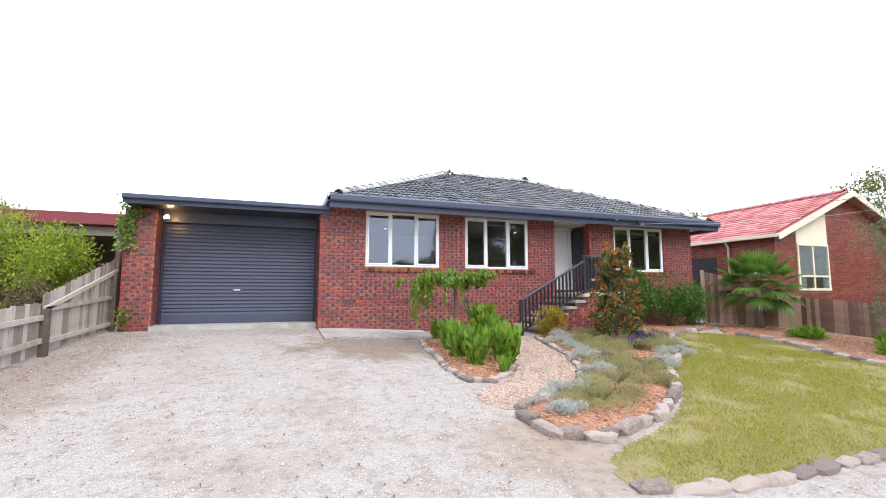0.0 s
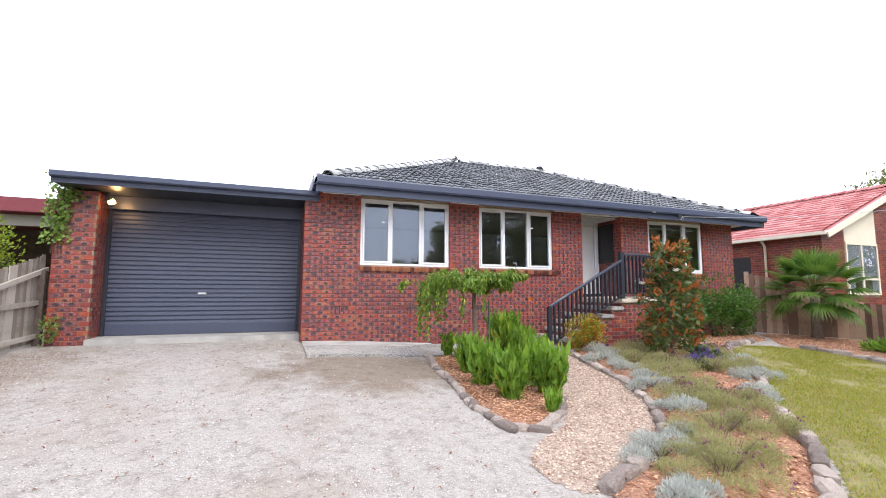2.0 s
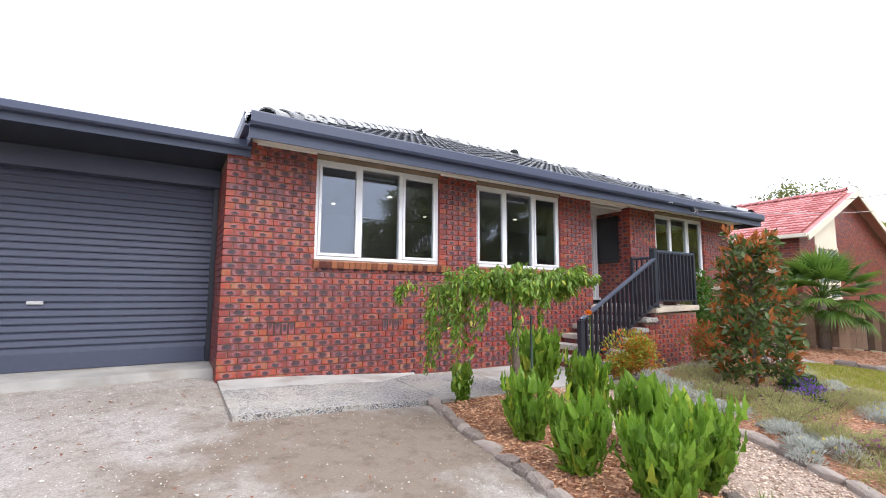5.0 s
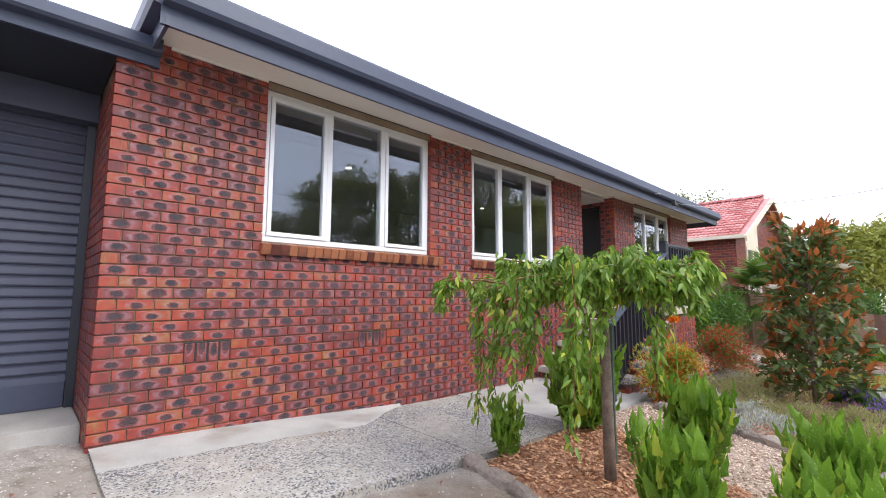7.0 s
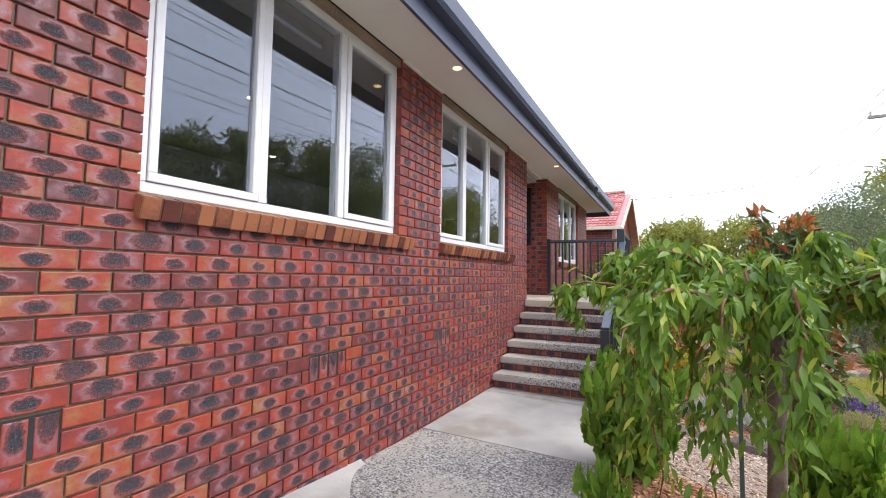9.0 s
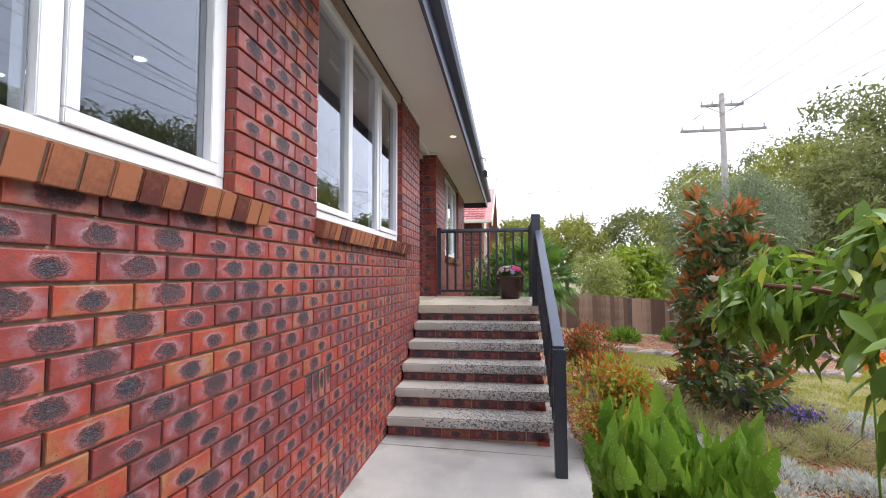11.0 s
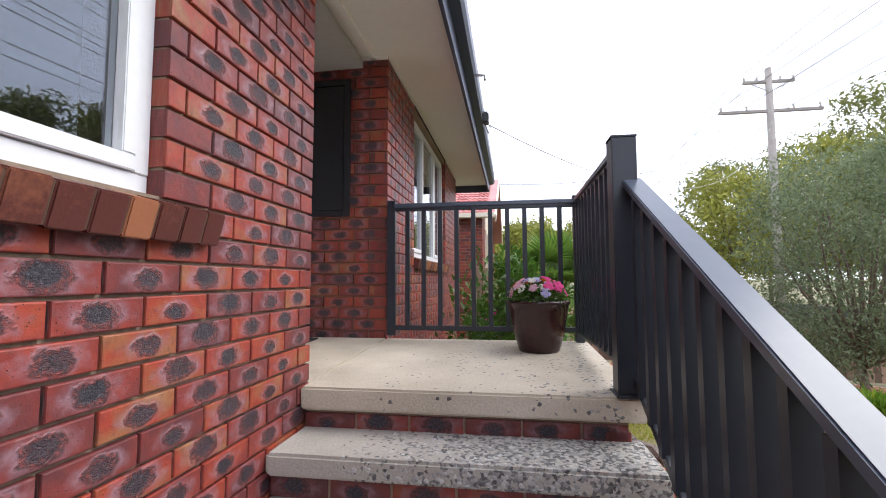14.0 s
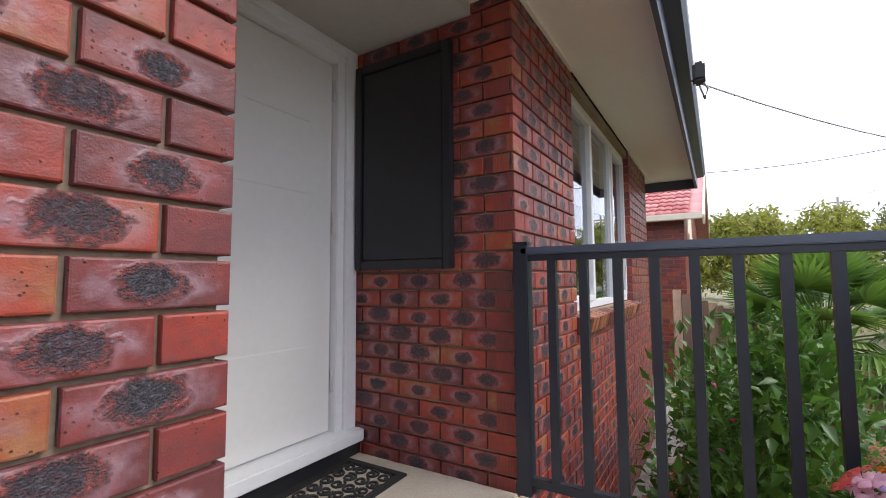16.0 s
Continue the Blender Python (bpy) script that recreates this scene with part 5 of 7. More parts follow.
# ---------------------------------------------------------------- fences
def paling_fence(name, a, b, tops, rails, material, label, posts, face=1, group="", height_below=0.04):
    """A run of upright palings from a to b in plan. tops: heights of its top at both ends; rails: pairs of heights at both ends."""
    ax, ay = a
    bx, by = b
    length = math.hypot(bx - ax, by - ay)
    ux, uy = (bx - ax) / length, (by - ay) / length
    owner = thing(name, (ax, ay, gz(ax, ay)), label, "fence", group)
    turn = math.degrees(math.atan2(uy, ux))
    n = int(length / 0.118)
    for k in range(n):
        s = (k + 0.5) / n
        x, y = ax + (bx - ax) * s, ay + (by - ay) * s
        z0, z1 = gz(x, y) + height_below, tops[0] + (tops[1] - tops[0]) * s + rng.uniform(-0.012, 0.012)
        bm = boxes((-0.0585, 0.0585, -0.008, 0.008, 0, z1 - z0))
        for v in bm.verts:
            v.co.x += rng.uniform(-0.003, 0.003)
        ob = part("paling", bm, material, owner)
        ob.matrix_basis = pose(x, y, z0, rng.uniform(-0.5, 0.5), rng.uniform(-0.5, 0.5), turn)
    nx, ny = -uy * face * 0.035, ux * face * 0.035
    for r0, r1 in rails:
        bm = bmesh.new()
        bar(bm, (ax + nx, ay + ny, r0), (bx + nx, by + ny, r1), 0.04, 0.085, 0.004)
        part("rail", bm, material, owner)
    for x, y, z in posts:
        part("post", boxes((x + nx * 1.6 - 0.055, x + nx * 1.6 + 0.055, y + ny * 1.6 - 0.055, y + ny * 1.6 + 0.055, gz(x, y) - 0.1, z), bevel=0.006), POST, owner, "dark timber post")
    return owner


paling_fence("paling_fence", (-4.52, 0.85), (-4.52, -2.45), (1.60, 0.78), ((1.32, 0.55), (0.72, 0.55), (0.12, 0.02)), PALING, "silvery grey timber paling fence with a sloping top", ((-4.52, 0.62, 1.28), (-4.52, -2.45, 0.56)), 1, "driveway fence")
paling_fence("paling_fence", (-4.52, -2.5), (-4.6, -6.4), (0.66, 0.45), ((0.42, 0.22), (0.05, -0.2)), PALING, "low silvery grey timber paling fence", ((-4.58, -6.3, 0.3),), 1, "driveway fence")
paling_fence("paling_fence", (12.62, -0.25), (14.5, -2.2), (1.58, 0.68), ((1.2, 0.3), (0.0, -0.1)), PALING_BROWN, "brown timber paling fence stepping down from the house", ((14.5, -2.2, 0.66),), 1, "side fence")
paling_fence("paling_fence", (14.52, -2.2), (14.6, -6.5), (0.66, 0.33), ((0.4, 0.1), (-0.25, -0.45)), PALING_BROWN, "brown timber paling fence along the side garden", ((14.55, -4.4, 0.48),), 1, "side fence")
paling_fence("paling_fence", (14.6, -6.5), (14.7, -11.5), (0.33, -0.02), ((0.1, -0.2), (-0.45, -0.75)), PALING_BROWN, "brown timber paling fence along the side garden", ((14.6, -6.5, 0.33), (14.68, -9, 0.14)), 1, "side fence")


# ---------------------------------------------------------------- neighbouring houses
def neighbour():
    xl, xr, xa, za, ze, yf = 16.55, 25.3, 20.95, 4.92, 3.06, -0.2
    owner = thing("neighbour_house", (20.8, 4, -0.3), "red brick house with a gabled red tile roof", "house")
    wl = part("wall", boxes((xl, xl + 0.2, yf + 0.2, 12, -1.0, ze - 0.05)), MORTAR, owner, "thin red brick side wall")
    brick_face(wl, (xl - 0.009, 6.0, 0), (0, -1, 0), 6.2, ze - 0.08, (), None, BRICK_PLAIN, base=-1.0, first_full=False)
    bm = bmesh.new()
    outline = [(xl, -1.0), (xr, -1.0), (xr, ze), (xa, za - 0.15), (xl, ze)]
    f = [bm.verts.new((x, yf, z)) for x, z in outline]
    g = [bm.verts.new((x, yf + 0.19, z)) for x, z in outline]
    bm.faces.new(f)
    bm.faces.new(g[::-1])
    for i in range(5):
        bm.faces.new((f[i], g[i], g[(i + 1) % 5], f[(i + 1) % 5]))
    wf = part("wall", bm, MORTAR, owner, "thin red brick gable wall")
    slope = (za - 0.15 - ze) / (xa - xl)
    steps = []
    for k in range(24):
        z = ze - 0.1 + k * 0.08
        cut = max(0.0, (z - ze + 0.1) / slope)
        steps += [(-1, cut, z, z + 0.08), (xr - xl - cut * (xr - xa) / (xa - xl), 20, z, z + 0.08)]
    brick_face(wf, (xl, yf - 0.009, 0), (1, 0, 0), xr - xl, za - 0.2, [(1.2, 3.08, 0.86, 5.0)] + steps, None, BRICK_PLAIN, base=-1.0)
    part("gable_panel", boxes((17.76, 19.62, yf - 0.02, yf - 0.001, 2.72, 3.30)), CREAM_TRIM, owner, "cream gable panel above the window")
    bm = bmesh.new()
    q = [(17.76, 3.30), (19.62, 3.30), (19.62, ze + slope * (19.62 - xl) - 0.03), (17.76, ze + slope * (17.76 - xl) - 0.03)]
    q0, q1 = [bm.verts.new((x, yf - 0.02, z)) for x, z in q], [bm.verts.new((x, yf - 0.001, z)) for x, z in q]
    bm.faces.new(q0)
    for i in range(4):
        bm.faces.new((q0[i], q1[i], q1[(i + 1) % 4], q0[(i + 1) % 4]))
    part("gable_panel", bm, CREAM_TRIM, owner)
    win = part("window", boxes((17.76, 19.62, yf - 0.06, yf + 0.03, 0.88, 0.97), bevel=0.004), CREAM_TRIM, owner, "cream timber window sill")
    for bar_box in ((17.76, 19.62, yf - 0.05, yf + 0.03, 2.62, 2.715), (17.76, 17.84, yf - 0.05, yf + 0.03, 0.97, 2.62), (19.54, 19.62, yf - 0.05, yf + 0.03, 0.97, 2.62), (18.62, 18.70, yf - 0.048, yf + 0.03, 1.47, 2.62), (18.62, 18.70, yf - 0.048, yf + 0.03, 0.97, 1.40), (17.84, 19.54, yf - 0.05, yf + 0.03, 1.40, 1.47)):
        part("window_frame", boxes(bar_box, bevel=0.004), CREAM_TRIM, win)
    for x0, x1 in ((17.84, 18.62), (18.70, 19.54)):
        for z0, z1 in ((0.97, 1.40), (1.47, 2.62)):
            part("pane", boxes((x0, x1, yf - 0.02, yf - 0.012, z0, z1)), GLASS, win)
    part("curtain", boxes((17.84, 18.64, yf - 0.010, yf - 0.003, 1.47, 2.62), (18.68, 19.54, yf - 0.010, yf - 0.003, 1.47, 2.62), (17.84, 18.2, yf - 0.010, yf - 0.003, 0.97, 1.40), (19.2, 19.54, yf - 0.010, yf - 0.003, 0.97, 1.40)), BLINDPALE, owner, "pale drawn curtain")
    roof = part("roof", boxes((xa - 0.02, xa + 0.02, yf - 0.3, 12, za - 0.1, za - 0.05)), RED_TILE, owner, "red glazed tile roof")
    run = xa - xl + 0.27
    rise = run * (za - ze) / (xa - xl)
    for sgn in (-1, 1):
        bm = bmesh.new()
        x = xa + sgn * run
        c = [bm.verts.new(p) for p in ((x, yf - 0.35, za - rise), (xa, yf - 0.35, za), (xa, 12, za), (x, 12, za - rise))]
        bm.faces.new(c)
        bmesh.ops.translate(bm, verts=bm.verts, vec=(0, 0, -0.03))
        part("underlay", bm, RED_TILE, roof)
    tiled_slope(roof, (xa - run, 12.0, za - rise), (0, -1), (1, 0), rise, 12.35, run, 0, 0, RED_TILE, 0)
    caps(roof, (xa, yf - 0.4, za + 0.02), (xa, 12, za + 0.02), RED_TILE)
    for sgn in (-1, 1):
        bm = bmesh.new()
        bar(bm, (xa + sgn * (run + 0.03), yf - 0.36, za - rise - 0.10), (xa, yf - 0.36, za - 0.09), 0.04, 0.2)
        part("barge_board", bm, CREAM_TRIM, owner, "cream barge board")
    part("gutter", boxes((xa - run - 0.12, xa - run, yf - 0.34, 12, za - rise - 0.09, za - rise + 0.03), bevel=0.01), CREAM_TRIM, owner, "cream gutter")
    part("eave_lining", boxes((xa - run, xl - 0.012, yf - 0.3, 12, za - rise - 0.06, za - rise - 0.04)), CREAM_TRIM, owner)
    bm = bmesh.new()
    tube(bm, [(xa - run + 0.0, 1.6, za - rise - 0.05), (xl - 0.07, 1.6, za - rise - 0.3), (xl - 0.07, 1.6, -0.8)], 0.045, 0.045, 10)
    part("downpipe", bm, CREAM_TRIM, owner, "cream downpipe")
    # flat black sheet: the side window's shade is put into its colour
    part("side_opening", boxes((xl - 0.02, xl - 0.011, 2.2, 5.2, 0.9, 2.3)), PANEL_AND_SHADE, owner, "side window as a flat black sheet, its shade in the colour")
    part("flue", boxes((19.3, 19.6, 6.8, 7.1, 4.05, 4.62), bevel=0.03), CREAM_TRIM, owner, "pale roof flue")


BLINDPALE = surface("pale curtain", (0.55, 0.55, 0.55), (0.7, 0.7, 0.7), 0.9, 8, 30, 0.1)
neighbour()


def carport():
    owner = thing("neighbour_carport", (-8, 4, 0), "low carport with a maroon fascia behind shrubs", "carport")
    part("fascia", boxes((-11.5, -4.75, 2.0, 2.08, 2.54, 2.83), bevel=0.01), MAROON, owner)
    part("roof_sheet", boxes((-11.5, -4.75, 2.08, 8, 2.79, 2.85)), MAROON, owner)
    part("beam", boxes((-11.4, -4.8, 2.4, 2.5, 2.3, 2.53)), WALLGREY, owner, "grey beam below the roof")
    part("back_wall", boxes((-11.5, -4.75, 7.8, 7.9, -0.2, 2.78)), POST, owner)
    for x in (-11.3, -8.2, -4.9):
        part("post", boxes((x - 0.05, x + 0.05, 2.2, 2.3, -0.2, 2.54)), POST, owner)
    roof = thing("far_roof", (-11, 10, 2.6), "dark tiled roof of a house beyond the carport", "roof")
    part("wall", boxes((-19.6, -9.6, 6.8, 13.5, -0.2, 3.1)), WALLGREY, roof)
    tiled_slope(roof, (-20, 6.0, 3.15), (1, 0), (0, 1), 1.9, 10.8, 4.0, 0, 1, TILE, 0)
    tiled_slope(roof, (-9.2, 6.0, 3.15), (0, 1), (-1, 0), 1.9, 8.0, 4.0, 1, 1, TILE, 0)
    bm = bmesh.new()
    c = [bm.verts.new(p) for p in ((-20, 6, 3.13), (-9.2, 6, 3.13), (-13.2, 10, 5.03), (-20, 10, 5.03))]
    bm.faces.new(c)
    part("underlay", bm, TILE, roof)


carport()

# ---------------------------------------------------------------- leaves and plants
LEAF_WEEP = leaf_material("weeping tree leaf", (0.055, 0.13, 0.015), (0.26, 0.40, 0.05), 0.36, under=((0.446, 0.486, 0.068), 0.08))
LEAF_LILY = leaf_material("broad lily leaf", (0.075, 0.18, 0.018), (0.28, 0.46, 0.05), 0.3, under=((0.42, 0.5, 0.06), 0.06), flecks=(0.42, 0.52, 0.24))
LEAF_MAG = leaf_material("magnolia leaf", (0.055, 0.095, 0.026), (0.16, 0.22, 0.07), 0.25, under=((0.324, 0.115, 0.034), 0.14))
LEAF_RUST = leaf_material("rust magnolia leaf", (0.30, 0.085, 0.018), (0.52, 0.19, 0.055), 0.6)
LEAF_SHRUB = leaf_material("shrub leaf", (0.024, 0.075, 0.012), (0.125, 0.26, 0.036), 0.3)
LEAF_HEDGE = leaf_material("yellow green hedge leaf", (0.075, 0.15, 0.012), (0.42, 0.50, 0.05), 0.45)
LEAF_NAND = leaf_material("nandina leaf", (0.17, 0.25, 0.028), (0.55, 0.53, 0.075), 0.45, under=((0.62, 0.16, 0.03), 0.3))
LEAF_RED = leaf_material("red nandina leaf", (0.095, 0.135, 0.027), (0.216, 0.230, 0.041), 0.45, under=((0.446, 0.061, 0.027), 0.45))
LEAF_SILVER = leaf_material("silver leaf", (0.34, 0.36, 0.315), (0.66, 0.68, 0.63), 0.7)
LEAF_SAGE = leaf_material("sage leaf", (0.23, 0.24, 0.08), (0.52, 0.52, 0.23), 0.7, under=((0.42, 0.30, 0.2), 0.12))
LEAF_BROWN = leaf_material("spent flower leaf", (0.189, 0.135, 0.081), (0.405, 0.297, 0.189), 0.8, under=((0.162, 0.189, 0.068), 0.3))
LEAF_OLIVE = leaf_material("olive leaf", (0.085, 0.12, 0.058), (0.28, 0.34, 0.195), 0.5)
LEAF_GUM = leaf_material("gum leaf", (0.095, 0.115, 0.034), (0.324, 0.338, 0.115), 0.5)
LEAF_GUM2 = leaf_material("yellow gum leaf", (0.135, 0.162, 0.027), (0.459, 0.459, 0.095), 0.5)
LEAF_PALM = leaf_material("palm leaf", (0.032, 0.088, 0.016), (0.18, 0.31, 0.05), 0.4)
LEAF_IVY = leaf_material("ivy leaf", (0.081, 0.162, 0.027), (0.324, 0.446, 0.095), 0.4)
LEAF_VARIEG = leaf_material("variegated leaf", (0.121, 0.176, 0.041), (0.513, 0.513, 0.162), 0.5)
GRASS = leaf_material("grass blade", (0.16, 0.21, 0.016), (0.43, 0.45, 0.055), 0.6, under=((0.46, 0.34, 0.12), 0.26))
PURPLE = leaf_material("purple flower", (0.12, 0.06, 0.28), (0.30, 0.18, 0.50), 0.7)
MAUVE = leaf_material("mauve flower", (0.20, 0.07, 0.13), (0.36, 0.16, 0.24), 0.7)
PINK = leaf_material("hot pink petal", (0.62, 0.03, 0.20), (0.80, 0.07, 0.32), 0.6)
PALEPINK = leaf_material("pale pink petal", (0.75, 0.36, 0.48), (0.85, 0.55, 0.66), 0.6)
LILAC = leaf_material("lilac petal", (0.42, 0.38, 0.72), (0.62, 0.58, 0.85), 0.6)
CORAL = leaf_material("coral petal", (0.72, 0.07, 0.06), (0.80, 0.16, 0.14), 0.6)
ORANGE = leaf_material("orange petal", (0.75, 0.17, 0.015), (0.85, 0.28, 0.03), 0.6)
CREAMPETAL = leaf_material("cream petal", (0.78, 0.75, 0.64), (0.85, 0.83, 0.75), 0.6)
YELLOWLEAF = leaf_material("yellow leaf", (0.60, 0.42, 0.05), (0.75, 0.6, 0.12), 0.6)
DEAD = leaf_material("fallen leaf", (0.16, 0.055, 0.03), (0.42, 0.2, 0.12), 0.8)

TWIG = surface("reddish twig", (0.12, 0.045, 0.025), (0.24, 0.10, 0.05), 0.7, 8, 60, 0.3, 0.002)


def weeping_tree(x, y):
    g = gz(x, y)
    owner = thing("weeping_tree", (x, y, g), "small weeping tree with drooping pointed green leaves", "tree")
    top = Vector((x - 0.03, y, 1.0))
    bm = bmesh.new()
    tube(bm, [(x, y, g - 0.05), (x + 0.01, y + 0.01, g + 0.3), (x - 0.02, y, g + 0.75), top], 0.043, 0.036, 12)
    part("trunk", bm, BARK, owner)
    spots, ways = [], []
    for k in range(72):
        a = k * 2.399 + rng.uniform(-0.3, 0.3)
        out = Vector((math.cos(a), math.sin(a) * 0.92, 0))
        west = max(0.0, out.dot(Vector((-0.86, 0.5, 0))))
        reach = rng.uniform(0.4, 0.85) + 0.55 * west * rng.random()
        lift = rng.uniform(0.10, 0.33)
        drop = rng.uniform(0.02, 0.22) if rng.random() < 0.98 - 0.8 * west else rng.uniform(0.4, 1.0)
        pts = []
        for i in range(9):
            s = i / 8
            r = reach * (1 - (1 - min(s * 1.7, 1)) ** 1.6)
            h = lift * math.sin(min(s * 2.4, math.pi * 0.5)) - drop * max(0, s - 0.42) ** 1.3 / 0.58 ** 1.3
            pts.append(top + out * r + Vector((rng.uniform(-0.03, 0.03), rng.uniform(-0.03, 0.03), h)))
        bm = bmesh.new()
        tube(bm, pts, 0.009, 0.0025, 5)
        part("branch", bm, TWIG, owner)
        for i in range(1, 9):
            for _ in range(25):
                p = pts[i - 1].lerp(pts[i], rng.random())
                side = rng.normal(0, 1, 3)
                d = np.array(out) * 0.35 + side * 0.5 + np.array((0, 0, -0.9 if i > 3 else -0.25))
                spots.append(np.array(p) + rng.normal(0, 0.025, 3))
                ways.append(d)
    n = len(spots)
    crown = shaped_leaves("crown", spots, ways, rand_dirs(n, 1.5), rng.uniform(0.05, 0.092, n), rng.uniform(0.017, 0.028, n), LEAF_WEEP, 0.14, 0.22, wave=0.05)
    adopt(crown, owner)


def lily_clump(x, y, height, spread, count):
    g = gz(x, y) + 0.03
    owner = thing("lily_clump", (x, y, g), "clump of broad upright bright green leaves", "plant", "lily clumps")
    n = count
    a = rng.uniform(0, math.tau, n)
    r = spread * np.sqrt(rng.random(n)) * 0.5
    base = np.stack([x + r * np.cos(a) * 0.45, y + r * np.sin(a) * 0.45, np.full(n, g)], 1)
    h = height * rng.uniform(0.3, 0.85, n)
    lean = np.stack([np.cos(a) * r * 0.75, np.sin(a) * r * 0.75, h], 1)
    tip = base + lean
    stems = leaf_mesh("stalk_mass", base, lean, rand_dirs(n), np.linalg.norm(lean, axis=1) * 1.02, np.full(n, 0.016), LEAF_LILY, 0.1, 0.0)
    adopt(stems, owner)
    way = np.stack([np.cos(a) * 0.35, np.sin(a) * 0.35, np.full(n, 1.25)], 1) + rng.normal(0, 0.24, (n, 3))
    side = np.stack([np.cos(a), np.sin(a), np.zeros(n)], 1) + rng.normal(0, 0.6, (n, 3))
    le = rng.uniform(0.11, 0.21, n) * height / 0.8
    leaves = shaped_leaves("foliage", tip - lean * 0.12, way, side, le, le * rng.uniform(0.34, 0.48, n), LEAF_LILY, 0.26, 0.16, ARROW, 0.2)
    adopt(leaves, owner)
    lobes = shaped_leaves("foliage", tip - lean * 0.3, way + rng.normal(0, 0.45, (n, 3)), side + rng.normal(0, 0.4, (n, 3)), le * 0.85, le * 0.38, LEAF_LILY, 0.3, 0.3, ARROW, 0.2)
    adopt(lobes, owner)
    return owner


def cushion(x, y, r, h, material, name, label, count=900, leaf=0.055, group="cushion plants", flowers=None):
    g = gz(x, y) + 0.03
    owner = thing(name, (x, y, g), label, "plant", group)
    n = count
    n = int(n * 2.6)
    leaf = leaf * (0.74 if leaf < 0.08 else 1.0)
    lobes = max(6, int(r * 22))
    la, lr = rng.uniform(0, math.tau, lobes), r * np.sqrt(rng.uniform(0.0, 1.0, lobes)) * 0.85
    lobe = np.stack([lr * np.cos(la) * 1.15, lr * np.sin(la) * 0.9, h * rng.uniform(0.05, 0.45, lobes) * (1.15 - lr / r)], 1)
    size = r * rng.uniform(0.26, 0.52, lobes)
    pick = rng.integers(0, lobes, n)
    d = rand_dirs(n, 0.5)
    d[:, 2] = np.abs(d[:, 2])
    p = np.array([x, y, g]) + lobe[pick] + d * size[pick][:, None] * np.array([1, 1, h / r * 0.9]) * rng.uniform(0.55, 1.08, (n, 1))
    way = d * 0.7 + rand_dirs(n) * 0.6 + np.array([0, 0, 0.5])
    adopt(leaf_mesh("foliage", p, way, rand_dirs(n), leaf * rng.uniform(0.6, 1.4, n), leaf * rng.uniform(0.16, 0.32, n), material, 0.2, 0.1), owner)
    m = 60
    a = rng.uniform(0, math.tau, m)
    stem = np.stack([np.cos(a) * r * 0.6, np.sin(a) * r * 0.6, np.full(m, h * 0.8)], 1) * rng.uniform(0.5, 1, (m, 1))
    adopt(leaf_mesh("stalk_mass", np.tile([x, y, g - 0.02], (m, 1)), stem, rand_dirs(m), np.linalg.norm(stem, axis=1), np.full(m, 0.006), BARK, 0.1, 0), owner)
    if flowers:
        fm, k, lift = flowers
        i = rng.choice(n, k)
        adopt(leaf_mesh("flower_mass", p[i] + np.array([0, 0, lift]), rand_dirs(k, 0.8), rand_dirs(k), np.full(k, 0.035), np.full(k, 0.028), fm, 0.3, 0.1), owner)
    return owner


def shrub(name, parts, label, material, length, width, count, group="", extra=None, trunk=True):
    x, y = parts[0][0][:2]
    owner = thing(name, (x, y, gz(x, y)), label, "shrub", group)
    bm = bmesh.new()
    for c, r in parts:
        for k in range(7):
            q = Vector(c) + Vector(rand_dirs(1)[0]) * 0.6 * min(r)
            s = Vector((c[0] + rng.uniform(-0.1, 0.1), c[1] + rng.uniform(-0.1, 0.1), gz(c[0], c[1]) - 0.02))
            tube(bm, [s, s.lerp(q, 0.5) + Vector((rng.uniform(-0.05, 0.05), rng.uniform(-0.05, 0.05), 0)), q], 0.016, 0.005, 5)
    tagged(part("stem_mass", bm, BARK, owner), kind="stuff")
    for c, r in parts:
        adopt(blob_leaves("foliage", c, r, count, length, width, material, 12, 0.35), owner)
    if extra:
        em, n, el, ew = extra
        for c, r in parts:
            d = rand_dirs(n, 0.6)
            p = np.array(c) + d * np.array(r) * rng.uniform(0.75, 1.08, (n, 1))
            adopt(leaf_mesh("young_leaves", p, d * 0.6 + rand_dirs(n) * 0.5 + np.array([0, 0, 0.6]), rand_dirs(n), el * rng.uniform(0.7, 1.2, n), ew * rng.uniform(0.8, 1.2, n), em, 0.25, 0.15), owner)
    return owner


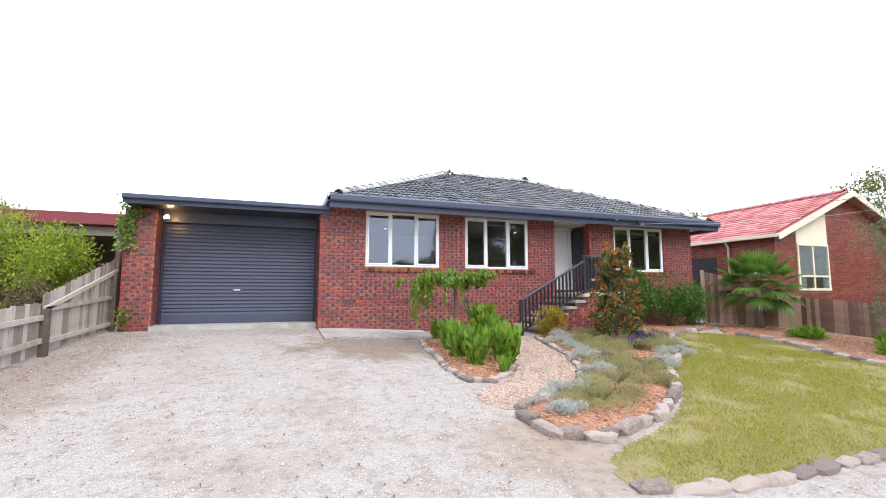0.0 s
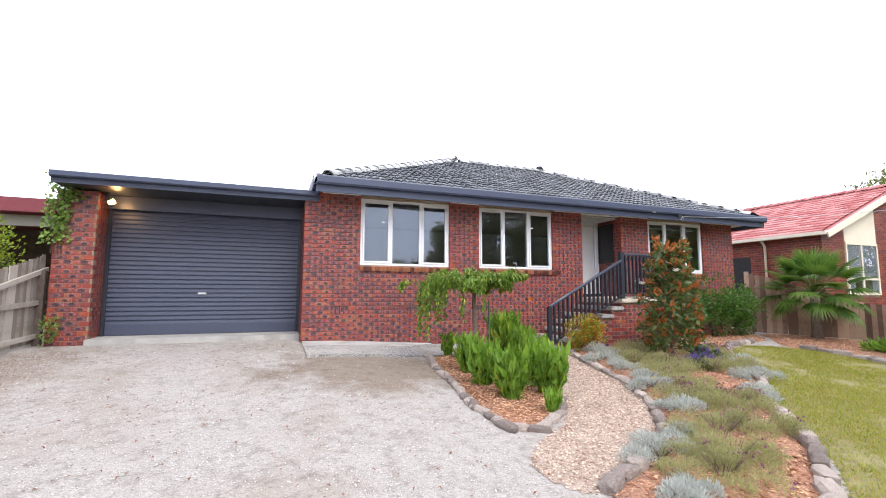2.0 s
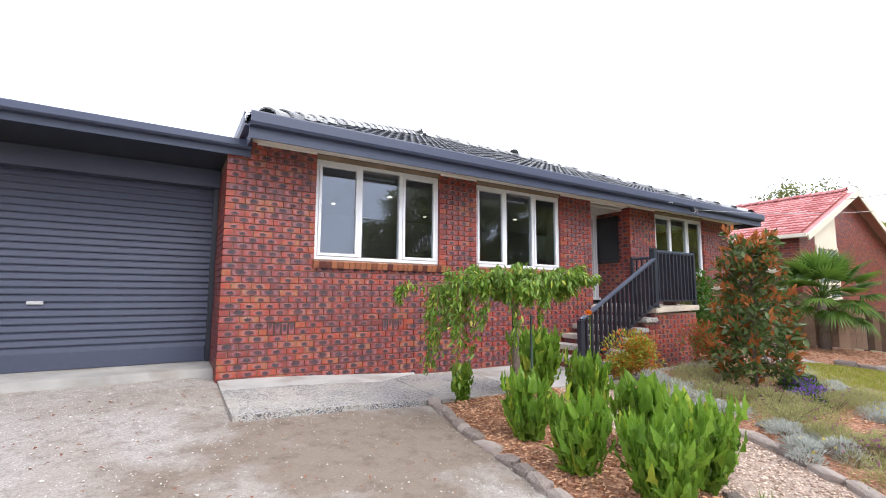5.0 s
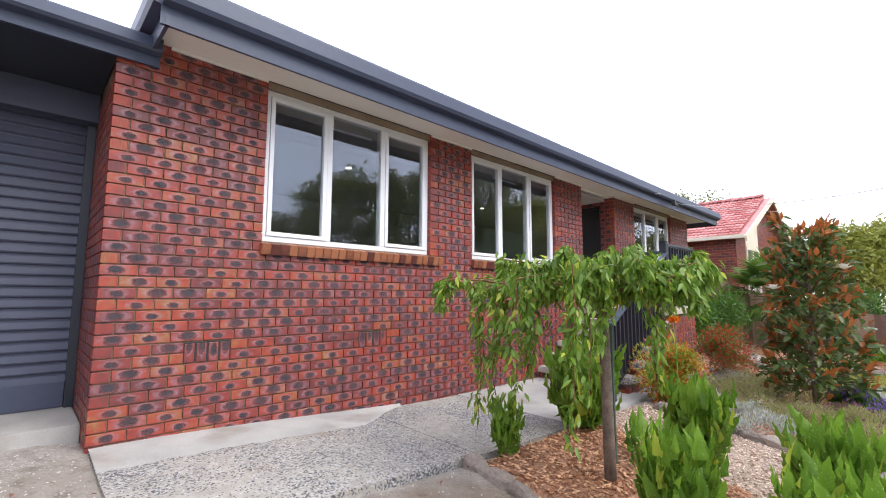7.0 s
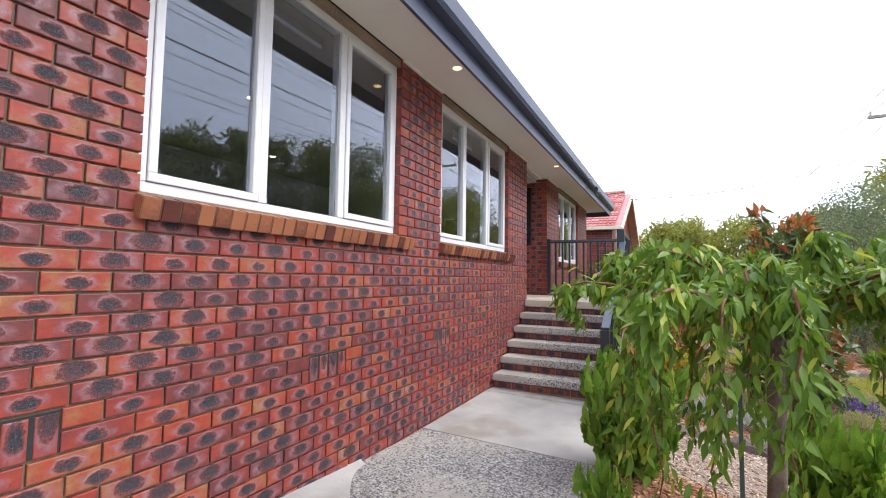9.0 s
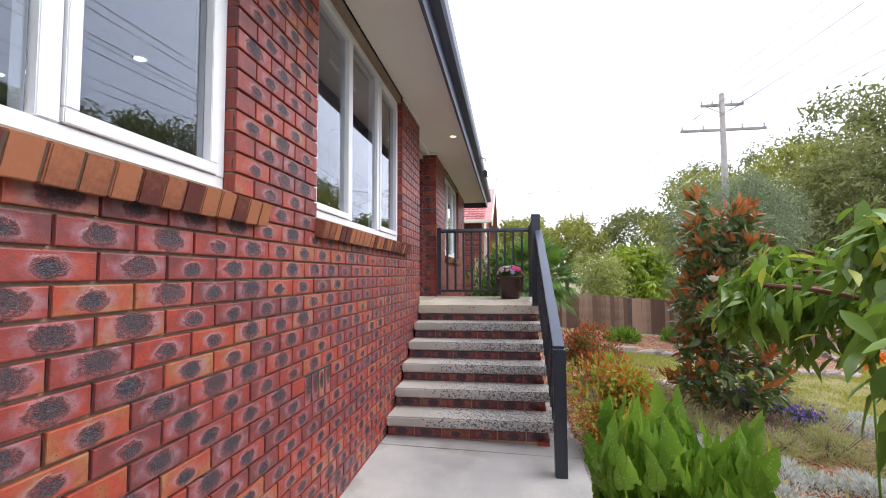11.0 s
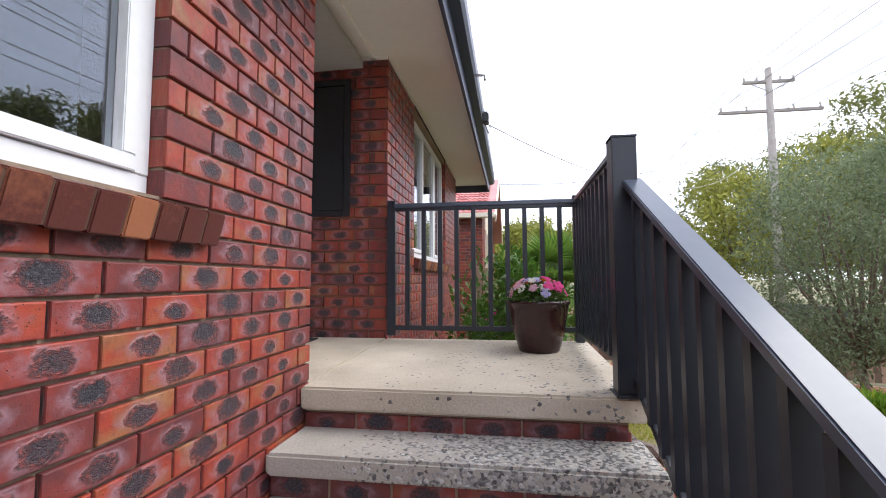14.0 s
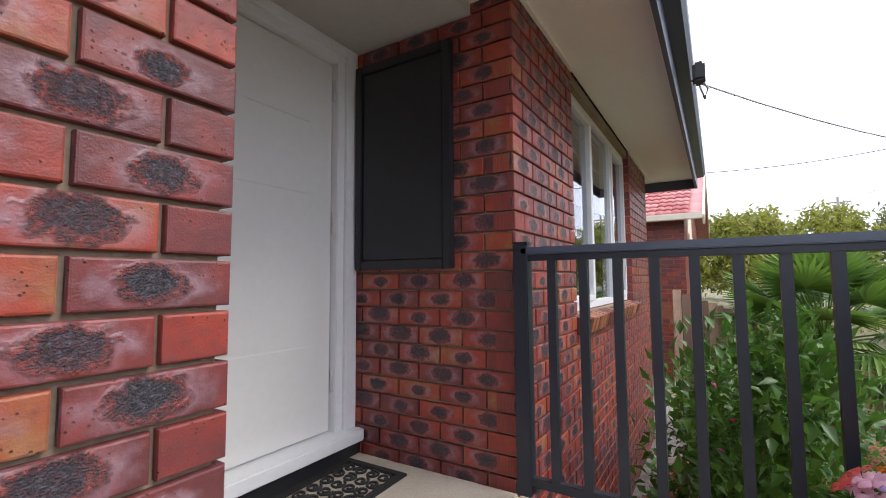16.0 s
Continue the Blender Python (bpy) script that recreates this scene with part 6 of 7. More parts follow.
def tree(name, x, y, height, crown_r, label, material, count, leaf, trunk_r, lumps=16, lean=0.0, group="", bare=0.35, z0=None, category="tree"):
    """A tapered trunk that forks into limbs, each limb carrying clumps of leaves."""
    g = gz(x, y) if z0 is None else z0
    owner = thing(name, (x, y, g), label, category, group)
    bm = bmesh.new()
    fork = Vector((x + lean * 0.3, y, g + height * bare))
    tube(bm, [(x, y, g - 0.2), (x + lean * 0.1, y + 0.02, g + height * bare * 0.5), fork], trunk_r, trunk_r * 0.7, 10)
    hubs, per = [], count // lumps
    for k in range(lumps):
        a = k * 2.399 + rng.uniform(-0.4, 0.4)
        s = (k + 0.5) / lumps
        r = crown_r * math.sqrt(1 - (s - 0.35) ** 2 / 0.5 if abs(s - 0.35) < 0.7 else 0.05) * rng.uniform(0.5, 0.95)
        c = Vector((x + lean + r * math.cos(a), y + r * math.sin(a), g + height * (bare + (0.93 - bare) * s)))
        mid = fork.lerp(c, 0.5) + Vector((rng.uniform(-0.1, 0.1), rng.uniform(-0.1, 0.1), 0.06)) * height * 0.3
        tube(bm, [fork - Vector((0, 0, 0.1)), mid, c], trunk_r * 0.4, trunk_r * 0.08, 6)
        hubs.append(np.array(c))
    part("trunk", bm, BARK, owner)
    hubs = np.array(hubs)
    pick = rng.integers(0, lumps, count)
    d = rand_dirs(count)
    size = rng.uniform(0.28, 0.5, lumps) * crown_r
    p = hubs[pick] + d * size[pick][:, None] * np.array([1, 1, 0.75]) * rng.uniform(0.3, 1.0, (count, 1))
    w = rand_dirs(count) + np.array([0, 0, -0.35])
    adopt(leaf_mesh("crown", p, w, rand_dirs(count, 0.8), leaf * rng.uniform(0.6, 1.3, count), leaf * rng.uniform(0.25, 0.4, count), material, 0.2, 0.15), owner)
    return owner


weeping_tree(2.72, -2.48)
stake = solid("garden_stake", boxes((3.02, 3.04, -2.38, -2.36, gz(3, -2.4) - 0.05, 0.78)), GREEN_STAKE, "thin green metal garden stake beside the weeping tree", "stake")
for x, y, h, s, n in ((2.35, -3.05, 0.80, 0.55, 60), (2.25, -3.75, 0.80, 0.55, 60), (2.3, -4.4, 0.85, 0.6, 70), (2.95, -4.3, 0.88, 0.62, 75), (2.55, -4.95, 0.42, 0.3, 22), (3.15, -3.65, 0.85, 0.55, 60), (3.4, -2.85, 0.92, 0.5, 55), (3.65, -1.75, 1.0, 0.8, 105), (2.5, -1.72, 0.62, 0.32, 26)):
    lily_clump(x, y, h * 0.92, s * 0.78, int(n * 2.6))


def orange_flower(x, y, z):
    owner = thing("orange_flower", (x, y, gz(x, y)), "single orange flower on a tall green stem", "flower")
    bm = bmesh.new()
    tube(bm, [(x, y, gz(x, y)), (x + 0.01, y, z)], 0.006, 0.004, 5)
    part("stem", bm, LEAF_LILY, owner)
    n = 14
    adopt(leaf_mesh("petals", np.tile([x, y, z], (n, 1)), rand_dirs(n, 0.8), rand_dirs(n), np.full(n, 0.07), np.full(n, 0.035), ORANGE), owner)


orange_flower(3.75, -2.6, 0.78)
shrub("nandina_bush", [((5.5, -1.86, 0.1), (0.42, 0.38, 0.36))], "rounded nandina bush, green below and orange above", LEAF_NAND, 0.055, 0.024, 4600, "nandinas", (LEAF_NAND, 500, 0.06, 0.02))
shrub("nandina_bush", [((7.3, -2.05, 0.12), (0.5, 0.42, 0.42))], "dark red nandina bush below the landing", LEAF_RED, 0.05, 0.022, 4200, "nandinas", (LEAF_RED, 500, 0.055, 0.02))


def magnolia_shrub(x, y):
    """Upright magnolia: limbs from a short trunk, each ending in whorls of long glossy leaves, the young ones rust-coloured."""
    g = gz(x, y)
    owner = thing("magnolia_shrub", (x, y, g), "bushy magnolia with glossy leaves, rust-coloured tips and white flowers", "shrub")
    bm = bmesh.new()
    tube(bm, [(x, y, g - 0.05), (x - 0.03, y + 0.02, g + 0.5), (x + 0.02, y - 0.01, g + 1.2), (x, y, g + 1.9)], 0.034, 0.012, 9)
    part("trunk", bm, BARK, owner)
    spots, ways, young, young_ways = [], [], [], []
    buds = np.random.default_rng(41)
    for k in range(54):
        s = (k + 0.5) / 54
        a = k * 2.399 + rng.uniform(-0.3, 0.3)
        z0 = g + 0.28 + 1.5 * s
        reach = (0.47 - 0.25 * max(0.0, s - 0.45) / 0.55) * rng.uniform(0.75, 1.12)
        lift = 0.05 + 0.5 * s * rng.uniform(0.6, 1.1)
        out = Vector((math.cos(a), math.sin(a), 0))
        root = Vector((x, y, z0))
        tip = root + out * reach + Vector((0, 0, lift))
        mid = root.lerp(tip, 0.55) + Vector((0, 0, -0.04))
        bm = bmesh.new()
        tube(bm, [root, mid, tip], 0.011, 0.004, 5)
        part("branch", bm, BARK, owner)
        for j, (base, spread) in enumerate(((tip, 0.05), (root.lerp(tip, 0.75), 0.07), (root.lerp(tip, 0.5), 0.08))):
            for _ in range(14 if j == 0 else 11):
                d = np.array(out) * 0.5 + rng.normal(0, 0.62, 3) + np.array((0, 0, 0.22))
                spots.append(np.array(base) + rng.normal(0, spread, 3))
                ways.append(d)
        if rng.random() < 0.3 + 0.75 * s:
            for _ in range(6):
                young.append(np.array(tip) + rng.normal(0, 0.035, 3) + np.array((0, 0, 0.02)))
                young_ways.append(np.array(out) * 0.25 + rng.normal(0, 0.3, 3) + np.array((0, 0, 0.9)))
        for _ in range(5):
            young.append(np.array(tip) + buds.normal(0, 0.045, 3) + np.array((0, 0, 0.03)))
            young_ways.append(np.array(out) * 0.5 + buds.normal(0, 0.35, 3) + np.array((0, 0, 0.8)))
    n, m = len(spots), len(young)
    adopt(shaped_leaves("foliage", spots, ways, rand_dirs(n, 1.2), rng.uniform(0.10, 0.165, n), rng.uniform(0.042, 0.062, n), LEAF_MAG, 0.16, 0.22, wave=0.04), owner)
    adopt(shaped_leaves("rust_foliage", young, young_ways, rand_dirs(m), rng.uniform(0.09, 0.15, m), rng.uniform(0.036, 0.055, m), LEAF_RUST, 0.2, 0.05, wave=0.03), owner)
    for dx, dy, z in ((-0.40, 0.26, 1.08), (-0.36, 0.30, 0.80), (-0.24, -0.36, 1.30), (-0.34, 0.2, 0.55)):
        c, k = np.array((x + dx, y + dy, z)), 9
        a = np.linspace(0, math.tau, k, endpoint=False)
        w = np.stack([np.cos(a), np.sin(a), np.where(np.arange(k) % 2, 0.35, 0.9)], 1)
        flower = shaped_leaves("flower", np.tile(c, (k, 1)), w, np.tile((0, 0, 1.0), (k, 1)), np.full(k, 0.085), np.full(k, 0.05), CREAMPETAL, 0.35, -0.1)
        flower["kind"] = ""
        adopt(flower, owner)


magnolia_shrub(6.4, -3.2)
shrub("camellia_shrub", [((9.25, -0.8, 0.65), (0.68, 0.55, 0.85)), ((10.4, -1.0, 0.6), (0.95, 0.68, 0.85)), ((11.3, -0.95, 0.42), (0.7, 0.55, 0.7))], "dense glossy green shrub against the brick wall", LEAF_SHRUB, 0.09, 0.045, 2600, "", (LEAF_SHRUB, 220, 0.09, 0.04))
n = 16
adopt(leaf_mesh("flower_mass", np.stack([rng.uniform(9.0, 11.0, n), rng.uniform(-1.4, -0.6, n), rng.uniform(0.6, 1.2, n)], 1), rand_dirs(n), rand_dirs(n), np.full(n, 0.05), np.full(n, 0.045), PINK), bpy.data.objects["camellia_shrub"])


def fan_palm(x, y):
    g = gz(x, y)
    owner = thing("fan_palm", (x, y, g), "fan palm with a shaggy trunk and stiff green fronds", "palm")
    bm = bmesh.new()
    tube(bm, [(x, y, g - 0.05), (x, y, g + 0.3), (x, y, g + 1.3)], 0.14, 0.10, 12)
    part("trunk", bm, BARK, owner)
    for k in range(38):
        a = k * 2.399
        el = 1.4 - 2.0 * (k / 37)
        stem = 0.65 + 0.2 * rng.random()
        d = Vector((math.cos(a) * math.cos(el), math.sin(a) * math.cos(el), math.sin(el)))
        root = Vector((x, y, g + 1.25))
        hub = root + d * stem
        bm = bmesh.new()
        tube(bm, [root, root.lerp(hub, 0.5) + Vector((0, 0, 0.03)), hub], 0.012, 0.008, 5)
        frond = part("frond", bm, LEAF_PALM, owner)
        side = d.cross(Vector((0, 0, 1))).normalized()
        n = 26
        an = np.linspace(-1.75, 1.75, n)
        ways = np.array([np.array(d) * math.cos(t) + np.array(side) * math.sin(t) + np.array((0, 0, -0.12)) for t in an])
        up = np.tile(np.array(side.cross(d)), (n, 1)) + rng.normal(0, 0.1, (n, 3))
        le = 0.62 * (0.72 + 0.28 * np.cos(an)) * rng.uniform(0.9, 1.05, n)
        adopt(leaf_mesh("fan", np.tile(hub, (n, 1)), ways, up, le, np.full(n, 0.055), LEAF_PALM, 0.35, 0.12 if el > 0.2 else 0.3), frond)


fan_palm(13.2, -1.75)

# cushions of the front bed
SAGE_L, SILV_L, BROWN_L = "low sage green cushion plant", "silver grey ground cover plant", "brownish spent flowering cushion plant"
for x, y, r, h in ((2.95, -6.75, 0.44, 0.36), (3.35, -6.55, 0.4, 0.34), (3.8, -6.1, 0.45, 0.36), (4.35, -6.1, 0.4, 0.34), (4.6, -5.1, 0.45, 0.34), (4.85, -5.5, 0.4, 0.32), (5.35, -3.95, 0.5, 0.36), (5.75, -3.65, 0.48, 0.38), (6.3, -4.0, 0.45, 0.36), (6.9, -3.9, 0.45, 0.32), (5.95, -2.75, 0.55, 0.42), (6.5, -2.5, 0.55, 0.42), (5.6, -3.1, 0.45, 0.34), (7.4, -2.6, 0.5, 0.36), (7.3, -3.3, 0.45, 0.32), (5.0, -4.6, 0.42, 0.3)):
    cushion(x, y, r * 1.02, h * 1.2, LEAF_SAGE, "sage_cushion", SAGE_L, 2600, 0.038, flowers=(MAUVE, 40, 0.03))
for x, y, r, h in ((2.25, -6.95, 0.26, 0.2), (2.75, -6.3, 0.3, 0.2), (3.4, -6.1, 0.24, 0.18), (4.1, -5.3, 0.3, 0.2), (4.5, -4.45, 0.34, 0.22), (4.8, -4.1, 0.3, 0.2), (5.0, -3.35, 0.32, 0.2), (5.15, -2.75, 0.38, 0.24), (5.4, -2.35, 0.38, 0.24), (5.5, -5.2, 0.36, 0.24), (6.75, -4.45, 0.34, 0.22), (7.55, -3.6, 0.3, 0.2), (7.0, -2.1, 0.36, 0.24)):
    cushion(x, y, r * 1.05, h * 1.25, LEAF_SILVER, "silver_ground_cover", SILV_L, 900, 0.062, flowers=(YELLOWLEAF, 14, 0.03) if x > 4 else None)
for x, y, r, h in ((5.2, -5.25, 0.36, 0.28), (4.75, -4.85, 0.3, 0.26), (5.95, -3.4, 0.32, 0.34), (7.9, -2.7, 0.4, 0.3)):
    cushion(x, y, r, h, LEAF_BROWN, "spent_cushion", BROWN_L, 1300, 0.04, flowers=(MAUVE, 90, 0.06))
for x, y in ((6.35, -3.75), (6.85, -3.45)):
    cushion(x, y, 0.25, 0.42, LEAF_SHRUB, "sea_lavender", "sea lavender with purple flower heads", 260, 0.09, flowers=(PURPLE, 460, 0.09))
for x, y, r, h in ((12.3, -3.6, 0.28, 0.32), (11.7, -5.6, 0.16, 0.3), (13.0, -5.0, 0.2, 0.3)):
    cushion(x, y, r, h, LEAF_LILY, "strappy_plant", "strappy green plant in bark mulch", 160, 0.22, "strappy plants")

# shrubs on the west side
shrub("hedge_shrub", [((-5.75, -1.5, 1.4), (0.95, 1.2, 1.0)), ((-6.4, -2.9, 1.65), (1.2, 1.1, 1.35)), ((-5.3, 0.0, 1.4), (0.72, 0.8, 0.85))], "overgrown yellow-green shrub leaning over the paling fence", LEAF_HEDGE, 0.075, 0.035, 5200, "", (LEAF_HEDGE, 700, 0.08, 0.035))
shrub("hedge_shrub", [((-7.7, -1.6, 1.7), (1.1, 1.1, 1.2))], "dense green shrub with a few red leaves", LEAF_SHRUB, 0.08, 0.04, 3000, "", (LEAF_RED, 160, 0.08, 0.04))
shrub("dark_shrub", [((-5.0, -1.9, 0.75), (0.35, 0.4, 0.35))], "small dark purple shrub behind the fence", LEAF_BROWN, 0.05, 0.02, 900)


def ivy():
    owner = thing("ivy", (-4.3, 0.42, 1.5), "ivy climbing the top of the brick pier", "climber")
    n = 480
    z = 1.75 + 1.3 * rng.random(n) ** 0.7
    x = -4.28 + rng.uniform(-0.16, 0.22, n) + np.where(z > 2.6, rng.uniform(0, 0.28, n), 0)
    y = 0.43 - rng.random(n) * 0.10
    adopt(leaf_mesh("leaves", np.stack([x, y, z], 1), rand_dirs(n) + np.array([0, -0.4, -0.3]), rand_dirs(n) + np.array([0, -1.2, 0.3]), rng.uniform(0.05, 0.09, n), rng.uniform(0.045, 0.08, n), LEAF_IVY), owner)
    bm = bmesh.new()
    for k in range(4):
        tube(bm, [(-4.32 + 0.05 * k, 0.445, 1.6), (-4.3 + 0.04 * k, 0.44, 2.3), (-4.25 + 0.08 * k, 0.43, 2.95)], 0.008, 0.004, 5)
    part("vines", bm, BARK, owner)
    low = thing("weed", (-4.25, 0.3, 0), "leafy weed at the foot of the brick pier", "plant")
    n = 90
    adopt(leaf_mesh("leaves", np.stack([-4.2 + rng.uniform(-0.12, 0.12, n), 0.33 + rng.uniform(-0.1, 0.08, n), rng.uniform(-0.03, 0.45, n)], 1), rand_dirs(n, 0.4), rand_dirs(n), np.full(n, 0.09), np.full(n, 0.04), LEAF_IVY), low)


ivy()

# trees: the olive by the fence, gums beyond, and those across the street
tree("olive_tree", 13.1, -6.5, 4.2, 1.7, "spreading grey-green olive tree beside the paling fence", LEAF_OLIVE, 30000, 0.085, 0.07, 40, bare=0.14)
shrub("variegated_shrub", [((25.5, -5.6, 0.6), (1.6, 1.6, 1.9))], "large rounded variegated shrub beyond the fence", LEAF_VARIEG, 0.16, 0.1, 3800)
shrub("hedge_shrub", [((22.5, -2.2, 0.5), (1.6, 1.1, 1.0)), ((25.0, -2.6, 0.6), (1.6, 1.1, 1.2))], "leafy green hedge before the brick gable", LEAF_SHRUB, 0.14, 0.08, 2200)
GUM_L = "tall gum tree with a loose grey-green crown"
for x, y, h, r, m in ((48, -7, 8, 3.6, LEAF_GUM2), (44, -2, 7, 3.2, LEAF_GUM2), (50, -14, 9.5, 4.0, LEAF_GUM), (40, -17, 11, 3.8, LEAF_GUM2), (52, -22, 15, 4.5, LEAF_GUM), (42, -25, 14, 4.4, LEAF_GUM2), (34, -24, 12, 4.0, LEAF_GUM), (60, -3, 9, 4, LEAF_GUM), (58, 6, 8, 4, LEAF_GUM), (38, 3, 6.0, 2.6, LEAF_GUM2), (33, -9.5, 4.2, 2.2, LEAF_HEDGE)):
    tree("gum_tree", x, y, h, r * 1.1, GUM_L, m, 6400, 0.5, 0.22, 24, group="gum trees", bare=0.3)
for x, y, h, r in ((49.5, 11.3, 12.3, 4.2), (30, 14.5, 7.4, 2.6)):
    tree("gum_tree", x, y, h, r, GUM_L, LEAF_GUM, 3600, 0.45, 0.25, 18, group="gum trees", bare=0.4)
for x, y, h, r in ((-22, -38, 7, 4), (-13, -36, 4, 2.5), (-6, -39, 3.6, 2.6), (1, -37, 3.4, 2.4), (8, -40, 4.2, 2.6), (12.5, -34, 4.4, 2.6), (16.5, -32, 8.0, 3.0), (20.5, -33, 12.0, 3.6), (25, -32, 13.5, 4.2), (29.5, -33, 14, 4.2), (34, -32, 14.8, 4.4), (39, -33, 15.5, 4.4), (44.5, -32, 17, 5), (50, -33, 18, 5), (57, -32, 19.5, 5.5), (-32, -37, 12, 5.5), (66, -33, 17, 5), (-44, -38, 12, 6)):
    tree("gum_tree", x, y, h * (1.2 if x < 46 else 0.95), r * 1.1, GUM_L, LEAF_GUM, 5200, 0.62, 0.25, 22, group="gum trees", bare=0.22)


# ---------------------------------------------------------------- power pole and wires
def power_pole(x, y, top):
    owner = thing("power_pole", (x, y, gz(x, y)), "weathered timber power pole with two crossarms", "power pole", "power poles")
    bm = bmesh.new()
    tube(bm, [(x, y, gz(x, y) - 0.3), (x, y, top)], 0.17, 0.12, 12)
    part("pole", bm, POLE, owner)
    for z, w in ((top - 0.55, 0.95), (top - 1.75, 1.9)):
        arm = part("crossarm", boxes((x - 0.06, x + 0.06, y - w, y + w, z - 0.06, z + 0.06), bevel=0.01), POLE, owner)
        for k in (-0.95, -0.45, 0.45, 0.95):
            bm = bmesh.new()
            lathe(bm, x, y + k * w, [(0.03, z + 0.06), (0.05, z + 0.1), (0.03, z + 0.14), (0.05, z + 0.18), (0.02, z + 0.24)], 10)
            part("insulator", bm, WALLGREY, arm)
    bm = bmesh.new()
    for s in (-1, 1):
        bar(bm, (x - 0.08, y, top - 1.0), (x - 0.08, y + s * 0.8, top - 0.6), 0.03, 0.03)
    part("brace", bm, POLE, owner)


def wire(a, b, sag, r=0.012, material=None, label="thin overhead power line"):
    a, b = Vector(a), Vector(b)
    bm = bmesh.new()
    n = 28
    tube(bm, [a.lerp(b, i / n) - Vector((0, 0, sag * 4 * (i / n) * (1 - i / n))) for i in range(n + 1)], r, r, 5)
    solid("power_line", bm, material or WIRE, label, "cable", "power lines")


PX, PY, PZ = 24.0, -11.25, 9.7
power_pole(PX, PY, PZ)
power_pole(-26, PY, PZ)
power_pole(64, PY, PZ)
for x0, x1 in ((-26, PX), (PX, 64)):
    for dy, dz, sag in ((-1.09, -0.3, 0.7), (1.09, -0.3, 0.75), (-0.0, 0.02, 0.65), (-1.8, -1.5, 0.9), (-0.85, -1.5, 0.95), (0.85, -1.5, 0.9), (1.8, -1.5, 1.0)):
        wire((x0, PY + dy, PZ + dz), (x1, PY + dy, PZ + dz), sag)
wire((9.74, EAVE_Y - 0.08, 3.0), (PX, PY, PZ - 2.4), 1.5, 0.006, WIRE_PALE, "pale service cable from the eave to the pole")
wire((19.5, -0.6, 4.4), (PX, PY, PZ - 2.6), 0.6, 0.010, WIRE, "service cable from the neighbouring gable")
point = thing("cable_bracket", (9.72, EAVE_Y - 0.12, 2.95), "dark service connector clipped to the fascia", "bracket")
part("box", boxes((9.57, 9.69, EAVE_Y - 0.16, EAVE_Y - 0.09, 2.93, 3.05), bevel=0.015), PANEL_AND_SHADE, point)
bm = bmesh.new()
tube(bm, [(9.69, EAVE_Y - 0.13, 2.99), (9.75, EAVE_Y - 0.17, 2.93), (9.73, EAVE_Y - 0.15, 2.86), (9.66, EAVE_Y - 0.13, 2.91), (9.76, EAVE_Y - 0.12, 2.97)], 0.007, 0.007, 6)
part("loop", bm, WIRE_PALE, point, "looped pale cable")
hook = thing("cable_bracket", (8.73, EAVE_Y - 0.1, 3.0), "small pale hook on the fascia", "bracket")
bm = bmesh.new()
tube(bm, [(8.73, EAVE_Y - 0.09, 3.05), (8.73, EAVE_Y - 0.17, 3.04), (8.75, EAVE_Y - 0.17, 3.0)], 0.014, 0.010, 6)
part("hook", bm, WIRE_PALE, hook)


# ---------------------------------------------------------------- porch things
PETAL = ((0.0, 0.2), (0.3, 0.62), (0.6, 1.0), (0.85, 0.9), (1.0, 0.4))


def flower_pot(x, y):
    owner = thing("flower_pot", (x, y, DECK), "dark brown glazed pot of mixed bright petunias", "flower pot")
    bm = bmesh.new()
    z = deck_z(x) - 0.002
    lathe(bm, x, y, [(0.12, z), (0.126, z + 0.01), (0.158, z + 0.12), (0.18, z + 0.26), (0.185, z + 0.29), (0.195, z + 0.295), (0.195, z + 0.315), (0.18, z + 0.315), (0.173, z + 0.285)], 36)
    part("pot", bm, POT, owner)
    n = 900
    d = rand_dirs(n, 0.8)
    d[:, 2] = np.abs(d[:, 2])
    adopt(leaf_mesh("leaves", np.array([x, y, z + 0.31]) + d * np.array([0.19, 0.19, 0.11]) * rng.uniform(0.3, 1, (n, 1)), d + rand_dirs(n) * 0.5, rand_dirs(n, 1), np.full(n, 0.04), np.full(n, 0.014), LEAF_SHRUB), owner)
    for m, k, side in ((PINK, 13, (-0.5, -0.6)), (PALEPINK, 7, (-0.4, 0.8)), (LILAC, 5, (-0.75, 0.15)), (CORAL, 8, (0.1, 0.1)), (ORANGE, 5, (0.7, -0.1)), (CREAMPETAL, 3, (-0.6, 0.0))):
        for _ in range(k):
            d = rand_dirs(1, 0.9)[0] * 0.6 + np.array((*side, 0.45))
            d[2] = abs(d[2])
            d /= np.linalg.norm(d)
            c = np.array([x, y, z + 0.33]) + d * np.array([0.18, 0.18, 0.12]) + rng.normal(0, 0.012, 3)
            a = np.linspace(0, math.tau, 6)[:5] + rng.random()
            e1 = np.cross(d, [0, 0, 1.0]) + 1e-3
            e1 /= np.linalg.norm(e1)
            e2 = np.cross(d, e1)
            ways = np.outer(np.cos(a), e1) + np.outer(np.sin(a), e2) + d * 0.45
            flower = shaped_leaves("flower", np.tile(c, (5, 1)), ways, np.tile(d, (5, 1)), np.full(5, rng.uniform(0.026, 0.034)), np.full(5, 0.026), m, -0.15, 0.35, PETAL, 0.2)
            flower["kind"] = ""
            adopt(flower, owner)


flower_pot(7.86, -1.1)


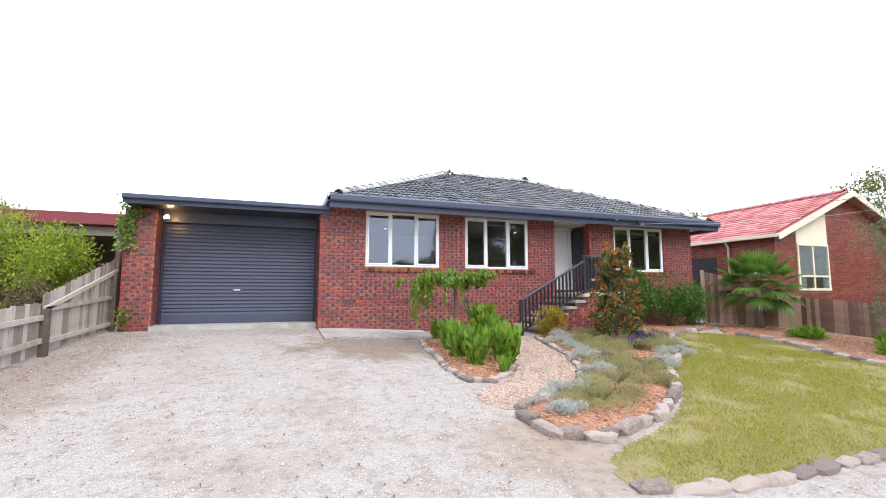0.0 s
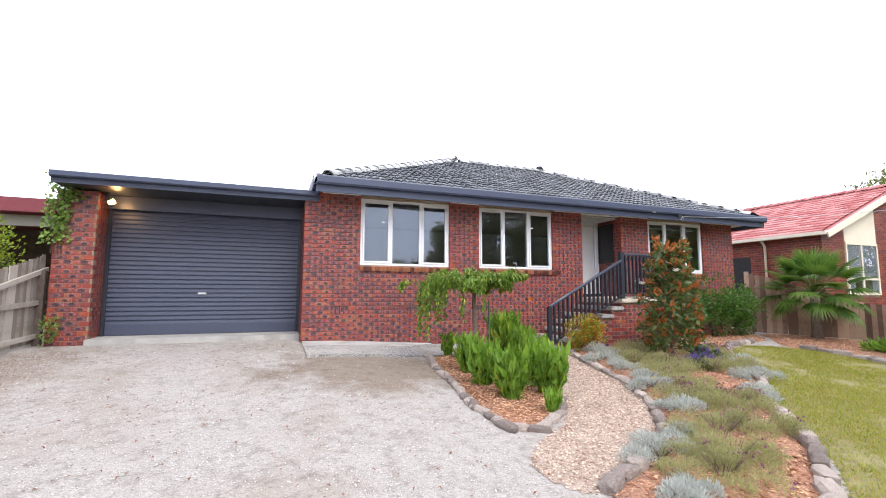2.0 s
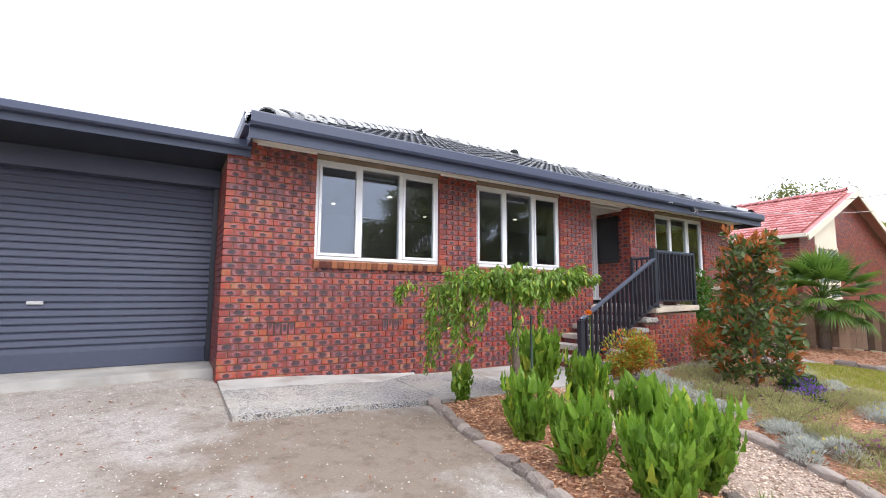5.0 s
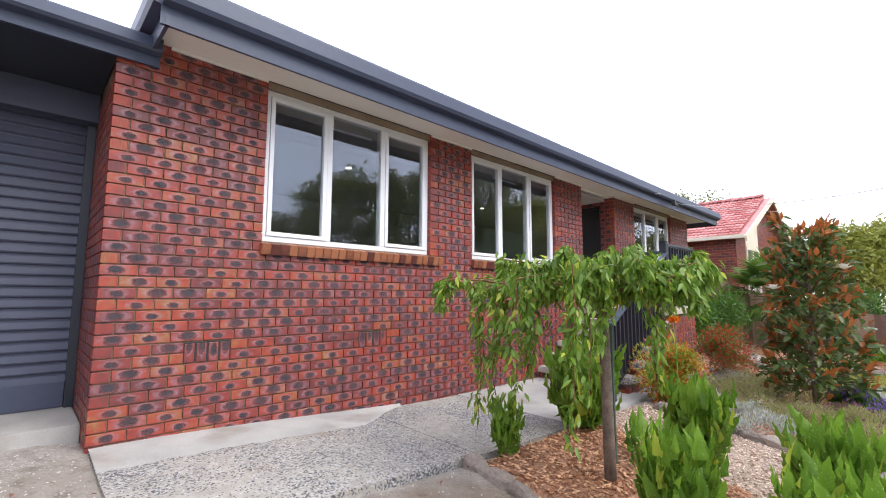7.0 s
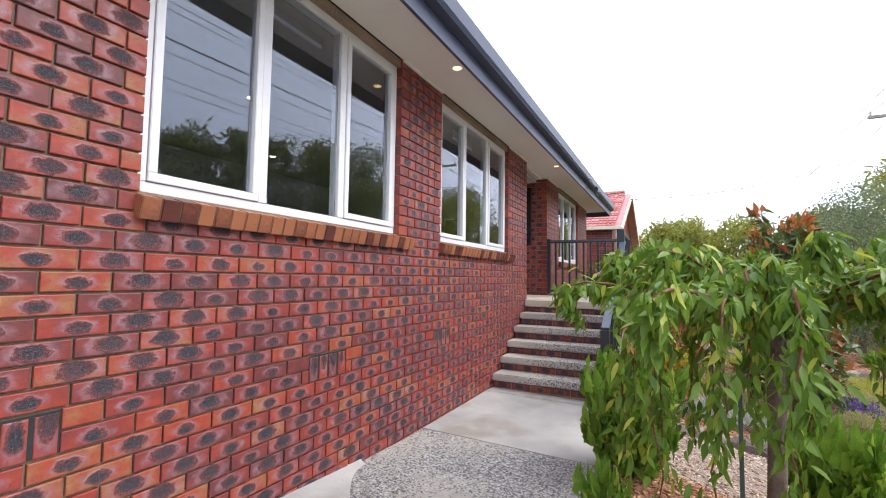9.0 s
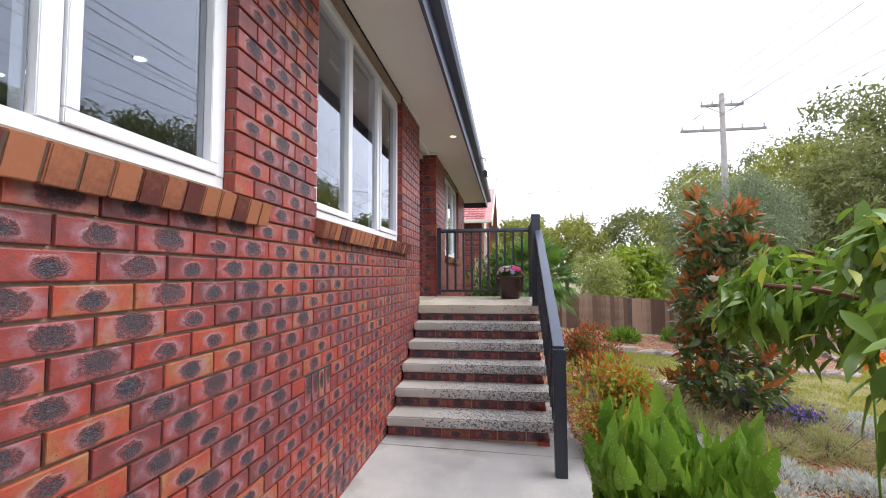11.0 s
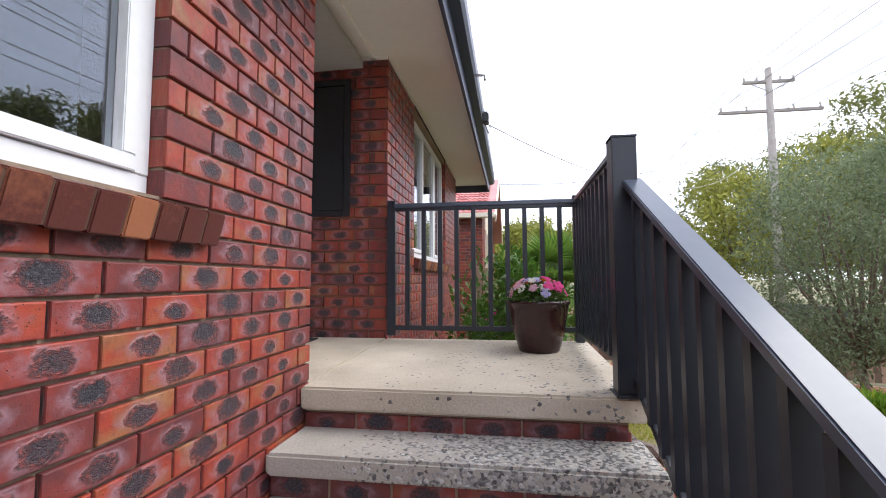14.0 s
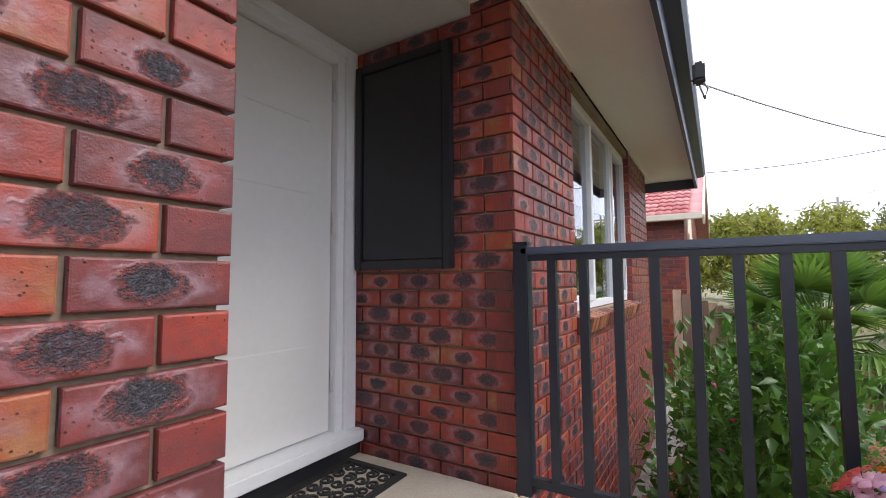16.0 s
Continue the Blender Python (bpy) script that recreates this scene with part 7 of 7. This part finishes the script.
def door_mat():
    owner = thing("door_mat", (7.6, 0.6, DECK), "black rubber doormat with cut-out scrollwork", "doormat")
    x0, x1, y0, y1, z = 7.28, 8.15, 0.50, 0.855, DECK
    part("border", boxes((x0, x1, y0, y0 + 0.035, z, z + 0.012), (x0, x1, y1 - 0.035, y1, z, z + 0.012), (x0, x0 + 0.035, y0 + 0.035, y1 - 0.035, z, z + 0.012), (x1 - 0.035, x1, y0 + 0.035, y1 - 0.035, z, z + 0.012), bevel=0.002), BLACK, owner)
    for i in range(11):
        for j in range(4):
            cx, cy = x0 + 0.075 + i * 0.072, y0 + 0.072 + j * 0.07
            pts = [(cx + (0.010 + 0.026 * k / 14) * math.cos(k * 0.62 + i + j), cy + (0.010 + 0.026 * k / 14) * math.sin(k * 0.62 + i + j), z + 0.006) for k in range(15)]
            bm = bmesh.new()
            tube(bm, pts, 0.006, 0.006, 5)
            part("scroll", bm, BLACK, owner)

    owner.matrix_basis = pose(0, 0, deck_z(7.6) - DECK) @ owner.matrix_basis @ pose(0, 0, 0, 0, -1.46, 0)


door_mat()


# ---------------------------------------------------------------- edging rocks
def rock_shape(seed):
    bm = bmesh.new()
    bmesh.ops.create_icosphere(bm, subdivisions=2, radius=1.0)
    for v in bm.verts:
        q = v.co.copy()
        k = max(abs(q.x), abs(q.y), abs(q.z))
        q = q.lerp(q / k, 0.92)
        v.co = q * (0.95 + 0.17 * noise.noise(q * 1.1 + Vector((seed * 7.1, 0, 0))) + 0.08 * noise.noise(q * 4 + Vector((0, seed, 0))))
    me = bpy.data.meshes.new("edging_rock")
    bm.to_mesh(me)
    bm.free()
    me.materials.append(ROCK)
    return me


ROCKS = [rock_shape(k) for k in range(7)]


def rock_line(pts, size, label, group, sink=0.45):
    """Rocks set end to end along a line in plan."""
    for (x0, y0), (x1, y1) in zip(pts, pts[1:]):
        length, u = math.hypot(x1 - x0, y1 - y0), 0.0
        turn = math.degrees(math.atan2(y1 - y0, x1 - x0))
        while u < length:
            le = size * rng.uniform(0.7, 1.5)
            s = min((u + le / 2) / length, 1)
            x, y = x0 + (x1 - x0) * s, y0 + (y1 - y0) * s
            w, h = size * rng.uniform(0.36, 0.55), size * rng.uniform(0.32, 0.48)
            ob = new("edging_rock", ROCKS[rng.integers(0, 7)])
            ob.matrix_basis = pose(x, y, gz(x, y) + h * (0.5 - sink) * 1.6, rng.uniform(-8, 8), rng.uniform(-8, 8), turn + rng.uniform(-12, 12)) @ Matrix.Diagonal((le * 0.53, w * 0.6, h * 0.75, 1))
            tagged(ob, label, "rock", group)
            u += le * 1.02


R1, R2 = "rough grey-brown edging stone half buried beside gravel", "blocky pinkish-brown edging stone along the lawn"
rock_line([(2.15, -1.62), (1.95, -2.6), (1.85, -3.6), (1.7, -4.6), (1.74, -5.3), (2.05, -5.42), (2.65, -4.98), (3.0, -4.5)], 0.24, R1, "tree bed edging", 0.5)
rock_line([(5.05, -1.9), (4.75, -3.0), (4.55, -3.9), (4.0, -5.0), (3.3, -5.9)], 0.24, R1, "front bed edging", 0.42)
rock_line([(2.5, -6.35), (1.85, -6.65)], 0.26, R1, "front bed edging", 0.3)
rock_line([(1.72, -6.9), (1.75, -7.5), (2.2, -7.68), (3.4, -7.28), (4.4, -6.6), (5.1, -5.9)], 0.28, R2, "front bed edging", 0.32)
rock_line([(5.1, -5.9), (5.7, -5.2), (6.7, -4.6), (7.5, -3.9), (8.0, -3.2), (8.6, -2.6), (9.6, -1.95), (10.6, -1.7)], 0.3, R1, "front bed edging", 0.35)
rock_line([(1.75, -8.6), (2.3, -8.75), (3.0, -8.78), (3.6, -8.75), (5.2, -8.75), (8, -8.8)], 0.3, R2, "lawn edging", 0.62)
rock_line([(11.0, -2.6), (11.1, -3.2), (10.95, -4.0), (10.5, -5.05), (10.15, -6.0), (10.3, -6.9), (11.6, -7.85), (14.2, -8.5)], 0.28, R1, "fence bed edging", 0.3)


# ---------------------------------------------------------------- loose stones, bark, grass
def scatter(name, spots, sizes, flat, material, label, category, base=None):
    """Many small irregular pieces on the ground, joined."""
    n = len(spots)
    corner = np.array([(1, 0, 0), (0, 1, 0), (-1, 0, 0), (0, -1, 0), (0, 0, 1), (0, 0, -1)], float)
    v = corner[None] * rng.uniform(0.6, 1.3, (n, 6, 1)) * np.array(flat)
    a = rng.uniform(0, math.tau, n)
    c, s = np.cos(a)[:, None], np.sin(a)[:, None]
    x, y = v[:, :, 0] * c - v[:, :, 1] * s, v[:, :, 0] * s + v[:, :, 1] * c
    v = np.stack([x, y, v[:, :, 2] + rng.uniform(-0.35, 0.35, (n, 1)) * x], 2) * np.asarray(sizes)[:, None, None] + np.asarray(spots)[:, None]
    tri = (np.arange(n)[:, None, None] * 6 + np.array([[0, 1, 4], [1, 2, 4], [2, 3, 4], [3, 0, 4], [1, 0, 5], [2, 1, 5], [3, 2, 5], [0, 3, 5]])).reshape(-1, 3)
    me = bpy.data.meshes.new(name)
    me.vertices.add(n * 6)
    me.vertices.foreach_set("co", v.ravel())
    me.loops.add(tri.size)
    me.loops.foreach_set("vertex_index", tri.ravel().astype(np.int32))
    me.polygons.add(len(tri))
    me.polygons.foreach_set("loop_start", np.arange(0, tri.size, 3, dtype=np.int32))
    me.update(calc_edges=True)
    me.materials.append(material)
    return tagged(new(name, me), label, category, kind="stuff")


def spots_in(poly, count, rise):
    xs, ys, out = [p[0] for p in poly], [p[1] for p in poly], []
    while len(out) < count:
        x, y = rng.uniform(min(xs), max(xs)), rng.uniform(min(ys), max(ys))
        if inside(poly, x, y):
            out.append((x, y, gz(x, y) + 0.006 + rise * smooth01(edge_distance(poly, x, y) / 0.25)))
    return np.array(out)


DRIVE_AREA = [(-4.4, 0.2), (-0.1, 0.2), (0.05, -1.55), (2.0, -1.7), (1.7, -5.2), (1.5, -6.5), (1.6, -8.9), (4.5, -9.0), (5.0, -12.5), (-5.5, -12.5)]
p = spots_in(DRIVE_AREA, 36000, 0.0)
worn = np.hypot((p[:, 0] - 0.9) / 1.7, (p[:, 1] + 2.7) / 1.35)
p = p[rng.random(len(p)) < np.clip(worn * 0.7 - 0.1, 0.08, 1)]
scatter("gravel_stones", p, rng.uniform(0.004, 0.0105, len(p)) * (1 + (rng.random(len(p)) < 0.02) * 0.9), (1, 0.8, 0.55), STONE, "loose pale crushed stones on the driveway", "gravel")
p = spots_in(PATHWAY, 9000, 0.012)
PEASTONE = surface("tan pebble", (0.30, 0.19, 0.13), (0.76, 0.60, 0.48), 0.85, 3, 60, 0.3, 0.002, island=0.9)
scatter("path_stones", p, rng.uniform(0.009, 0.022, len(p)), (1, 0.65, 0.4), PEASTONE, "loose tan pea gravel on the path", "gravel")
for poly, count, rise in ((BED1, 5200, 0.035), (BED2, 8000, 0.06), (BED3, 6500, 0.05)):
    p = spots_in(poly, count, rise)
    scatter("bark_chips", p + np.array([0, 0, 0.006]), rng.uniform(0.015, 0.038, len(p)), (1, 0.42, 0.2), CHIP, "loose reddish bark chips on the garden bed", "bark mulch")
n = 1900
x, y = np.where(rng.random(n) < 0.45, -4.3 + rng.exponential(0.7, n), rng.uniform(-4.3, 2.6, n)), rng.uniform(-11, -0.5, n)
adopted = leaf_mesh("fallen_leaves", np.array([(a, b, gz(a, b) + 0.018) for a, b in zip(x, y)]), rand_dirs(n) * np.array([1, 1, 0.15]), rand_dirs(n, 2.5), rng.uniform(0.02, 0.05, n), rng.uniform(0.012, 0.025, n), DEAD)
tagged(adopted, "dry brown leaves blown across the gravel", "leaf litter", kind="stuff")
p = spots_in(LAWN, 150000, 0.03)
keep = np.array([smooth01((noise.noise((a * 0.8, b * 0.8, 4.0)) + 0.6 * noise.noise((a * 3.1, b * 3.1, 9.0)) + 0.68) / 0.9) > rng.random() * 0.95 for a, b, _ in p])
p = p[keep]
n = len(p)
tagged(leaf_mesh("grass", p, rand_dirs(n) * np.array([0.7, 0.7, 0.3]) + np.array([0, 0, 0.75]), rand_dirs(n), rng.uniform(0.02, 0.055, n), rng.uniform(0.005, 0.009, n), GRASS, 0.1, 0.3), "short patchy green and straw lawn grass", "grass", kind="stuff")
